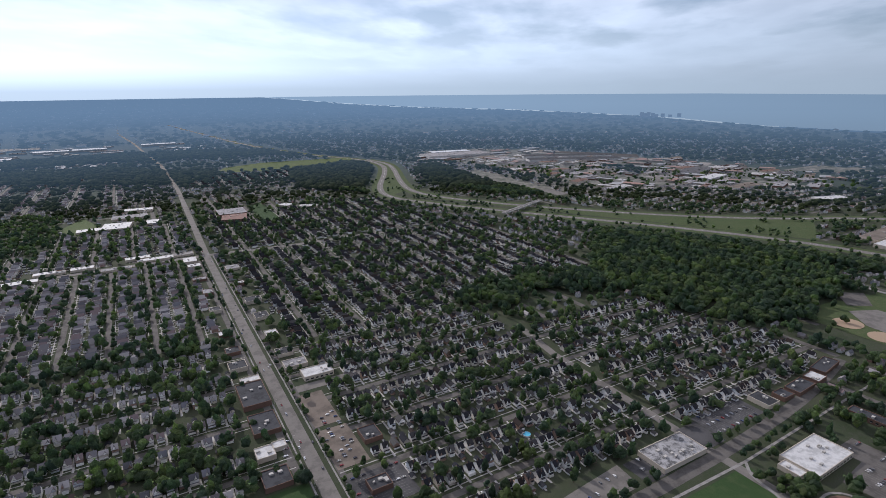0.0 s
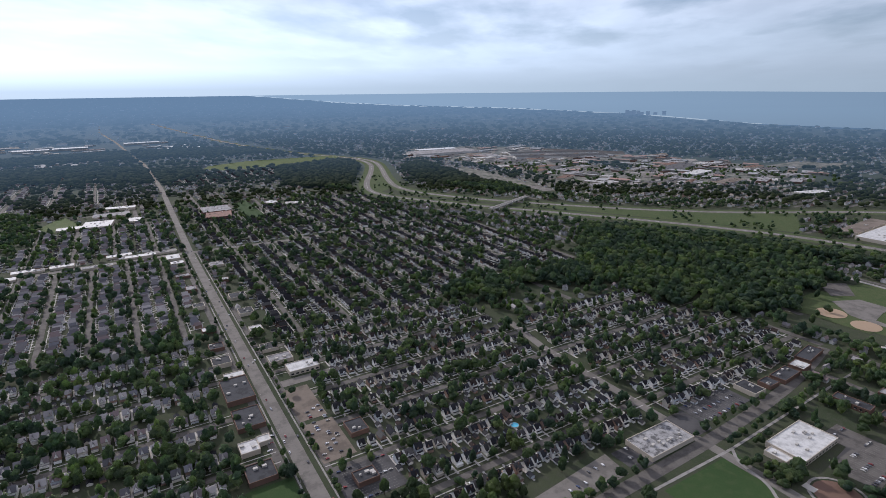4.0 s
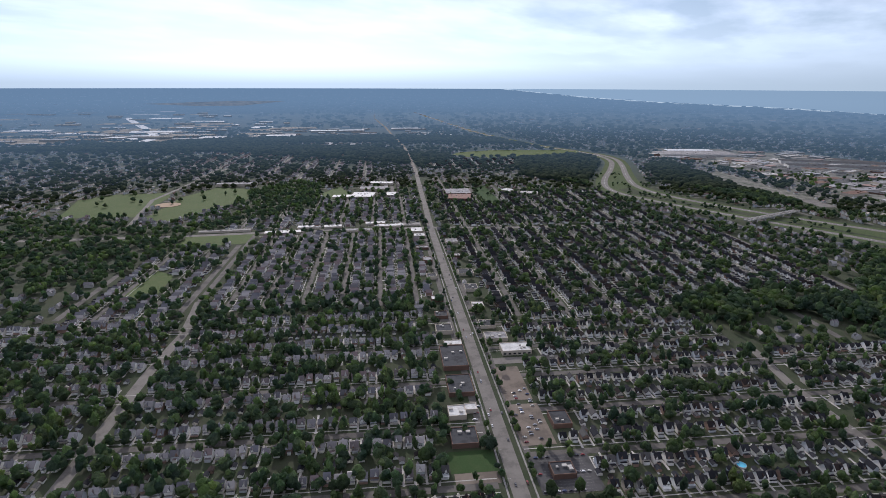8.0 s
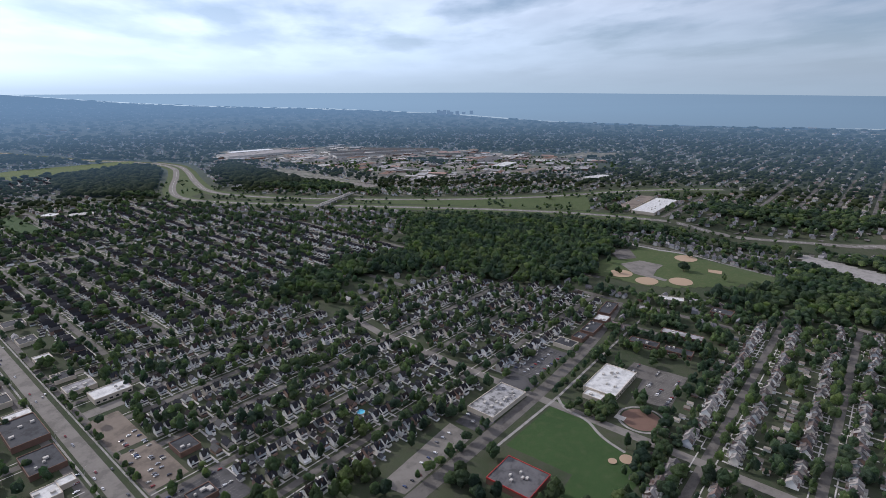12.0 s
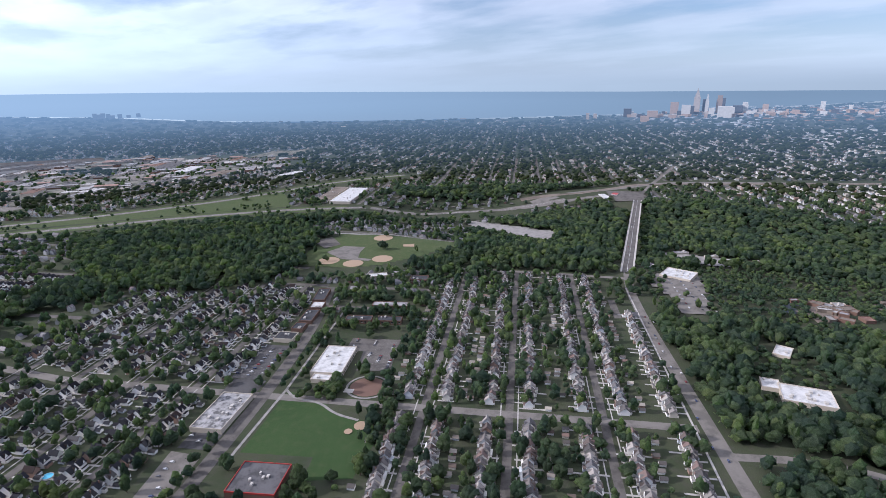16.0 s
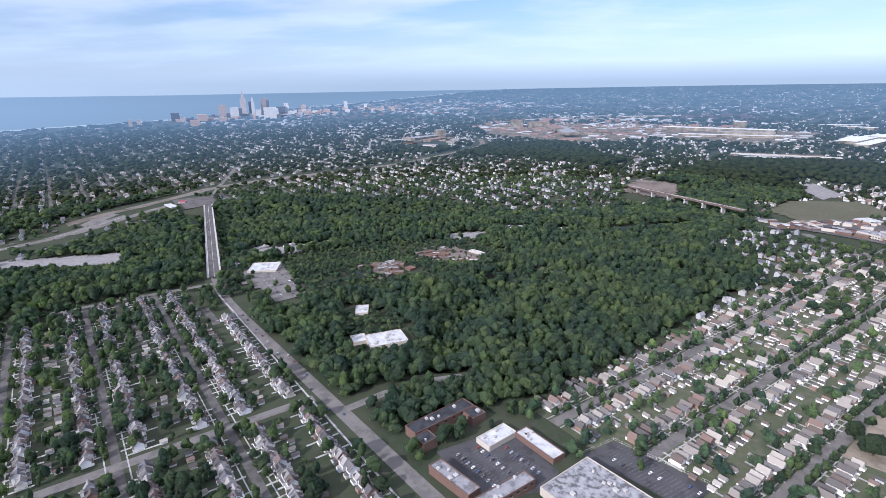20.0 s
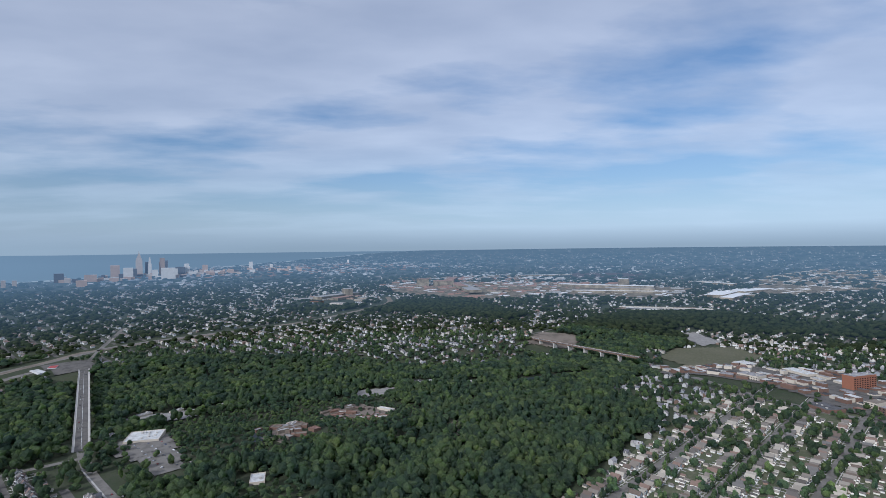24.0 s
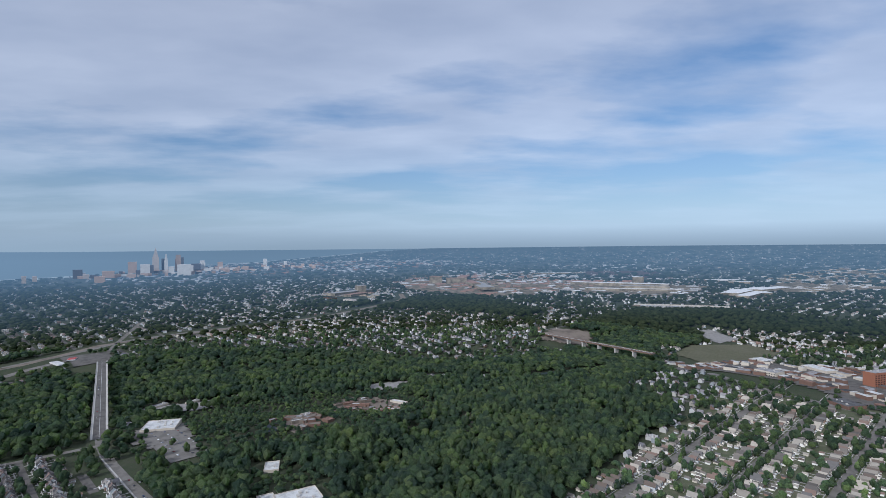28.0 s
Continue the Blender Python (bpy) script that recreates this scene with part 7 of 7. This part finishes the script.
g = np.random.default_rng(9)
n = 11000
d = 3380 + 11000 * g.random(n) ** 1.7
a = np.radians(g.uniform(-48, 188, n))
x, y = d * np.sin(a), d * np.cos(a)
az = np.degrees(a)
bare = ((az < -8) & (d < 5600) & (g.random(n) < 0.8)) | ((az > -26) & (az < -8) & (d > 5200) & (d < 8300)) | (to_line(x, y, [(60, 2700), (20, 3380), (-60, 4300), (-76, 6400)]) < 70) | (to_line(x, y, [(300, 5200), (440, 3700), (510, 2990)]) < 80)
dry = ~in_lake(x + 60, y) & ~bare
x, y, d = x[dry], y[dry], d[dry]
n = len(x)
r = g.uniform(11, 26, n) * (d / 4200)
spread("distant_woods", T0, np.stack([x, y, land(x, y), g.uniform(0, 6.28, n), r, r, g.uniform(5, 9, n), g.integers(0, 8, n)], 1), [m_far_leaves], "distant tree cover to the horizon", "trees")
n = 9000
d = 3380 + 11000 * g.random(n) ** 1.7
a = np.radians(g.uniform(-48, 188, n))
x, y = d * np.sin(a), d * np.cos(a)
dry = ~in_lake(x + 60, y)
x, y, d = x[dry], y[dry], d[dry]
n = len(x)
s = g.uniform(0.6, 1.15, n) * np.where(g.random(n) < 0.05, 4.5, 1.0) * np.maximum(1, d / 5200)
spread("distant_houses", thin, np.stack([x, y, land(x, y) + 2.0, g.uniform(0, 6.28, n), s, s, np.minimum(s, 1.4), g.integers(0, 8, n)], 1), [m_far_walls, m_far_roofs], "distant pale roofs to the horizon", "houses")

n = 1500
d = 2700 + 3600 * g.random(n)
a = np.radians(np.where(g.random(n) < 0.3, g.uniform(100, 118, n), g.uniform(116, 160, n)))
x, y = d * np.sin(a), d * np.cos(a)
keep = (np.sin(x / 310 + 1.2 * np.sin(y / 240)) + np.sin(y / 260 + 0.7) > 0.35) & ~in_lake(x + 80, y)
x, y = x[keep], y[keep]
n = len(x)
spread("distant_sheds", thin, np.stack([x, y, land(x, y) + 1.0, np.radians(np.where(g.random(n) < 0.5, 20.0, 110.0)), g.uniform(2.0, 8.0, n), g.uniform(1.0, 3.5, n), g.uniform(0.7, 1.4, n), g.integers(0, 8, n)], 1), [m_far_walls, m_far_walls], "distant pale sheds and works roofs", "sheds")

box = ([(x, y, z) for z in (0, 1) for x, y in ((-1, -1), (1, -1), (1, 1), (-1, 1))], [(4, 5, 6, 7), (0, 1, 5, 4), (1, 2, 6, 5), (2, 3, 7, 6), (3, 0, 4, 7)], [1, 0, 0, 0, 0])
for label, kinds, zone, count, turn in (
    ("rusty brown works buildings and stacks", [m_far_rust, m_far_rust], (1450, 2700, -3000, -1750), 260, 40.0),
    ("pale works buildings and tanks", [m_far_grey, m_far_white], (900, 2700, -3400, -1850), 260, 15.0),
    ("pale sheds and depots on the river flats", [m_far_grey, m_far_white], (4300, 7200, -5200, -1900), 520, 30.0),
    ("brick sheds and depots on the river flats", [m_far_rust, m_far_rust], (4000, 6500, -4600, -1700), 240, 30.0),
    ("pale far sheds by the northern yards", [m_far_yard, m_far_white], (170, 360, 2580, 2980), 26, 60.0),
    ("pale far sheds by the northern yards", [m_far_yard, m_far_grey], (-420, -60, 2380, 2480), 22, 5.0),
    ("pale far shops and depots", [m_far_yard, m_far_white], (250, 980, -5400, -2600), 260, 70.0),
    ("pale trade sheds in the yards", [m_far_yard, m_far_grey], (930, 1850, 780, 2150), 120, 25.0),
    ("brown trade sheds in the yards", [m_far_yard, m_far_rust], (930, 1850, 780, 2150), 90, 25.0),
):
    x, y = g.uniform(zone[0], zone[1], count), g.uniform(zone[2], zone[3], count)
    keep = np.isin(at_use(x, y), (5,)) | (np.hypot(x, y) > 3500) | (y > 2300)
    x, y = x[keep], y[keep]
    n = len(x)
    spread("works_buildings", [box], np.stack([x, y, land(x, y), np.radians(turn + np.where(g.random(n) < 0.5, 0.0, 90.0)), g.uniform(8, 34, n), g.uniform(5, 15, n), g.uniform(3, 8, n), np.zeros(n)], 1), kinds, label, "works")

# ---- from units of the plan to metres ----
for ob in list(scene.objects):
    if ob.parent is None and ob.type in ("MESH", "EMPTY"):
        if ob.type == "MESH" and ob.data.users == 1:
            ob.data.transform(Matrix.Scale(PLAN, 4))
            ob.matrix_basis.translation = ob.matrix_basis.translation * PLAN
        else:
            ob.matrix_basis = Matrix.Scale(PLAN, 4) @ ob.matrix_basis
